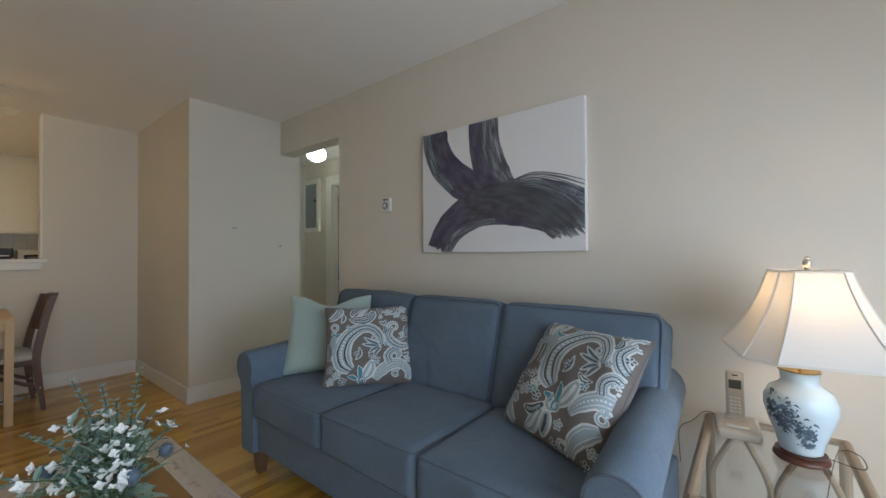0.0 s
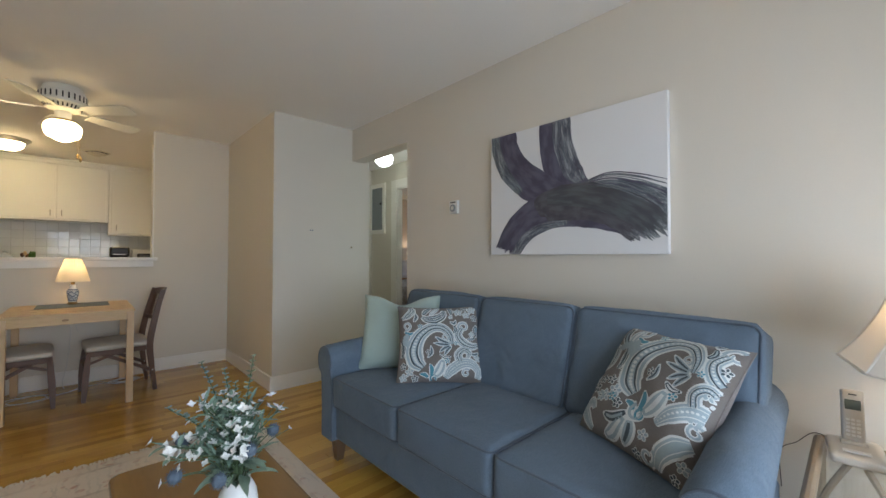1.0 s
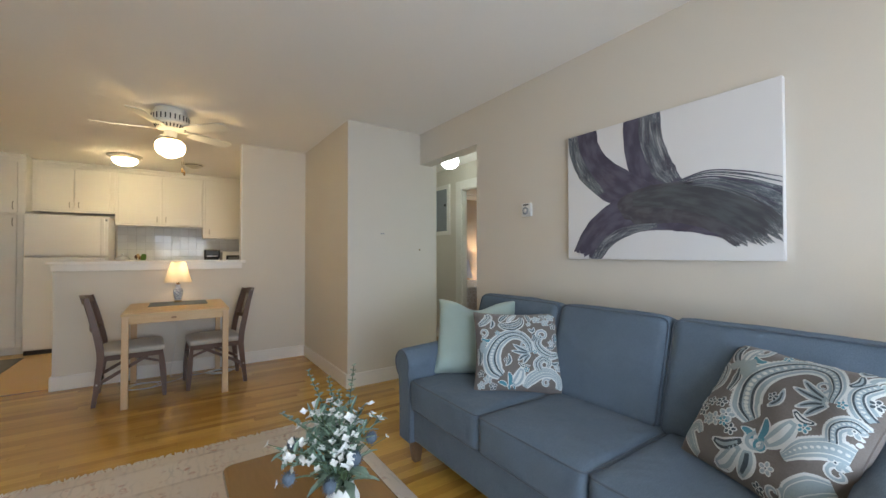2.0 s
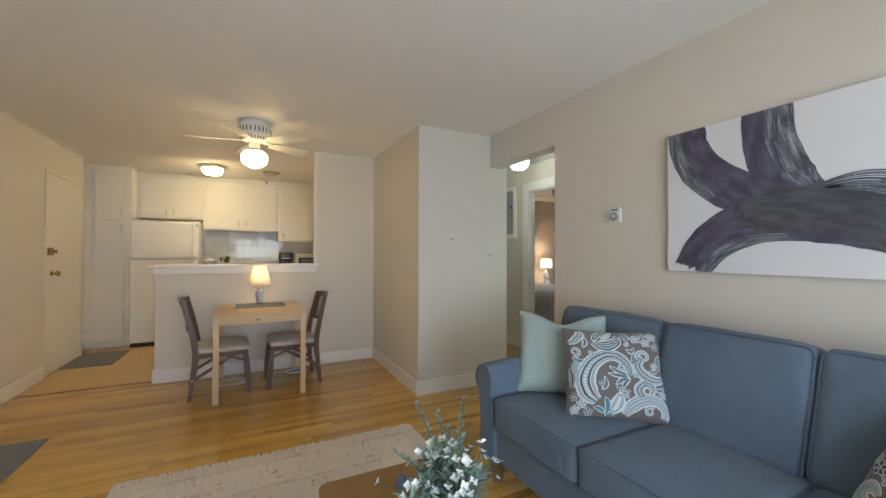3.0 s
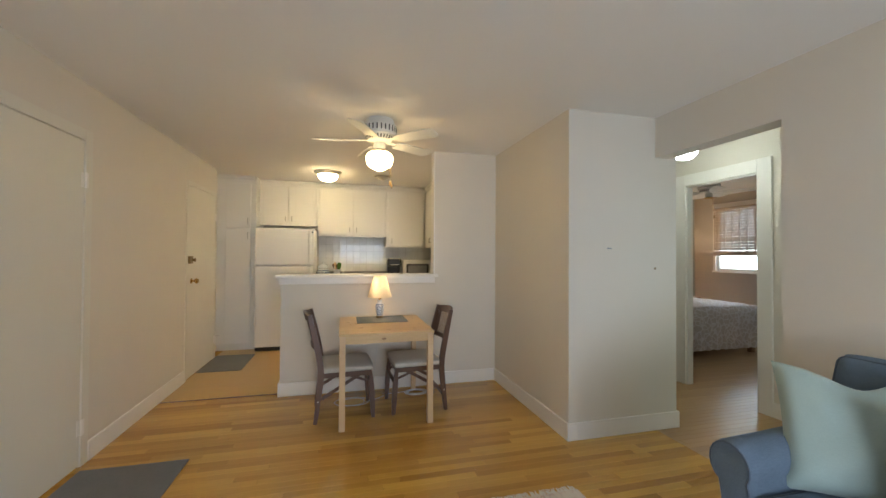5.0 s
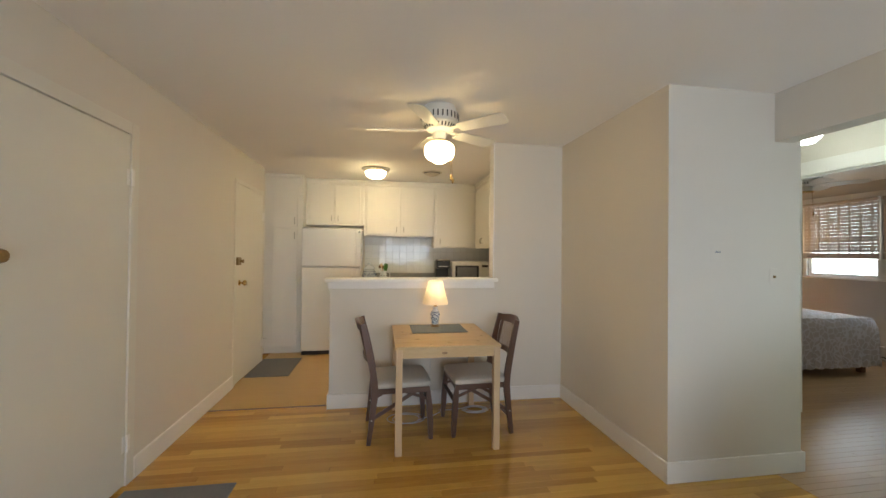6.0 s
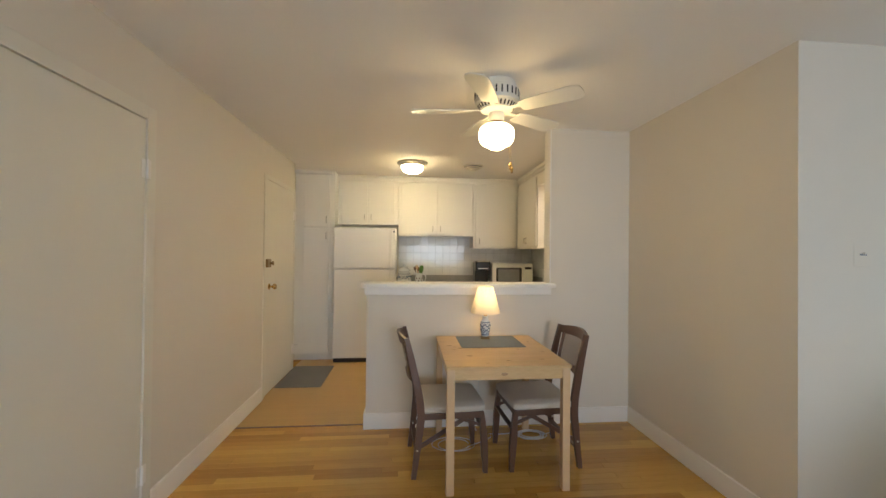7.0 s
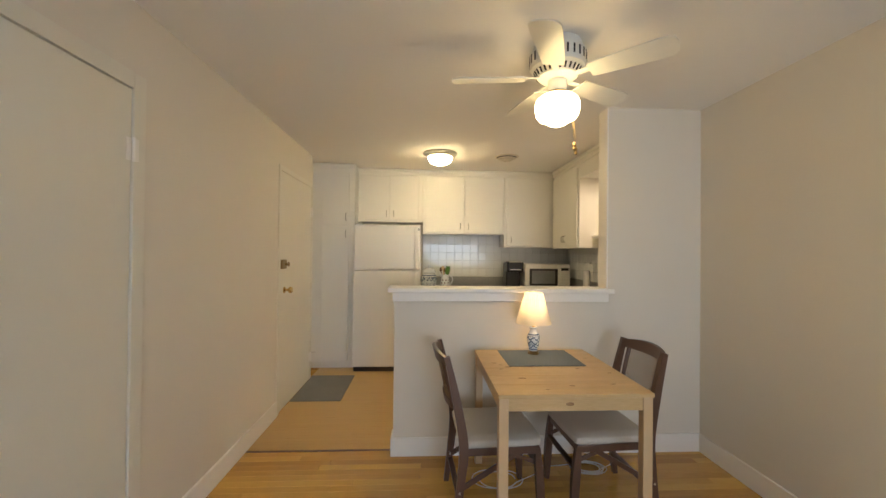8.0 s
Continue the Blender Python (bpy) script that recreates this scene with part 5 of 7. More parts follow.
def end_lamp():
    m = pose(1.50, 0.25, 0.555, 0, 0, 13)
    th = thing("porcelain_lamp", "white porcelain jar lamp with blue landscape, lit", "lamp", m)
    part("plinth", revolve([(0, 0), (0.062, 0.0), (0.066, 0.006), (0.064, 0.014), (0.058, 0.018), (0.060, 0.024), (0, 0.025)], 40), REDWOOD, th, "turned dark wooden plinth")
    prof = [(0, 0.026), (0.045, 0.026), (0.050, 0.030), (0.058, 0.065), (0.076, 0.115), (0.086, 0.155), (0.085, 0.180), (0.072, 0.208), (0.050, 0.222), (0.044, 0.232), (0.046, 0.255), (0.050, 0.262), (0, 0.263)]
    part("jar", revolve(prof, 56), CELADON, th, "pale celadon porcelain jar")
    # painted trees and hills on the glaze
    r = random.Random(4)

    def surf(a, z):
        for (r0, z0), (r1, z1) in zip(prof[1:], prof[2:]):
            if z0 <= z <= z1 and z1 > z0:
                rad = r0 + (r1 - r0) * (z - z0) / (z1 - z0)
                return Vector(((rad + 0.0012) * math.cos(a), (rad + 0.0012) * math.sin(a), z))
        return Vector((0.05 * math.cos(a), 0.05 * math.sin(a), z))
    bm = bmesh.new()
    a_mid = radians(180 - 13 - 4 - 2)
    for k in range(300):
        tree = r.random()
        a = a_mid - 0.22 + (tree - 0.5) * 1.5
        z = 0.165 - 0.085 * tree + r.gauss(0, 0.022) - 0.012 * math.sin(tree * 9)
        z = max(0.055, min(0.20, z))
        ln, wd, tilt = r.uniform(0.06, 0.20), r.uniform(0.0015, 0.005), r.uniform(-0.25, 0.25)
        p = [(a + ln * (s - 0.5), z + tilt * 0.04 * (s - 0.5) + 0.004 * math.sin(s * 3.1)) for s in (0, 0.25, 0.5, 0.75, 1)]
        rows_ = []
        for i, (aa, zz) in enumerate(p):
            w_ = wd * (0.3, 0.9, 1.0, 0.8, 0.2)[i]
            rows_.append((bm.verts.new(surf(aa, zz - w_)), bm.verts.new(surf(aa, zz + w_))))
        for q, s in zip(rows_, rows_[1:]):
            bm.faces.new((q[0], s[0], s[1], q[1]))
    part("painted_landscape", bm, INK, th, "blue-black painted landscape")
    part("collar", revolve([(0, 0.263), (0.047, 0.263), (0.048, 0.266), (0.02, 0.269), (0, 0.27)], 32), BRASS, th, "brass collar")
    askew = Matrix.Translation((0.013, -0.027, 0))
    part("stem", tube([(0, 0, 0.27), (0.013, -0.027, 0.60)], 0.004, 8), BRASS, th)
    bm, ribs, hems = bell_shade(0.080, 0.190, 0.312, 0.560, 0.34)
    sh = part("shade", moved(bm, askew), SHADE2, th, "white fluted bell shade, lit", smooth=False)
    for rb in ribs:
        part("rib", moved(tube(rb, 0.0030, 6), askew), SHADE2, sh)
    for hm in hems:
        part("hem", moved(tube(hm, 0.0038, 6, True), askew), SHADE2, sh)
    part("spider", moved(join(tube([(-0.078, 0, 0.56), (0.078, 0, 0.56)], 0.002, 6), tube([(0, -0.078, 0.56), (0, 0.078, 0.56)], 0.002, 6)), askew), BRASS, th)
    part("finial", moved(revolve([(0, 0.560), (0.008, 0.561), (0.005, 0.568), (0.010, 0.577), (0.011, 0.586), (0.006, 0.595), (0.008, 0.600), (0, 0.606)], 20), askew), NICKEL, th, "small carved finial")
    part("cord", tube(spline([(0.03, -0.06, 0.004), (-0.02, -0.13, 0.006), (0.08, -0.16, 0.005), (0.13, -0.13, -0.02), (0.16, -0.11, -0.2)], 8), 0.0015, 6), DCORD, th, "thin brown cord")


end_lamp()


def telephone():
    th = thing("cordless_telephone", "silver cordless telephone standing in its base on the glass table", "telephone", pose(1.60, 0.405, 0.556, 0, 0, -84))
    part("base", join(moved(cushion(0.125, 0.14, 0.032, 0.012, 0.002, 8), pose(0, 0, 0, 6, 0, 0))), SILVER, th)
    part("cradle", box(-0.03, 0.005, 0.022, 0.03, 0.05, 0.046, 0.006), SILVER, th)
    m = Matrix.Translation((0, 0.024, 0.035)) @ Matrix.Rotation(radians(-10), 4, "X")
    hs = part("handset", moved(box(-0.0265, -0.012, 0, 0.0265, 0.014, 0.162, 0.009, 3), m), SILVER, th)
    part("display", moved(box(-0.018, -0.0135, 0.102, 0.018, -0.0115, 0.132, 0.001), m), LCD, hs)
    for i in range(3):
        for k in range(5):
            part("key", moved(box(-0.0165 + i * 0.0115, -0.0142, 0.022 + k * 0.0115, -0.0075 + i * 0.0115, -0.0115, 0.029 + k * 0.0115, 0.001, 1), m), WHITEP, hs)
    part("earpiece", moved(box(-0.009, -0.0135, 0.146, 0.009, -0.0115, 0.150), m), BLACK, hs)
    part("button", box(-0.03, -0.05, 0.030, 0.03, -0.03, 0.0345, 0.002), WHITEP, th)


telephone()
solid("telephone_cord", tube(spline([(1.66, 0.43, 0.562), (1.74, 0.50, 0.558), (1.77, 0.55, 0.50), (1.80, 0.60, 0.44), (1.815, 0.60, 0.30)], 8), 0.0015, 6), DCORD, "thin dark cord running behind the sofa", "cord")


# ---- dining corner ----
def dining_table():
    th = thing("dining_table", "small square pine dining table against the half wall", "table", pose(-0.197, 4.80, 0))
    hx, hy = 0.374, 0.415
    for k in range(6):
        a = -hy + 2 * hy * k / 6
        part("plank", box(-hx, a + 0.0004, 0.725, hx, a + 2 * hy / 6 - 0.0004, 0.745, 0.0012, 1), PINE, th)
    z0 = 0.662
    part("apron", box(-hx + 0.05, -hy + 0.012, z0, hx - 0.05, -hy + 0.03, 0.725, 0.002), PINE, th)
    part("apron", box(-hx + 0.05, hy - 0.03, z0, hx - 0.05, hy - 0.012, 0.725, 0.002), PINE, th)
    part("apron", box(-hx + 0.012, -hy + 0.05, z0, -hx + 0.03, hy - 0.05, 0.725, 0.002), PINE, th)
    part("apron", box(hx - 0.03, -hy + 0.05, z0, hx - 0.012, hy - 0.05, 0.725, 0.002), PINE, th)
    for sx in (-1, 1):
        for sy in (-1, 1):
            part("leg", moved(box(-0.023, -0.023, 0, 0.023, 0.023, 0.725, 0.003), Matrix.Translation((sx * (hx - 0.028), sy * (hy - 0.028), 0))), PINEV, th)
    r = random.Random(8)
    for x, y, z, up in ((-0.27, 0.06, 0.7452, 1), (-0.23, 0.02, 0.7452, 1), (-0.28, -0.02, 0.7452, 1), (0.19, 0.05, 0.7452, 1), (-0.12, -0.35, 0.7452, 1), (0.31, -0.10, 0.7452, 1), (-0.20, -0.18, 0.7452, 1), (0.16, -0.02, 0.7452, 1), (-0.30, 0.10, 0.7452, 1), (0.24, -0.28, 0.7452, 1), (0.02, -0.30, 0.7452, 1), (-0.10, 0.02, 0.7452, 1), (0.30, 0.20, 0.7452, 1), (-0.03, -hy + 0.0118, 0.695, 0)):
        bm = revolve([(0, 0.0004), (0.007, 0.0003), (0.010, 0)], 14, 0.45)
        if not up:
            bm = moved(bm, Matrix.Rotation(radians(90), 4, "X"))
        part("knot", moved(bm, Matrix.Translation((x, y, z)) @ Matrix.Scale(r.uniform(1.0, 2.2), 4)), KNOT, th, "dark knot")


dining_table()
solid("placemat", box(-0.228, -0.182, 0, 0.228, 0.182, 0.003, 0.001), GREYP, "dark grey woven placemat on the pine table", "placemat", m=pose(-0.192, 5.005, 0.7455))


def table_lamp():
    th = thing("table_lamp", "small blue and white vase lamp, lit, on the pine table", "lamp", pose(-0.2, 5.10, 0.749))
    part("foot", revolve([(0, 0), (0.036, 0.0), (0.037, 0.006), (0.030, 0.010), (0.031, 0.018), (0, 0.02)], 32), OLDBRASS, th, "aged brass foot")
    prof = [(0, 0.02), (0.026, 0.02), (0.028, 0.026), (0.036, 0.065), (0.041, 0.098), (0.038, 0.120), (0.026, 0.138), (0.020, 0.150), (0.021, 0.166), (0.026, 0.172), (0, 0.173)]
    part("vase", revolve(prof, 40), CERW, th, "white porcelain vase")

    def rad(z):
        for (r0, z0), (r1, z1) in zip(prof[1:], prof[2:]):
            if z0 <= z <= z1 and z1 > z0:
                return r0 + (r1 - r0) * (z - z0) / (z1 - z0) + 0.0008
        return 0.03
    bands = bmesh.new()
    for z0, z1, wave, n in ((0.030, 0.036, 0, 1), (0.124, 0.130, 0, 1), (0.048, 0.054, 0.007, 6), (0.072, 0.080, 0.009, 5), (0.098, 0.106, 0.008, 6), (0.060, 0.064, 0.006, 8), (0.114, 0.117, 0.003, 12)):
        prev = None
        for k in range(49):
            a = 2 * math.pi * k / 48
            w = wave * math.sin(a * n)
            cur = [bands.verts.new((rad(z + w) * math.cos(a), rad(z + w) * math.sin(a), z + w)) for z in (z0, z1)]
            if prev:
                bands.faces.new((prev[0], cur[0], cur[1], prev[1]))
            prev = cur
    part("painted_pattern", bands, COBALT, th, "cobalt blue pattern")
    part("socket", revolve([(0, 0.173), (0.012, 0.173), (0.014, 0.18), (0.014, 0.215), (0, 0.216)], 20), BRASS, th)
    shade = bmesh.new()
    n = 72
    rows_ = []
    for t in (0, 0.33, 0.66, 1.0):
        r = 0.056 + (0.113 - 0.056) * t
        rows_.append([shade.verts.new(((r + 0.0012 * (-1) ** k) * math.cos(2 * math.pi * k / n), (r + 0.0012 * (-1) ** k) * math.sin(2 * math.pi * k / n), 0.398 - 0.200 * t)) for k in range(n)])
    for a, b in zip(rows_, rows_[1:]):
        for k in range(n):
            shade.faces.new((a[k], a[(k + 1) % n], b[(k + 1) % n], b[k]))
    part("shade", shade, SHADE1, th, "cream pleated shade, lit")
    part("cord", tube(spline([(0.03, 0.03, 0.004), (0.05, 0.10, 0.003), (0.05, 0.14, -0.02), (0.05, 0.155, -0.28), (0.36, 0.17, -0.30)], 8), 0.0022, 6), CORD, th, "white cord")


table_lamp()


def dining_chair(m, label):
    th = thing("dining_chair", label, "chair", m, "dining chairs")
    part("seat", moved(cushion(0.42, 0.42, 0.05, 0.02, 0.010, 10, 2), pose(0.0, 0, 0.392)), SEATC, th, "cream padded seat")
    part("seat_frame", join(box(-0.19, -0.205, 0.355, 0.20, -0.18, 0.395, 0.004), box(-0.19, 0.18, 0.355, 0.20, 0.205, 0.395, 0.004), box(0.17, -0.18, 0.355, 0.20, 0.18, 0.395, 0.004), box(-0.19, -0.18, 0.355, -0.165, 0.18, 0.395, 0.004)), WALNUT, th)

    def flat_post(points, w, h):
        # a squared post along a bent line in the plane of the side
        pts = spline(points, 6)
        bm = bmesh.new()
        rows_ = []
        for i, p in enumerate(pts):
            d = (pts[min(i + 1, len(pts) - 1)] - pts[max(i - 1, 0)]).normalized()
            nx = Vector((d.z, 0, -d.x))
            t = i / (len(pts) - 1)
            ww = w * (0.75 + 0.5 * math.sin(math.pi * t))
            rows_.append([bm.verts.new(p + nx * ww / 2 * a + Vector((0, h / 2 * b, 0))) for a, b in ((-1, -1), (1, -1), (1, 1), (-1, 1))])
        for a, b in zip(rows_, rows_[1:]):
            for k in range(4):
                bm.faces.new((a[k], a[(k + 1) % 4], b[(k + 1) % 4], b[k]))
        bm.faces.new(rows_[0][::-1])
        bm.faces.new(rows_[-1])
        bmesh.ops.bevel(bm, geom=[e for e in bm.edges if len(e.link_faces) == 2 and e.calc_face_angle(0) > 0.9], offset=0.004, segments=2, affect="EDGES")
        bmesh.ops.recalc_face_normals(bm, faces=bm.faces[:])
        return bm
    for s in (-1, 1):
        y = s * 0.205
        part("back_post", flat_post([(-0.245, y, 0), (-0.215, y, 0.25), (-0.205, y, 0.42), (-0.245, y * 0.97, 0.65), (-0.295, y * 0.94, 0.868)], 0.038, 0.026), WALNUT, th)
        part("front_leg", flat_post([(0.215, s * 0.19, 0), (0.205, s * 0.19, 0.2), (0.19, s * 0.19, 0.385)], 0.034, 0.03), WALNUT, th)
        part("brace", bar((-0.225, s * 0.182, 0.17), (0.10, s * 0.182, 0.36), 0.014, 0.026), WALNUT, th)
        part("brace", bar((0.195, s * 0.166, 0.29), (-0.02, s * 0.166, 0.37), 0.012, 0.020), WALNUT, th)
        part("pivot", tube([(-0.225, s * 0.17, 0.178), (-0.225, s * 0.222, 0.178)], 0.006, 8), NICKEL, th, "metal pivot")
    part("stretcher", bar((-0.222, -0.20, 0.14), (-0.222, 0.20, 0.14), 0.03, 0.014), WALNUT, th)
    part("stretcher", bar((0.205, -0.18, 0.27), (0.205, 0.18, 0.27), 0.03, 0.014), WALNUT, th)
    # curved back with a cane panel

    def on_back(y, z):
        t = (z - 0.42) / 0.448
        x = -0.205 - 0.055 * t - 0.035 * t * t
        return Vector((x - 0.045 * (1 - (y / 0.2) ** 2), y, z))

    def back_rail(z0, z1, arch):
        bm = bmesh.new()
        prev = None
        for k in range(13):
            y = -0.185 + 0.37 * k / 12
            up = arch * (1 - (y / 0.2) ** 2)
            ring = []
            for zz, off in ((z0, -0.011), (z1 + up, -0.011), (z1 + up, 0.011), (z0, 0.011)):
                p = on_back(y, zz)
                ring.append(bm.verts.new(p + Vector((off, 0, 0))))
            if prev:
                for q in range(4):
                    bm.faces.new((prev[q], prev[(q + 1) % 4], ring[(q + 1) % 4], ring[q]))
            else:
                bm.faces.new(ring[::-1])
            prev = ring
        bm.faces.new(prev)
        bmesh.ops.recalc_face_normals(bm, faces=bm.faces[:])
        return bm
    part("top_rail", back_rail(0.815, 0.858, 0.022), WALNUT, th)
    part("bottom_rail", back_rail(0.585, 0.62, 0.0), WALNUT, th)
    cane = bmesh.new()
    for k in range(26):
        y = -0.13 + 0.26 * k / 25
        for a, b in ((0.62, 0.815),):
            vs = []
            for q in range(7):
                z = a + (b - a) * q / 6
                p = on_back(y, z)
                vs.append((cane.verts.new(p + Vector((0, -0.0022, 0))), cane.verts.new(p + Vector((0, 0.0022, 0)))))
            for u, v in zip(vs, vs[1:]):
                cane.faces.new((u[0], u[1], v[1], v[0]))
    for k in range(21):
        z = 0.622 + 0.191 * k / 20
        vs = []
        for q in range(9):
            p = on_back(-0.13 + 0.26 * q / 8, z)
            vs.append((cane.verts.new(p + Vector((0.001, 0, -0.0022))), cane.verts.new(p + Vector((0.001, 0, 0.0022)))))
        for u, v in zip(vs, vs[1:]):
            cane.faces.new((u[0], u[1], v[1], v[0]))
    part("cane_panel", cane, CANE, th, "woven cane panel")
    for y in (-0.145, 0.145):
        part("panel_stile", tube([on_back(y, 0.60 + 0.235 * k / 6) for k in range(7)], 0.013, 8), WALNUT, th)
    return th


dining_chair(pose(-0.515, 4.80, 0, 0, 0, 3), "dark-stained folding dining chair with a cream padded seat")
dining_chair(pose(0.085, 4.82, 0, 0, 0, 183), "dark-stained folding dining chair with a cane back and cream seat")


def cord_coil(m, label, seed, loops, rad):
    r = random.Random(seed)
    pts = []
    for k in range(loops * 14):
        a = 2 * math.pi * k / 14
        q = rad * (1 + 0.18 * math.sin(a * 0.37 + seed))
        pts.append((q * math.cos(a) + 0.012 * math.sin(k * 0.21), 0.7 * q * math.sin(a), 0.004 + 0.0016 * (k / 14) + 0.003 * r.random()))
    pts += [(rad * 1.8, 0.04, 0.004), (rad * 2.3, 0.10, 0.004)]
    solid("cable", tube(spline(pts, 2), 0.0028, 6), CORD, label, "cable", m=m)


cord_coil(pose(0.16, 5.08, 0), "coiled white cable on the floor under the table", 1, 7, 0.095)
cord_coil(pose(-0.45, 4.98, 0), "loose loop of white cable on the floor", 5, 2, 0.13)
solid("cable", tube(spline([(-0.22, 5.255, 0.62), (-0.21, 5.262, 0.45), (-0.23, 5.26, 0.2), (-0.25, 5.2, 0.006), (-0.1, 5.12, 0.004), (0.1, 5.14, 0.004)], 8), 0.0026, 6), CORD, "white cable hanging behind the dining table", "cable")
solid("door_mat", box(-0.3, -0.46, 0, 0.3, 0.46, 0.009, 0.003), GREYM, "charcoal ribbed door mat on the oak floor", "mat", m=pose(-1.81, 3.76, 0.0005))
solid("kitchen_mat", box(-0.235, -0.37, 0, 0.235, 0.37, 0.009, 0.003), GREYM, "charcoal mat before the entrance door", "mat", m=pose(-1.915, 6.635, 0.0005))


# ---- ceiling fan ----
def ceiling_fan(m, label, lit=True, turn=-100):
    th = thing("ceiling_fan", label, "ceiling fan", m, "ceiling fans")
    part("canopy", revolve([(0.112, 0), (0.116, -0.008), (0.124, -0.040), (0.124, -0.046), (0, -0.046)], 48), FANW, th)
    part("housing", revolve([(0, -0.043), (0.130, -0.043), (0.136, -0.049), (0.137, -0.055), (0.137, -0.112), (0.131, -0.126), (0.121, -0.130), (0.096, -0.168), (0.052, -0.182), (0, -0.182)], 48), FANW, th)
    for k in range(26):
        a = 2 * math.pi * k / 26
        part("vent_slot", moved(box(-0.0045, -0.002, -0.022, 0.0045, 0.002, 0.022), Matrix.Rotation(a, 4, "Z") @ Matrix.Translation((0, -0.1368, -0.083))), BLACK, th)
    for k in range(28):
        a = 2 * math.pi * k / 28
        part("lower_slot", moved(box(-0.0042, -0.002, -0.014, 0.0042, 0.002, 0.014), Matrix.Rotation(a, 4, "Z") @ Matrix.Translation((0, -0.1090, -0.149)) @ Matrix.Rotation(radians(32), 4, "X")), BLACK, th)
    part("switch_cup", revolve([(0, -0.179), (0.045, -0.182), (0.047, -0.188), (0.047, -0.232), (0.042, -0.239), (0, -0.239)], 32), FANW, th)
    for k in range(5):
        a = radians(turn + 72 * k)
        mm = Matrix.Rotation(a, 4, "Z") @ Matrix.Translation((0, 0, -0.172)) @ Matrix.Rotation(radians(-12), 4, "X")
        b = part("blade", moved(blade_mesh(), mm), FANW, th)
        part("blade_iron", moved(join(box(0.07, -0.016, 0.003, 0.19, 0.016, 0.008, 0.002), box(0.17, -0.04, 0.003, 0.235, 0.04, 0.007, 0.002)), mm), FANW, b, "white blade iron")
    part("fitter", revolve([(0, -0.239), (0.044, -0.239), (0.056, -0.246), (0.058, -0.260), (0, -0.262)], 32), BRASS, th, "brass fitter ring")
    if lit:
        gl = revolve([(0.054, -0.256), (0.082, -0.263), (0.102, -0.280), (0.109, -0.302), (0.108, -0.330), (0.102, -0.356), (0.088, -0.375), (0.062, -0.387), (0.044, -0.400), (0.022, -0.409), (0, -0.411)], 48)
        part("glass_globe", gl, GLOBEM, th, "lit opal schoolhouse globe")
    for dx, dy, ln in ((0.0, -0.004, 0.272), (0.016, 0.004, 0.290)):
        c = part("pull_chain", tube([(dx, dy, -0.215), (dx + 0.06, dy * 2.2, -0.25), (dx + 0.085, dy * 2.4, -0.215 - ln)], 0.0012, 5), OLDBRASS, th)
        part("chain_bob", moved(revolve([(0, 0.0), (0.004, -0.004), (0.010, -0.018), (0.006, -0.028), (0.009, -0.036), (0, -0.046)], 14), Matrix.Translation((dx + 0.085, dy * 2.4, -0.215 - ln))), OLDBRASS, c, "brass pull")
    return th


def blade_mesh():
    bm = bmesh.new()
    out = [(0.16, 0.048), (0.22, 0.055), (0.455, 0.066), (0.495, 0.064), (0.518, 0.050), (0.526, 0.025)]
    loop = [(x, y) for x, y in out] + [(0.528, 0)] + [(x, -y) for x, y in out[::-1]]
    top = [bm.verts.new((x, y, 0.003)) for x, y in loop]
    low = [bm.verts.new((x, y, -0.003)) for x, y in loop]
    bm.faces.new(top)
    bm.faces.new(low[::-1])
    for k in range(len(loop)):
        j = (k + 1) % len(loop)
        bm.faces.new((low[k], low[j], top[j], top[k]))
    bmesh.ops.recalc_face_normals(bm, faces=bm.faces[:])
    return bm


ceiling_fan(pose(-0.265, 4.50, H), "white five-blade ceiling fan with a lit opal globe, at rest", True, -115)


def flush_light(name, m, r, label, mat_, rim):
    th = thing(name, label, "ceiling light", m)
    part("pan", revolve([(r * 1.40, 0), (r * 1.42, -0.010), (r * 1.36, -0.018), (r * 1.22, -0.024), (r * 1.16, -0.036), (r * 1.06, -0.042), (0, -0.044)], 48), rim, th)
    part("bowl", revolve([(r, -0.042), (r * 1.0, -0.060), (r * 0.86, -0.092), (r * 0.52, -0.116), (r * 0.12, -0.126), (0, -0.126)], 48), mat_, th, "lit opal glass bowl")
    part("finial", revolve([(0, -0.126), (0.010, -0.127), (0.012, -0.134), (0, -0.142)], 16), rim, th)


flush_light("kitchen_ceiling_light", pose(-0.755, 6.68, H), 0.128, "round flush ceiling light with nickel rim, lit", KITM, NICKEL)


# Tan tone, so that the rings stand out from the ceiling.
VENTM = M("tan_vent_enamel", (0.66, 0.60, 0.50), 0.4, vary=0.1, size=0.05)


def ceiling_vent():
    th = thing("ceiling_vent", "round white ceiling vent with ring louvres", "vent", pose(-0.03, 6.74, H))
    for i, (r0, z) in enumerate(((0.115, 0), (0.084, -0.018), (0.055, -0.030), (0.030, -0.040))):
        part("louvre_ring", revolve([(r0, z), (r0 + 0.016, z - 0.004), (r0 + 0.012, z - 0.009), (r0 - 0.004, z - 0.016), (r0 - 0.006, z - 0.012), (r0, z)], 40), VENTM, th)
    part("throat", revolve([(0, -0.003), (0.115, -0.003), (0.115, -0.0005), (0, -0.0005)], 32), DARKG, th, "dark throat")
    part("boss", revolve([(0, -0.042), (0.014, -0.044), (0.012, -0.052), (0, -0.056)], 20), FANW, th)


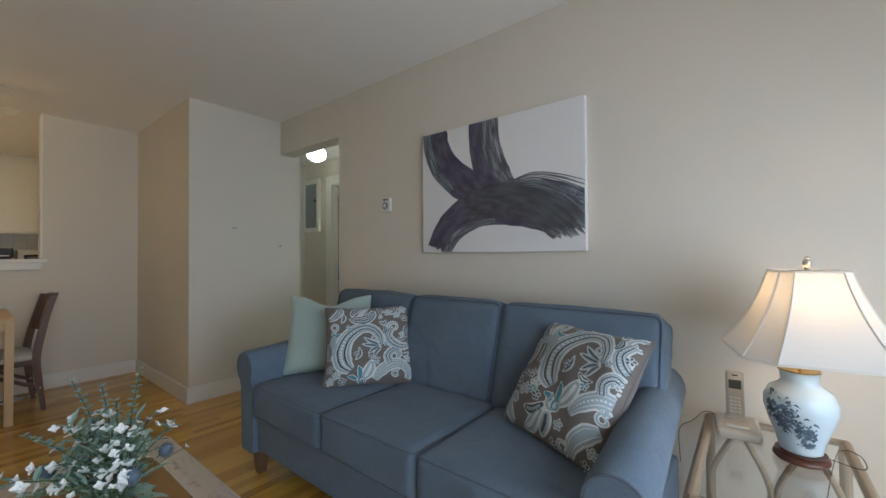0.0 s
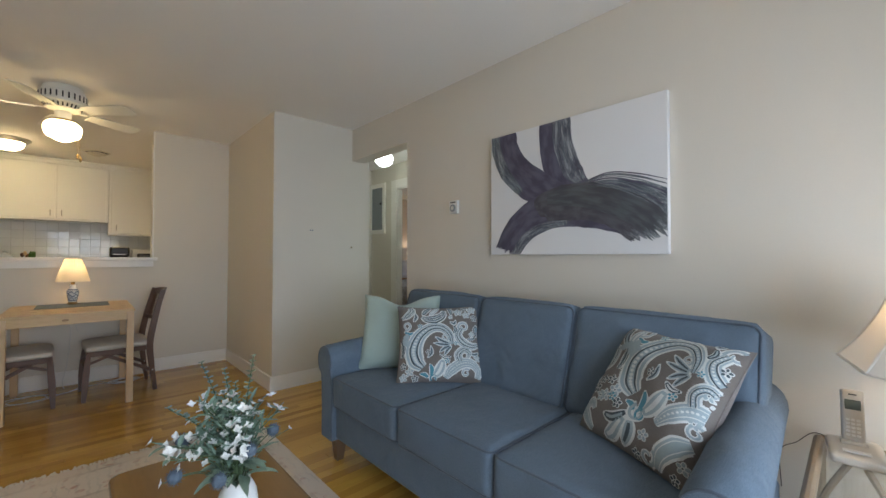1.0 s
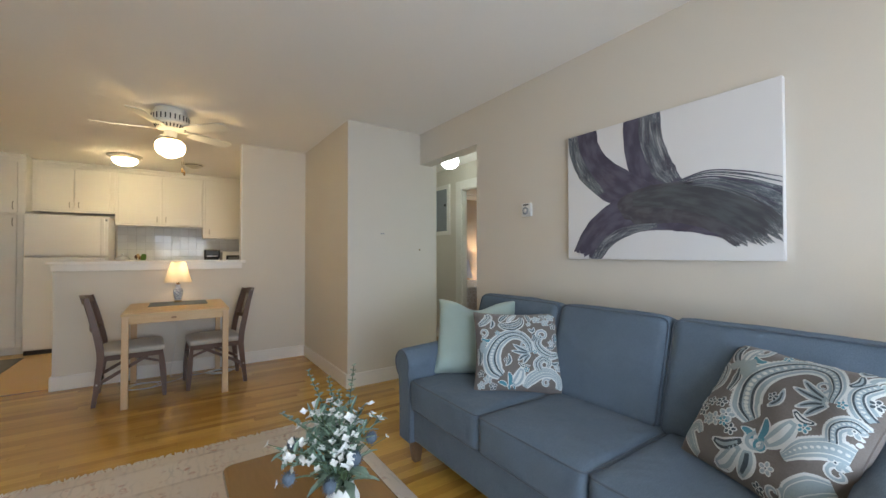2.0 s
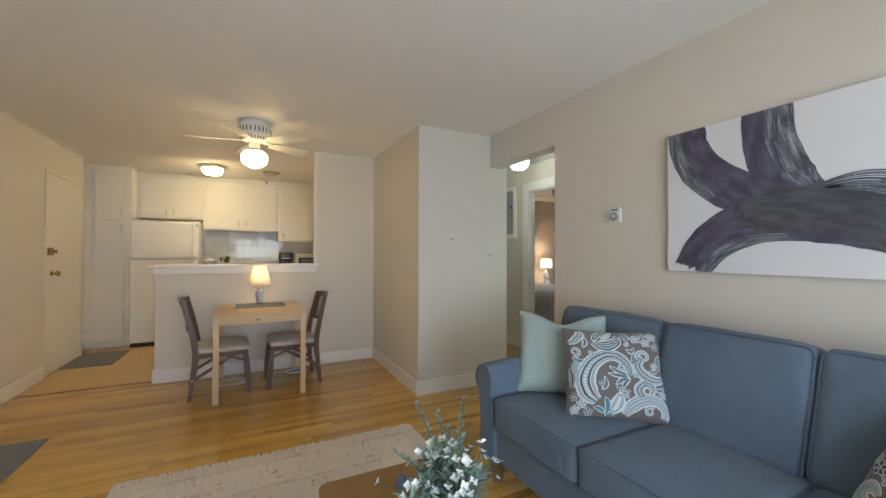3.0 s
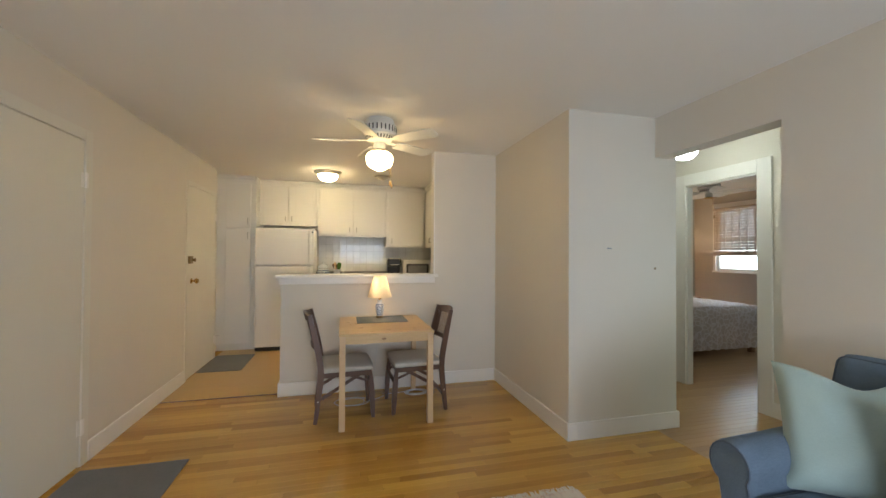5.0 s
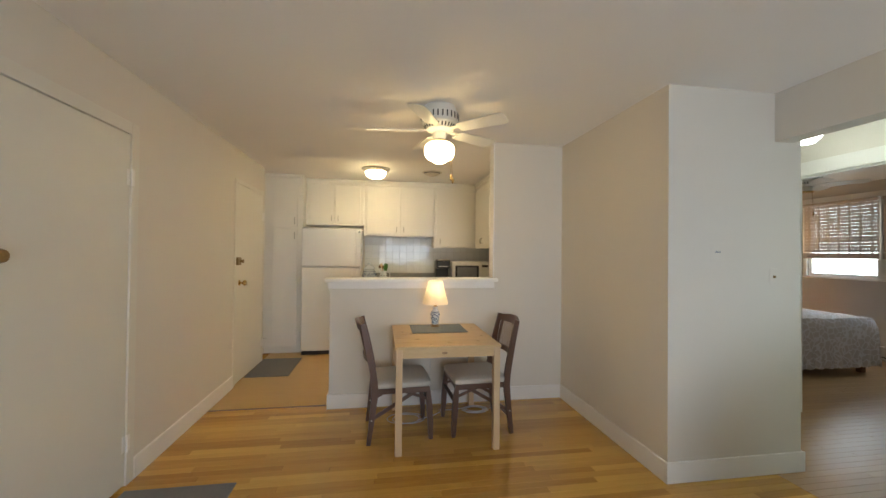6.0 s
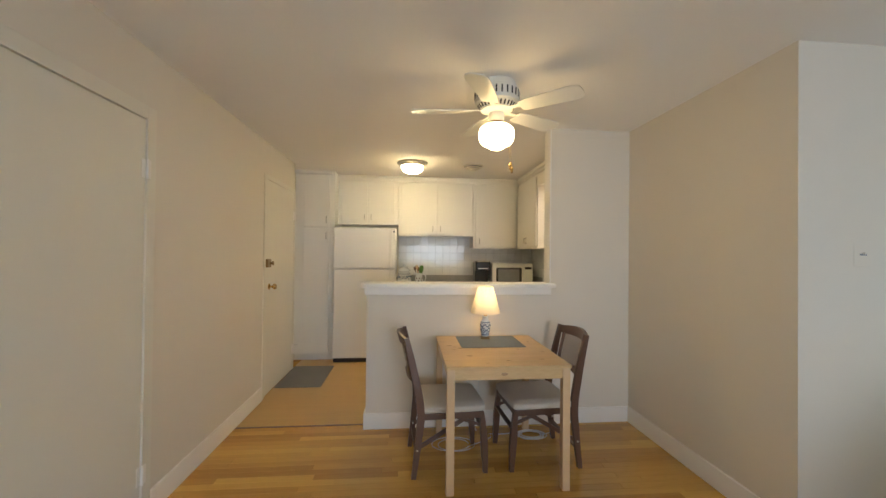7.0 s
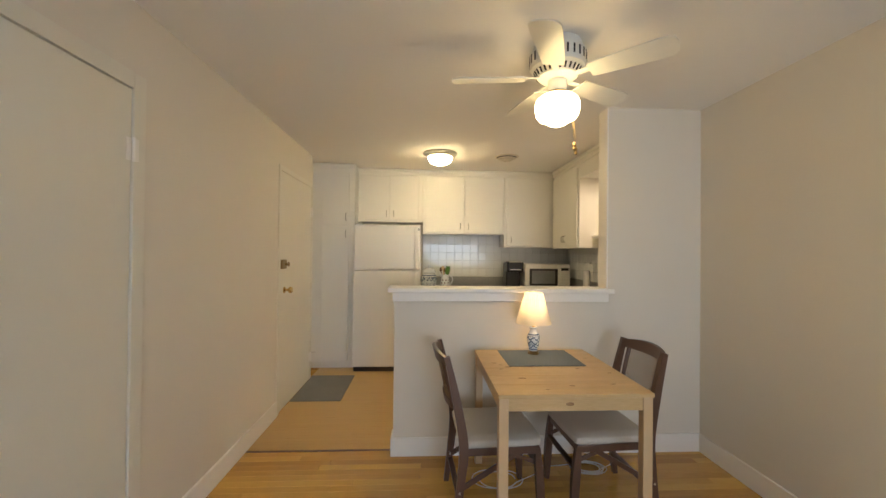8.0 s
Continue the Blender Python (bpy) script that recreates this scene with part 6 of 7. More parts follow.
ceiling_vent()
hl = thing("hall_ceiling_light", "round opal ceiling globe in the hall, lit", "ceiling light", pose(2.40, 4.12, H))
part("canopy", revolve([(0, 0), (0.075, 0), (0.078, -0.02), (0.055, -0.035), (0.050, -0.075), (0, -0.076)], 36), FANW, hl)
part("globe", revolve([(0.052, -0.072), (0.080, -0.09), (0.102, -0.125), (0.105, -0.15), (0.095, -0.188), (0.06, -0.222), (0, -0.236)], 40), HALLM, hl, "lit opal globe")
solid("smoke_detector", revolve([(0, 0), (0.05, 0), (0.052, -0.018), (0.04, -0.034), (0, -0.036)], 28), WHITEP, "small white ceiling detector in the hall", "smoke detector", m=pose(2.55, 3.55, H))


# ---- kitchen ----
def pull(parent, x, y, z, ln=0.075, across=None):
    """A slim bow handle, standing off a door that faces -y (or -x)."""
    if across is None:
        p = [(x, y, z), (x, y - 0.022, z + 0.012), (x, y - 0.025, z + ln / 2), (x, y - 0.022, z + ln - 0.012), (x, y, z + ln)]
    else:
        p = [(x, y, z), (x - 0.022, y, z + 0.012), (x - 0.025, y, z + ln / 2), (x - 0.022, y, z + ln - 0.012), (x, y, z + ln)]
    part("handle", tube(spline(p, 5), 0.005, 8), STEELN, parent, "nickel bow handle")


def wall_cabinet(x0, x1, z0, z1, yf, splits, handles, label):
    th = thing("wall_cabinet", label, "cabinet", pose(0, 0, 0), "kitchen cabinets")
    part("body", box(x0, yf, z0, x1, 7.85, z1, 0.002), CABP, th)
    part("bottom_lip", box(x0, yf - 0.012, z0 - 0.006, x1, yf + 0.02, z0 + 0.012, 0.002), CABP, th)
    for (a, b), hx in zip(splits, handles):
        d = part("door", box(a, yf - 0.020, z0 + 0.018, b, yf - 0.001, z1 - 0.02, 0.004), CABP, th)
        pull(d, hx, yf - 0.020, z0 + 0.06)
    return th


YF = 7.525
wall_cabinet(-1.765, -0.935, 1.785, 2.375, YF, ((-1.70, -1.352), (-1.342, -0.985)), (-1.39, -1.30), "white painted cabinet with two doors over the refrigerator")
wall_cabinet(-0.932, 0.113, 1.64, 2.375, YF, ((-0.895, -0.412), (-0.398, 0.085)), (-0.455, -0.35), "white painted two-door wall cabinet")
wall_cabinet(0.116, 0.7605, 1.475, 2.375, YF, ((0.145, 0.715),), (0.20,), "white painted single-door wall cabinet")
CY = 6.70
sc = thing("wall_cabinet", "white painted corner wall cabinet on the side wall", "cabinet", pose(0, 0, 0), "kitchen cabinets")
part("body", box(0.762, CY, 1.475, XC, YF - 0.024, 2.375, 0.002), CABP, sc)
dd = part("door", box(0.742, CY + 0.03, 1.495, 0.761, 7.495, 2.34, 0.004), CABP, sc)
pull(dd, 0.742, CY + 0.36, 1.535, across=1)
pull(dd, 0.742, CY + 0.42, 1.535, across=1)
part("end_shelf", box(0.90, CY - 0.26, 1.575, XC - 0.002, CY - 0.001, 1.60, 0.004), CABP, sc)
part("bottom_lip", box(0.75, CY - 0.005, 1.467, XC, YF - 0.024, 1.488, 0.002), CABP, sc)
structure("trim_kitchen_crown", join(box(-1.765, YF - 0.012, 2.375, 0.745, 7.85, H - 0.002, 0.003), box(-1.765, YF - 0.035, 2.42, 0.75, YF - 0.012, H - 0.001, 0.008), box(0.745, 5.405, 2.375, XC, 7.85, H - 0.002, 0.003), box(0.722, 5.405, 2.41, 0.745, YF - 0.04, H - 0.001, 0.008), box(0.76, 5.406, 2.225, XC - 0.001, CY - 0.002, 2.374, 0.002)), CABP, "white soffit and moulding above the cabinets", smooth=True)
pn = thing("pantry_cabinet", "tall white painted pantry cabinet beside the entrance door", "cabinet", pose(0, 0, 0), "kitchen cabinets")
part("body", box(XK + 0.002, 7.27, 0.085, -1.745, 7.85, H - 0.003, 0.002), CABP, pn)
part("kick", box(XK + 0.002, 7.32, 0, -1.745, 7.85, 0.075), CABP, pn)
part("cornice", box(XK + 0.002, 7.235, 2.40, -1.77, 7.27, H - 0.002, 0.01, 3), CABP, pn)
for z0, z1, hz in ((0.10, 1.70, 1.565), (1.722, 2.345, 1.77)):
    d = part("door", box(-2.130, 7.250, z0, -1.812, 7.269, z1, 0.004), CABP, pn)
    pull(d, -1.845, 7.25, hz, 0.09)


def refrigerator():
    th = thing("refrigerator", "white top-freezer refrigerator beside the pantry", "refrigerator", pose(0, 0, 0))
    x0, x1, yf = -1.735, -0.953, 7.15
    part("body", box(x0, yf + 0.06, 0.03, x1, 7.84, 1.715, 0.008), APPL, th)
    part("freezer_door", box(x0, yf, 1.193, x1, yf + 0.055, 1.715, 0.012, 3), APPL, th)
    part("lower_door", box(x0, yf, 0.055, x1, yf + 0.055, 1.181, 0.012, 3), APPL, th)
    # Plain black strip in place of the dark gap below the lower door.
    part("grille", box(x0 + 0.01, yf + 0.02, 0.0, x1 - 0.01, yf + 0.06, 0.052, 0.003), BLACK, th, "black strip standing in for the dark gap beneath")
    for z0, z1 in ((1.21, 1.69), (0.62, 1.17)):
        part("handle", join(box(x1 - 0.075, yf - 0.045, z0, x1 - 0.035, yf - 0.025, z1, 0.008, 3), box(x1 - 0.07, yf - 0.03, z0 + 0.01, x1 - 0.04, yf + 0.003, z0 + 0.05, 0.004), box(x1 - 0.07, yf - 0.03, z1 - 0.05, x1 - 0.04, yf + 0.003, z1 - 0.01, 0.004)), APPL, th)
    part("hinge_cap", box(x0 + 0.02, yf + 0.005, 1.715, x0 + 0.09, yf + 0.08, 1.728, 0.004), APPL, th)
    part("badge", box(x1 - 0.035, yf - 0.002, 1.655, x1 - 0.012, yf + 0.001, 1.68, 0.002), STEEL, th)


refrigerator()


def base_units():
    for x0, x1 in ((-0.94, -0.565), (0.065, 0.46)):
        th = thing("base_cabinet", "white painted base cabinet under the worktop", "cabinet", pose(0, 0, 0), "kitchen cabinets")
        part("body", box(x0, 7.26, 0.10, x1, 7.85, 0.88, 0.002), CABP, th)
        part("kick", box(x0, 7.32, 0, x1, 7.85, 0.10), CABP, th)
        d = part("door", box(x0 + 0.02, 7.241, 0.12, x1 - 0.02, 7.259, 0.70, 0.003), CABP, th)
        pull(d, x1 - 0.06, 7.241, 0.60)
        part("drawer", box(x0 + 0.02, 7.241, 0.72, x1 - 0.02, 7.259, 0.86, 0.003), CABP, th)
    th = thing("base_cabinet", "white painted base cabinet along the side wall", "cabinet", pose(0, 0, 0), "kitchen cabinets")
    part("body", box(0.47, 5.5, 0.10, XC, 7.85, 0.88, 0.002), CABP, th)
    part("kick", box(0.53, 5.5, 0, XC, 7.85, 0.10), CABP, th)
    for k in range(3):
        d = part("door", box(0.451, 5.55 + k * 0.56, 0.12, 0.469, 6.07 + k * 0.56, 0.86, 0.003), CABP, th)
        pull(d, 0.451, 6.0 + k * 0.56, 0.74, across=1)
    solid("worktop", join(box(-0.945, 7.22, 0.88, -0.565, 7.83, 0.92, 0.004), box(0.065, 7.22, 0.88, 0.44, 7.83, 0.92, 0.004), box(0.44, 5.45, 0.88, XC - 0.001, 7.83, 0.92, 0.004)), LAMIN, "speckled grey laminate worktop", "worktop")
    solid("worktop_upstand", join(box(-0.945, 7.828, 0.92, XC - 0.02, 7.848, 1.075, 0.003), box(XC - 0.022, 5.45, 0.92, XC - 0.002, 7.828, 1.075, 0.003)), LAMIN, "grey laminate upstand behind the worktop", "worktop")


base_units()


def cooker():
    th = thing("cooker", "white electric cooker with coil rings", "cooker", pose(-0.25, 7.22, 0))
    part("body", box(-0.30, 0.0, 0.04, 0.30, 0.59, 0.90, 0.006), APPL, th)
    part("hob", box(-0.305, -0.01, 0.90, 0.305, 0.595, 0.925, 0.006), APPL, th)
    part("oven_door", box(-0.28, -0.03, 0.22, 0.28, -0.001, 0.72, 0.006), APPL, th)
    part("oven_window", box(-0.18, -0.034, 0.36, 0.18, -0.029, 0.58, 0.004), BLACK, th)
    for x in (-0.15, 0.15):
        for y in (0.14, 0.42):
            coil = [(0.085 * t * math.cos(25 * t), 0.085 * t * math.sin(25 * t), 0.932) for t in [0.2 + 0.8 * k / 60 for k in range(61)]]
            part("ring", moved(tube(coil, 0.004, 6), Matrix.Translation((x, y, 0))), BLACK, th, "black coil ring")
            part("drip_bowl", moved(revolve([(0, 0.9262), (0.085, 0.9262), (0.097, 0.931), (0.095, 0.928), (0, 0.9255)], 28), Matrix.Translation((x, y, 0))), NICKEL, th)


cooker()


def coffee_maker():
    th = thing("coffee_maker", "black single-cup coffee maker on the worktop", "coffee maker", pose(0.238, 7.50, 0.921))
    part("tower", box(-0.095, 0.0, 0, 0.095, 0.20, 0.36, 0.02, 4), BLACK, th)
    part("head", box(-0.105, -0.11, 0.24, 0.105, 0.08, 0.375, 0.025, 4), BLACK, th)
    part("drip_tray", box(-0.085, -0.12, 0, 0.085, 0.01, 0.035, 0.008), BLACK, th)
    part("band", box(-0.07, -0.113, 0.268, 0.07, -0.108, 0.278, 0.001), NICKEL, th, "silver band")
    part("lid_handle", tube(spline([(-0.08, -0.09, 0.36), (-0.06, -0.13, 0.37), (0.06, -0.13, 0.37), (0.08, -0.09, 0.36)], 6), 0.008, 8), NICKEL, th)


coffee_maker()


MESHG = M("perforated_window", (0.20, 0.205, 0.21), 0.22, vary=0.1, size=0.05, bump=0.02)


def microwave():
    th = thing("microwave", "white microwave oven with a dark window on the worktop", "microwave", pose(0.665, 7.46, 0.921))
    part("body", box(-0.29, 0.0, 0.012, 0.29, 0.35, 0.345, 0.008), APPL, th)
    dr = part("door", box(-0.288, -0.018, 0.02, 0.155, 0.0, 0.337, 0.006), APPL, th)
    part("window", box(-0.235, -0.021, 0.07, 0.125, -0.017, 0.285, 0.012, 3), BLACK, dr, "dark oven window")
    part("mesh_pane", box(-0.205, -0.0225, 0.095, 0.095, -0.0205, 0.262, 0.001, 1), MESHG, dr, "grey perforated window")
    pa = part("control_panel", box(0.158, -0.018, 0.02, 0.288, 0.0, 0.337, 0.004), APPL, th)
    part("display", box(0.175, -0.020, 0.262, 0.27, -0.0175, 0.295, 0.002), BLACK, pa)
    for i in range(3):
        for k in range(4):
            part("key", box(0.178 + i * 0.032, -0.020, 0.10 + k * 0.034, 0.203 + i * 0.032, -0.0175, 0.124 + k * 0.034, 0.001, 1), WHITEP, pa)
    part("door_button", box(0.18, -0.022, 0.035, 0.265, -0.0175, 0.075, 0.004), APPL, pa)
    for x in (-0.25, 0.25):
        part("foot", box(x - 0.02, 0.04, 0, x + 0.02, 0.3, 0.012), BLACK, th)


microwave()


def ginger_jar(m):
    th = thing("porcelain_jar", "blue and white lidded porcelain jar beside the refrigerator", "jar", m)
    prof = [(0, 0), (0.07, 0.0), (0.085, 0.02), (0.104, 0.10), (0.100, 0.16), (0.078, 0.205), (0.062, 0.215), (0, 0.216)]
    part("body", revolve(prof, 40), CERW, th)
    bands = bmesh.new()
    for z, w, r0 in ((0.03, 0.005, 0.0905), (0.185, 0.005, 0.0895)):
        for q in (revolve([(r0 - 0.002, z - w), (r0 + 0.004, z), (r0 - 0.002, z + w)], 40),):
            me = bpy.data.meshes.new("t")
            q.to_mesh(me)
            q.free()
            bands.from_mesh(me)
    r = random.Random(3)
    for k in range(190):
        a, z = r.uniform(0, 6.283), r.uniform(0.05, 0.165)
        rr = 0.086 + 0.0185 * math.sin(min(1, max(0, (z - 0.02) / 0.14)) * 1.57) + 0.0015
        bmesh.ops.create_circle(bands, cap_ends=True, segments=7, radius=r.uniform(0.004, 0.011), matrix=Matrix.Translation((rr * math.cos(a), rr * math.sin(a), z)) @ Vector((math.cos(a), math.sin(a), 0.1)).to_track_quat("Z", "Y").to_matrix().to_4x4())
    part("painted_pattern", bands, COBALT, th, "cobalt blue flower pattern")
    part("lid", moved(revolve([(0.070, 0), (0.088, 0.004), (0.080, 0.03), (0.05, 0.055), (0.02, 0.066), (0.011, 0.075), (0.017, 0.09), (0.010, 0.104), (0, 0.106)], 36), Matrix.Translation((0, 0, 0.216))), CERW, th, "domed lid with a knob")


ginger_jar(pose(-0.845, 7.55, 0.921))


def utensil_pitcher():
    th = thing("utensil_pitcher", "white floral pitcher holding kitchen utensils and a green leaf", "pitcher", pose(-0.64, 7.52, 0.921))
    part("body", revolve([(0, 0), (0.05, 0), (0.058, 0.02), (0.066, 0.07), (0.056, 0.13), (0.046, 0.165), (0.052, 0.20), (0.047, 0.20), (0.04, 0.165), (0, 0.15)], 32), CERW, th)
    part("handle", tube(spline([(0.048, 0, 0.18), (0.085, 0, 0.17), (0.095, 0, 0.12), (0.06, 0, 0.06)], 6), 0.007, 8), CERW, th)
    part("spout", moved(revolve([(0.018, 0), (0.022, 0.03), (0.017, 0.031), (0.014, 0)], 14), Matrix.Translation((-0.045, 0, 0.175)) @ Matrix.Rotation(radians(-25), 4, "Y")), CERW, th)
    fl = bmesh.new()
    for k in range(10):
        a = -1.57 + (k - 4.5) * 0.22
        z = 0.06 + 0.035 * ((k * 7) % 3)
        bmesh.ops.create_circle(fl, cap_ends=True, segments=8, radius=0.009, matrix=Matrix.Translation((0.0665 * math.cos(a), 0.0665 * math.sin(a), z)) @ Vector((math.cos(a), math.sin(a), 0)).to_track_quat("Z", "Y").to_matrix().to_4x4())
    part("painted_flowers", fl, REDWOOD, th, "dark red painted flowers")
    for x, y, h, mat_ in ((-0.03, 0.0, 0.31, PINEV), (-0.055, 0.01, 0.29, WALNUT), (-0.01, 0.02, 0.28, BEDW)):
        u = part("spoon", tube([(x * 0.3, y, 0.12), (x, y, h - 0.05)], 0.005, 8), mat_, th, "wooden spoon")
        part("spoon_bowl", moved(revolve([(0, -0.03), (0.016, -0.012), (0.018, 0.008), (0.01, 0.026), (0, 0.03)], 14, 0.4), Matrix.Translation((x, y, h - 0.03))), mat_, u)
    lf = bmesh.new()
    for k in range(7):
        leaf(lf, Vector((0.02, 0, 0.17)), Vector((0.15 * math.sin(k * 2.1) + 0.12, 0.2 * math.cos(k * 1.7), 1)), 0.15, 0.022, 0.05, Vector((0.2, 1, 0.1)))
    part("leaves", lf, M("fresh_leaf", (0.08, 0.20, 0.03), 0.45, vary=0.2, size=0.03), th, "fresh green leaves")


utensil_pitcher()
solid("paper_towel_roll", revolve([(0.014, 0), (0.036, 0.002), (0.037, 0.285), (0.014, 0.287)], 28), WHITEP, "white upright paper roll on the worktop", "paper roll", m=pose(0.955, 6.95, 0.921))
plate("wall_outlet", pose(XC, 6.78, 1.20, 0, 0, -90), 0.07, 0.115, "white outlet above the worktop", "outlet", lambda th: part("socket", box(-0.012, -0.008, -0.03, 0.012, -0.0055, 0.03), WHITEP, th))


# Unseen fixture, made up to carry the assumed lamp under the soffit.
sk = thing("assumed_soffit_light", "slim white strip light assumed under the kitchen soffit, out of view, lit", "light", pose(0.90, 6.05, 2.2245))
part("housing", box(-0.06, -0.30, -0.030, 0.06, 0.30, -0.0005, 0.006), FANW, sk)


# ---- bedroom ----
def bed():
    th = thing("bed", "made bed with a pale patterned bedspread and lilac pillows", "bed", pose(4.42, 6.36, 0.085))
    part("bed_frame", join(box(-0.74, -0.84, 0.10, 0.74, 0.88, 0.22, 0.01), *[box(x - 0.03, y - 0.03, -0.085, x + 0.03, y + 0.03, 0.10) for x in (-0.68, 0.68) for y in (-0.78, 0.82)]), BEDW, th)
    part("headboard", box(-0.76, 0.885, -0.085, 0.76, 0.925, 0.98, 0.012), BEDW, th)
    part("mattress", moved(cushion(1.46, 1.76, 0.34, 0.06, 0.01, 10), pose(0, 0.01, 0.22)), PILLOWB, th)
    bm = bmesh.new()
    n = 60
    rows_ = []
    for i in range(n + 1):
        row = []
        for j in range(n + 1):
            u, v = -1 + 2 * i / n, -1 + 2 * j / n
            x, y = u * 1.32, -0.86 + (v + 1) / 2 * 2.20 - 0.58
            z = 0.585 + 0.012 * noise.noise(Vector((u * 4, v * 4, 0)))
            ex, ey = max(0.0, abs(x) - 0.74), max(0.0, -0.86 - y)
            px, py = math.copysign(min(abs(x), 0.74), x), max(y, -0.86)
            drop = min(0.57, math.hypot(ex, ey) if ex and ey else ex + ey)
            wave = 0.022 * math.sin((y if ex else x) * 24) * (drop / 0.5)
            if ex:
                px += math.copysign(0.03 * min(1, ex / 0.08) + abs(wave), x)
            if ey:
                py -= 0.03 * min(1, ey / 0.08) + abs(wave)
            row.append(bm.verts.new((px, py, z - drop + 0.004 * math.sin(i * 1.7 + j))))
        rows_.append(row)
    for a, b in zip(rows_, rows_[1:]):
        for k in range(n):
            bm.faces.new((a[k], a[k + 1], b[k + 1], b[k]))
    bmesh.ops.recalc_face_normals(bm, faces=bm.faces[:])
    part("bedspread", bm, SPREAD, th, "pale damask bedspread")


bed()
for x in (4.05, 4.78):
    th = thing("bed_pillow", "lilac-grey pillow propped on the bed", "pillow", pillow_pose((x, 7.03, 0.695), (1, 0, 0), (0, 0.20, 0.55)), group="bed pillows")
    part("pillow_cover", Pad(0.66, 0.42, 0.16, 0.0, x).mesh(18), PILLOWB, th)


def nightstand():
    th = thing("nightstand", "dark wooden nightstand beside the bed", "nightstand", pose(5.42, 7.06, 0))
    part("top", box(-0.22, -0.20, 0.60, 0.22, 0.20, 0.63, 0.004), BEDW, th)
    part("body", box(-0.20, -0.18, 0.36, 0.20, 0.18, 0.60, 0.004), BEDW, th)
    d = part("drawer", box(-0.18, -0.198, 0.39, 0.18, -0.18, 0.57, 0.004), BEDW, th)
    part("knob", moved(revolve([(0, 0), (0.012, 0.0), (0.016, 0.014), (0, 0.022)], 14), Matrix.Translation((0, -0.198, 0.48)) @ Matrix.Rotation(radians(90), 4, "X")), BRASS, d)
    for x in (-0.18, 0.18):
        for y in (-0.16, 0.16):
            part("leg", box(x - 0.02, y - 0.02, 0, x + 0.02, y + 0.02, 0.36, 0.003), BEDW, th)


nightstand()


def bedside_lamp():
    th = thing("bedside_lamp", "white bedside lamp with a glowing drum shade on the nightstand", "lamp", pose(5.38, 7.03, 0.631))
    part("base", revolve([(0, 0), (0.075, 0), (0.08, 0.03), (0.055, 0.07), (0.035, 0.10), (0.06, 0.15), (0.062, 0.19), (0.03, 0.26), (0.014, 0.30), (0, 0.31)], 32), CERW, th)
    part("stem", tube([(0, 0, 0.3), (0, 0, 0.5)], 0.005, 8), BRASS, th)
    part("shade", revolve([(0.122, 0.36), (0.112, 0.545)], 40), SHADE1, th, "cream drum shade, lit")


bedside_lamp()


def woven_shade(m, w, drop, label):
    th = thing("window_shade", label, "blind", m, "woven window shades")
    part("headrail", box(0, -0.035, -0.05, w, 0.0, 0.0, 0.003), SLAT, th)
    slat = None
    z = -0.075
    while z > -drop:
        if slat is None:
            slat = part("slat", box(0.002, -0.0045, -0.0226, w - 0.002, 0.0, 0.0226, 0.001, 1), SLAT, th)
            slat.location = (0, -0.014, z)
        else:
            o = new("slat", slat.data)
            o.parent, o.location = th, (0, -0.014, z)
        z -= 0.047
    for i in range(7):
        x = w * (0.08 + 0.14 * i)
        part("tape", box(x - 0.015, -0.0225, -drop, x + 0.015, -0.0195, -0.05), SLAT, th, "woven vertical tape")
    part("bottom_fold", box(0.002, -0.04, -drop - 0.085, w - 0.002, -0.004, -drop, 0.008), SLAT, th)


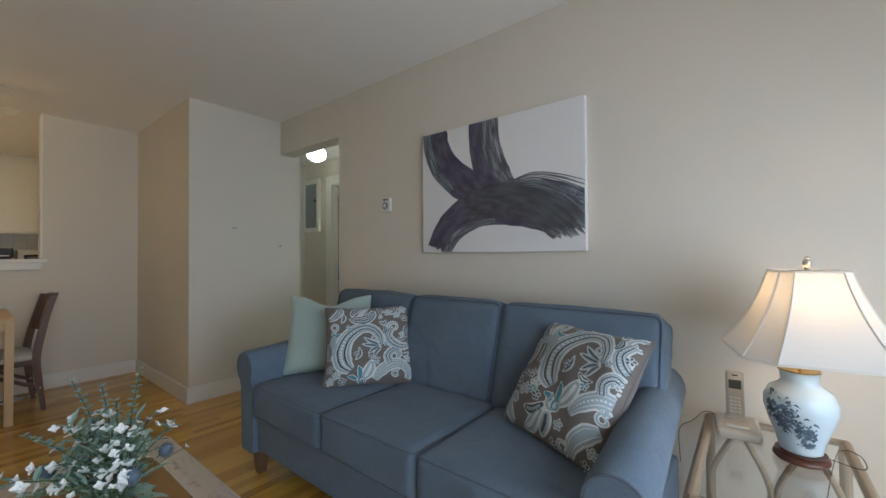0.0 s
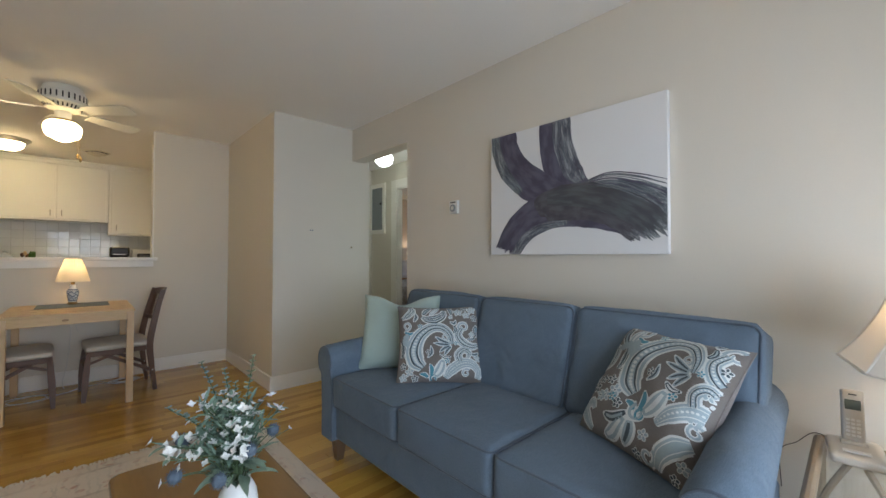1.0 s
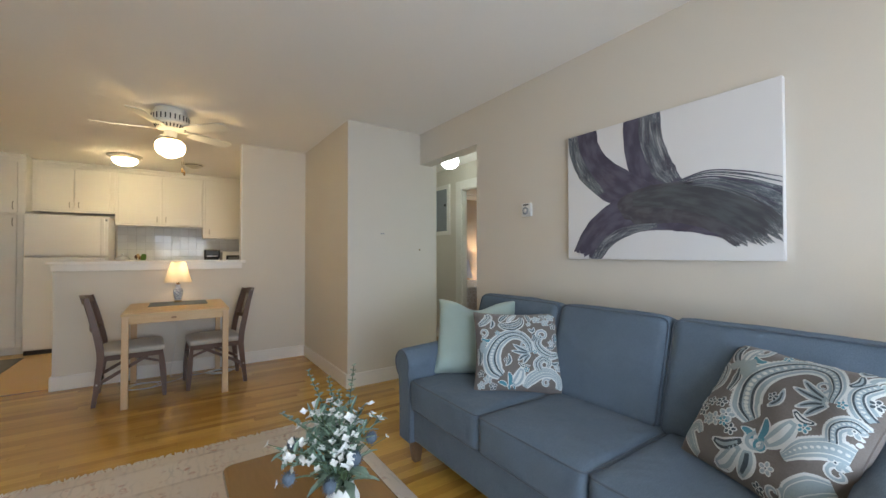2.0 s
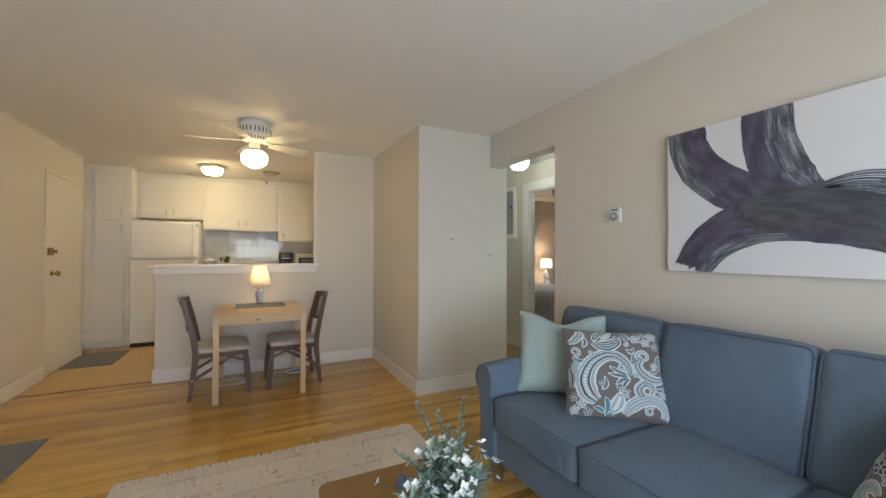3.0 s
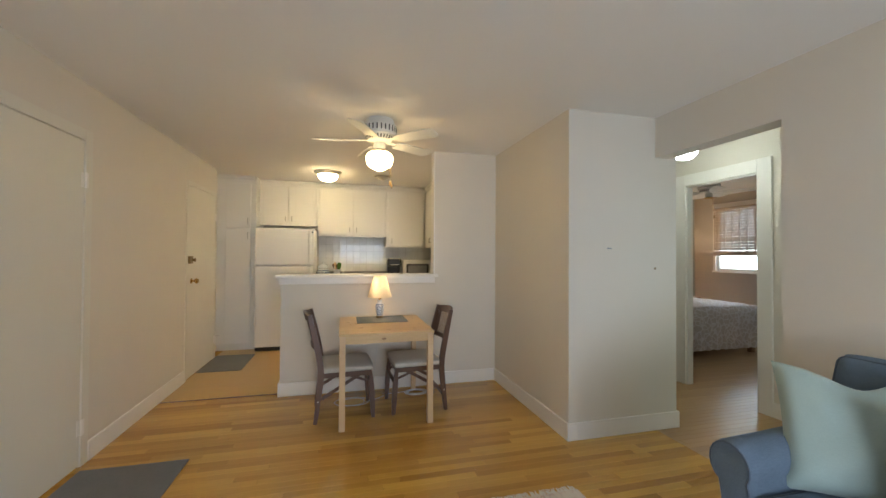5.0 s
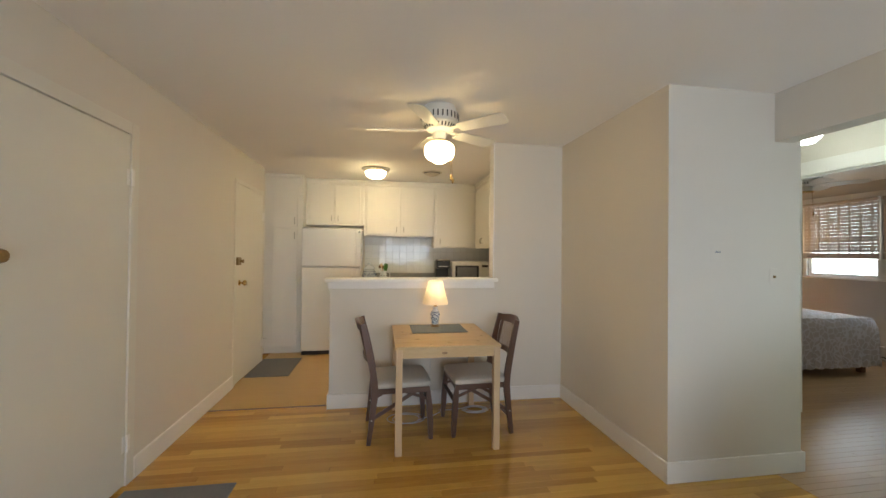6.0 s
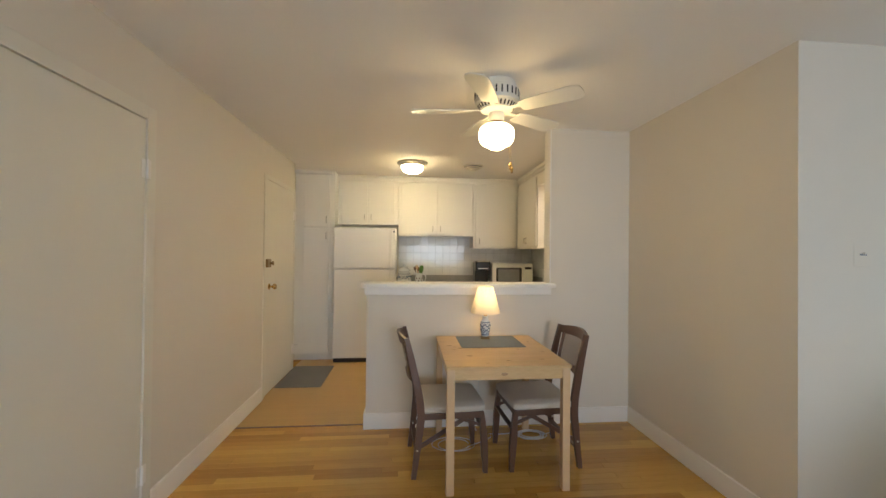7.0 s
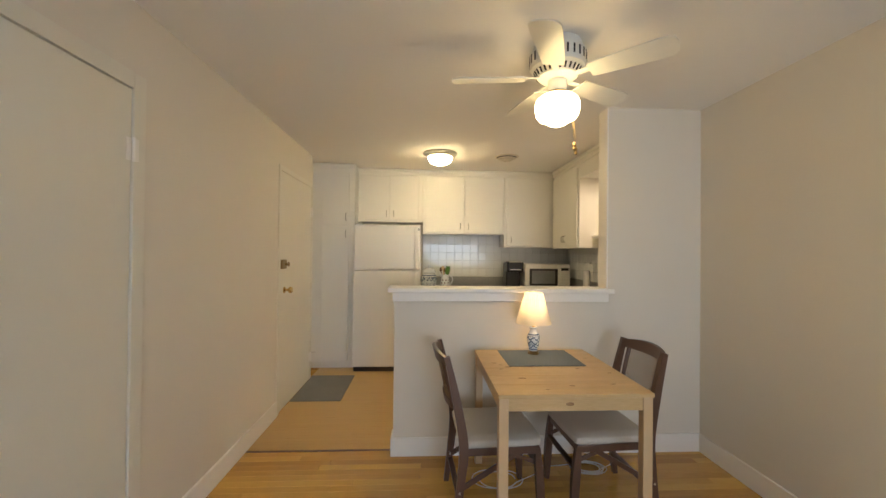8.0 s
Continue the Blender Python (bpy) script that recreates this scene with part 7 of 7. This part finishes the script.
for a, b in BW[:2]:
    woven_shade(pose(5.975, b + 0.02, BW[3] + 0.02, 0, 0, -90), b - a + 0.04, 0.765, "brown woven wood shade lowered over a bedroom window")
bh = thing("baseboard_heater", "cream baseboard heater under the bedroom windows", "heater", pose(5.995, 5.6, 0, 0, 0, -90))
part("cabinet", join(box(-0.95, -0.06, 0.03, 0.95, 0.0, 0.045, 0.002), box(-0.95, -0.065, 0.07, 0.95, -0.055, 0.165, 0.003), box(-0.95, -0.05, 0.18, 0.95, 0.0, 0.20, 0.003), box(-0.95, -0.008, 0.03, 0.95, 0.0, 0.19)), HEATER, bh)
part("fins", box(-0.94, -0.045, 0.05, 0.94, -0.012, 0.15), DARKG, bh, "dark fins")
ceiling_fan(pose(4.55, 5.75, H), "white bedroom ceiling fan, unlit and at rest", False, 20)


# ---- tiles of the kitchen wall ----
bpy.context.view_layer.update()
tile_back = structure("tile_bed", join(box(-0.93, 7.842, 1.076, 0.115, 7.849, 1.64), box(0.115, 7.842, 1.076, XC - 0.012, 7.849, 1.475), box(XC - 0.011, 5.45, 1.076, XC - 0.004, 7.842, 1.475)), GROUT, "white glazed tile backsplash")
P = 0.108
tile = None
zz = 1.078
while zz < 1.63:
    xx = -0.93
    while xx < XC - 0.05:
        if zz < 1.42 or xx < 0.06:
            if tile is None:
                tile = part("tile", box(0.0014, -0.006, 0.0014, P - 0.0014, 0, P - 0.0014, 0.0025, 2), TILE, tile_back, smooth=False)
                o = tile
            else:
                o = new("tile", tile.data)
                o.parent = tile_back
            o.location = (xx, 7.842, zz)
            o.rotation_euler = (radians(rng.uniform(-0.5, 0.5)), 0, radians(rng.uniform(-0.5, 0.5)))
        xx += P
    zz += P
yy = 5.5
while yy < 7.72:
    for k in range(3):
        o = new("tile", tile.data)
        o.parent = tile_back
        o.location = (XC - 0.011, yy + P, 1.078 + P * k)
        o.rotation_euler = (0, 0, radians(-90 + rng.uniform(-0.4, 0.4)))
    yy += P

# ---- oak strips nearest the walk ----
for s in near:
    me = strips_mesh([(0, 0, s[2] - s[0], s[3] - s[1])])
    me.materials.append(OAK)
    o = new("floor_strip", me)
    o.parent, o.location = floor, (s[0], s[1], 0)
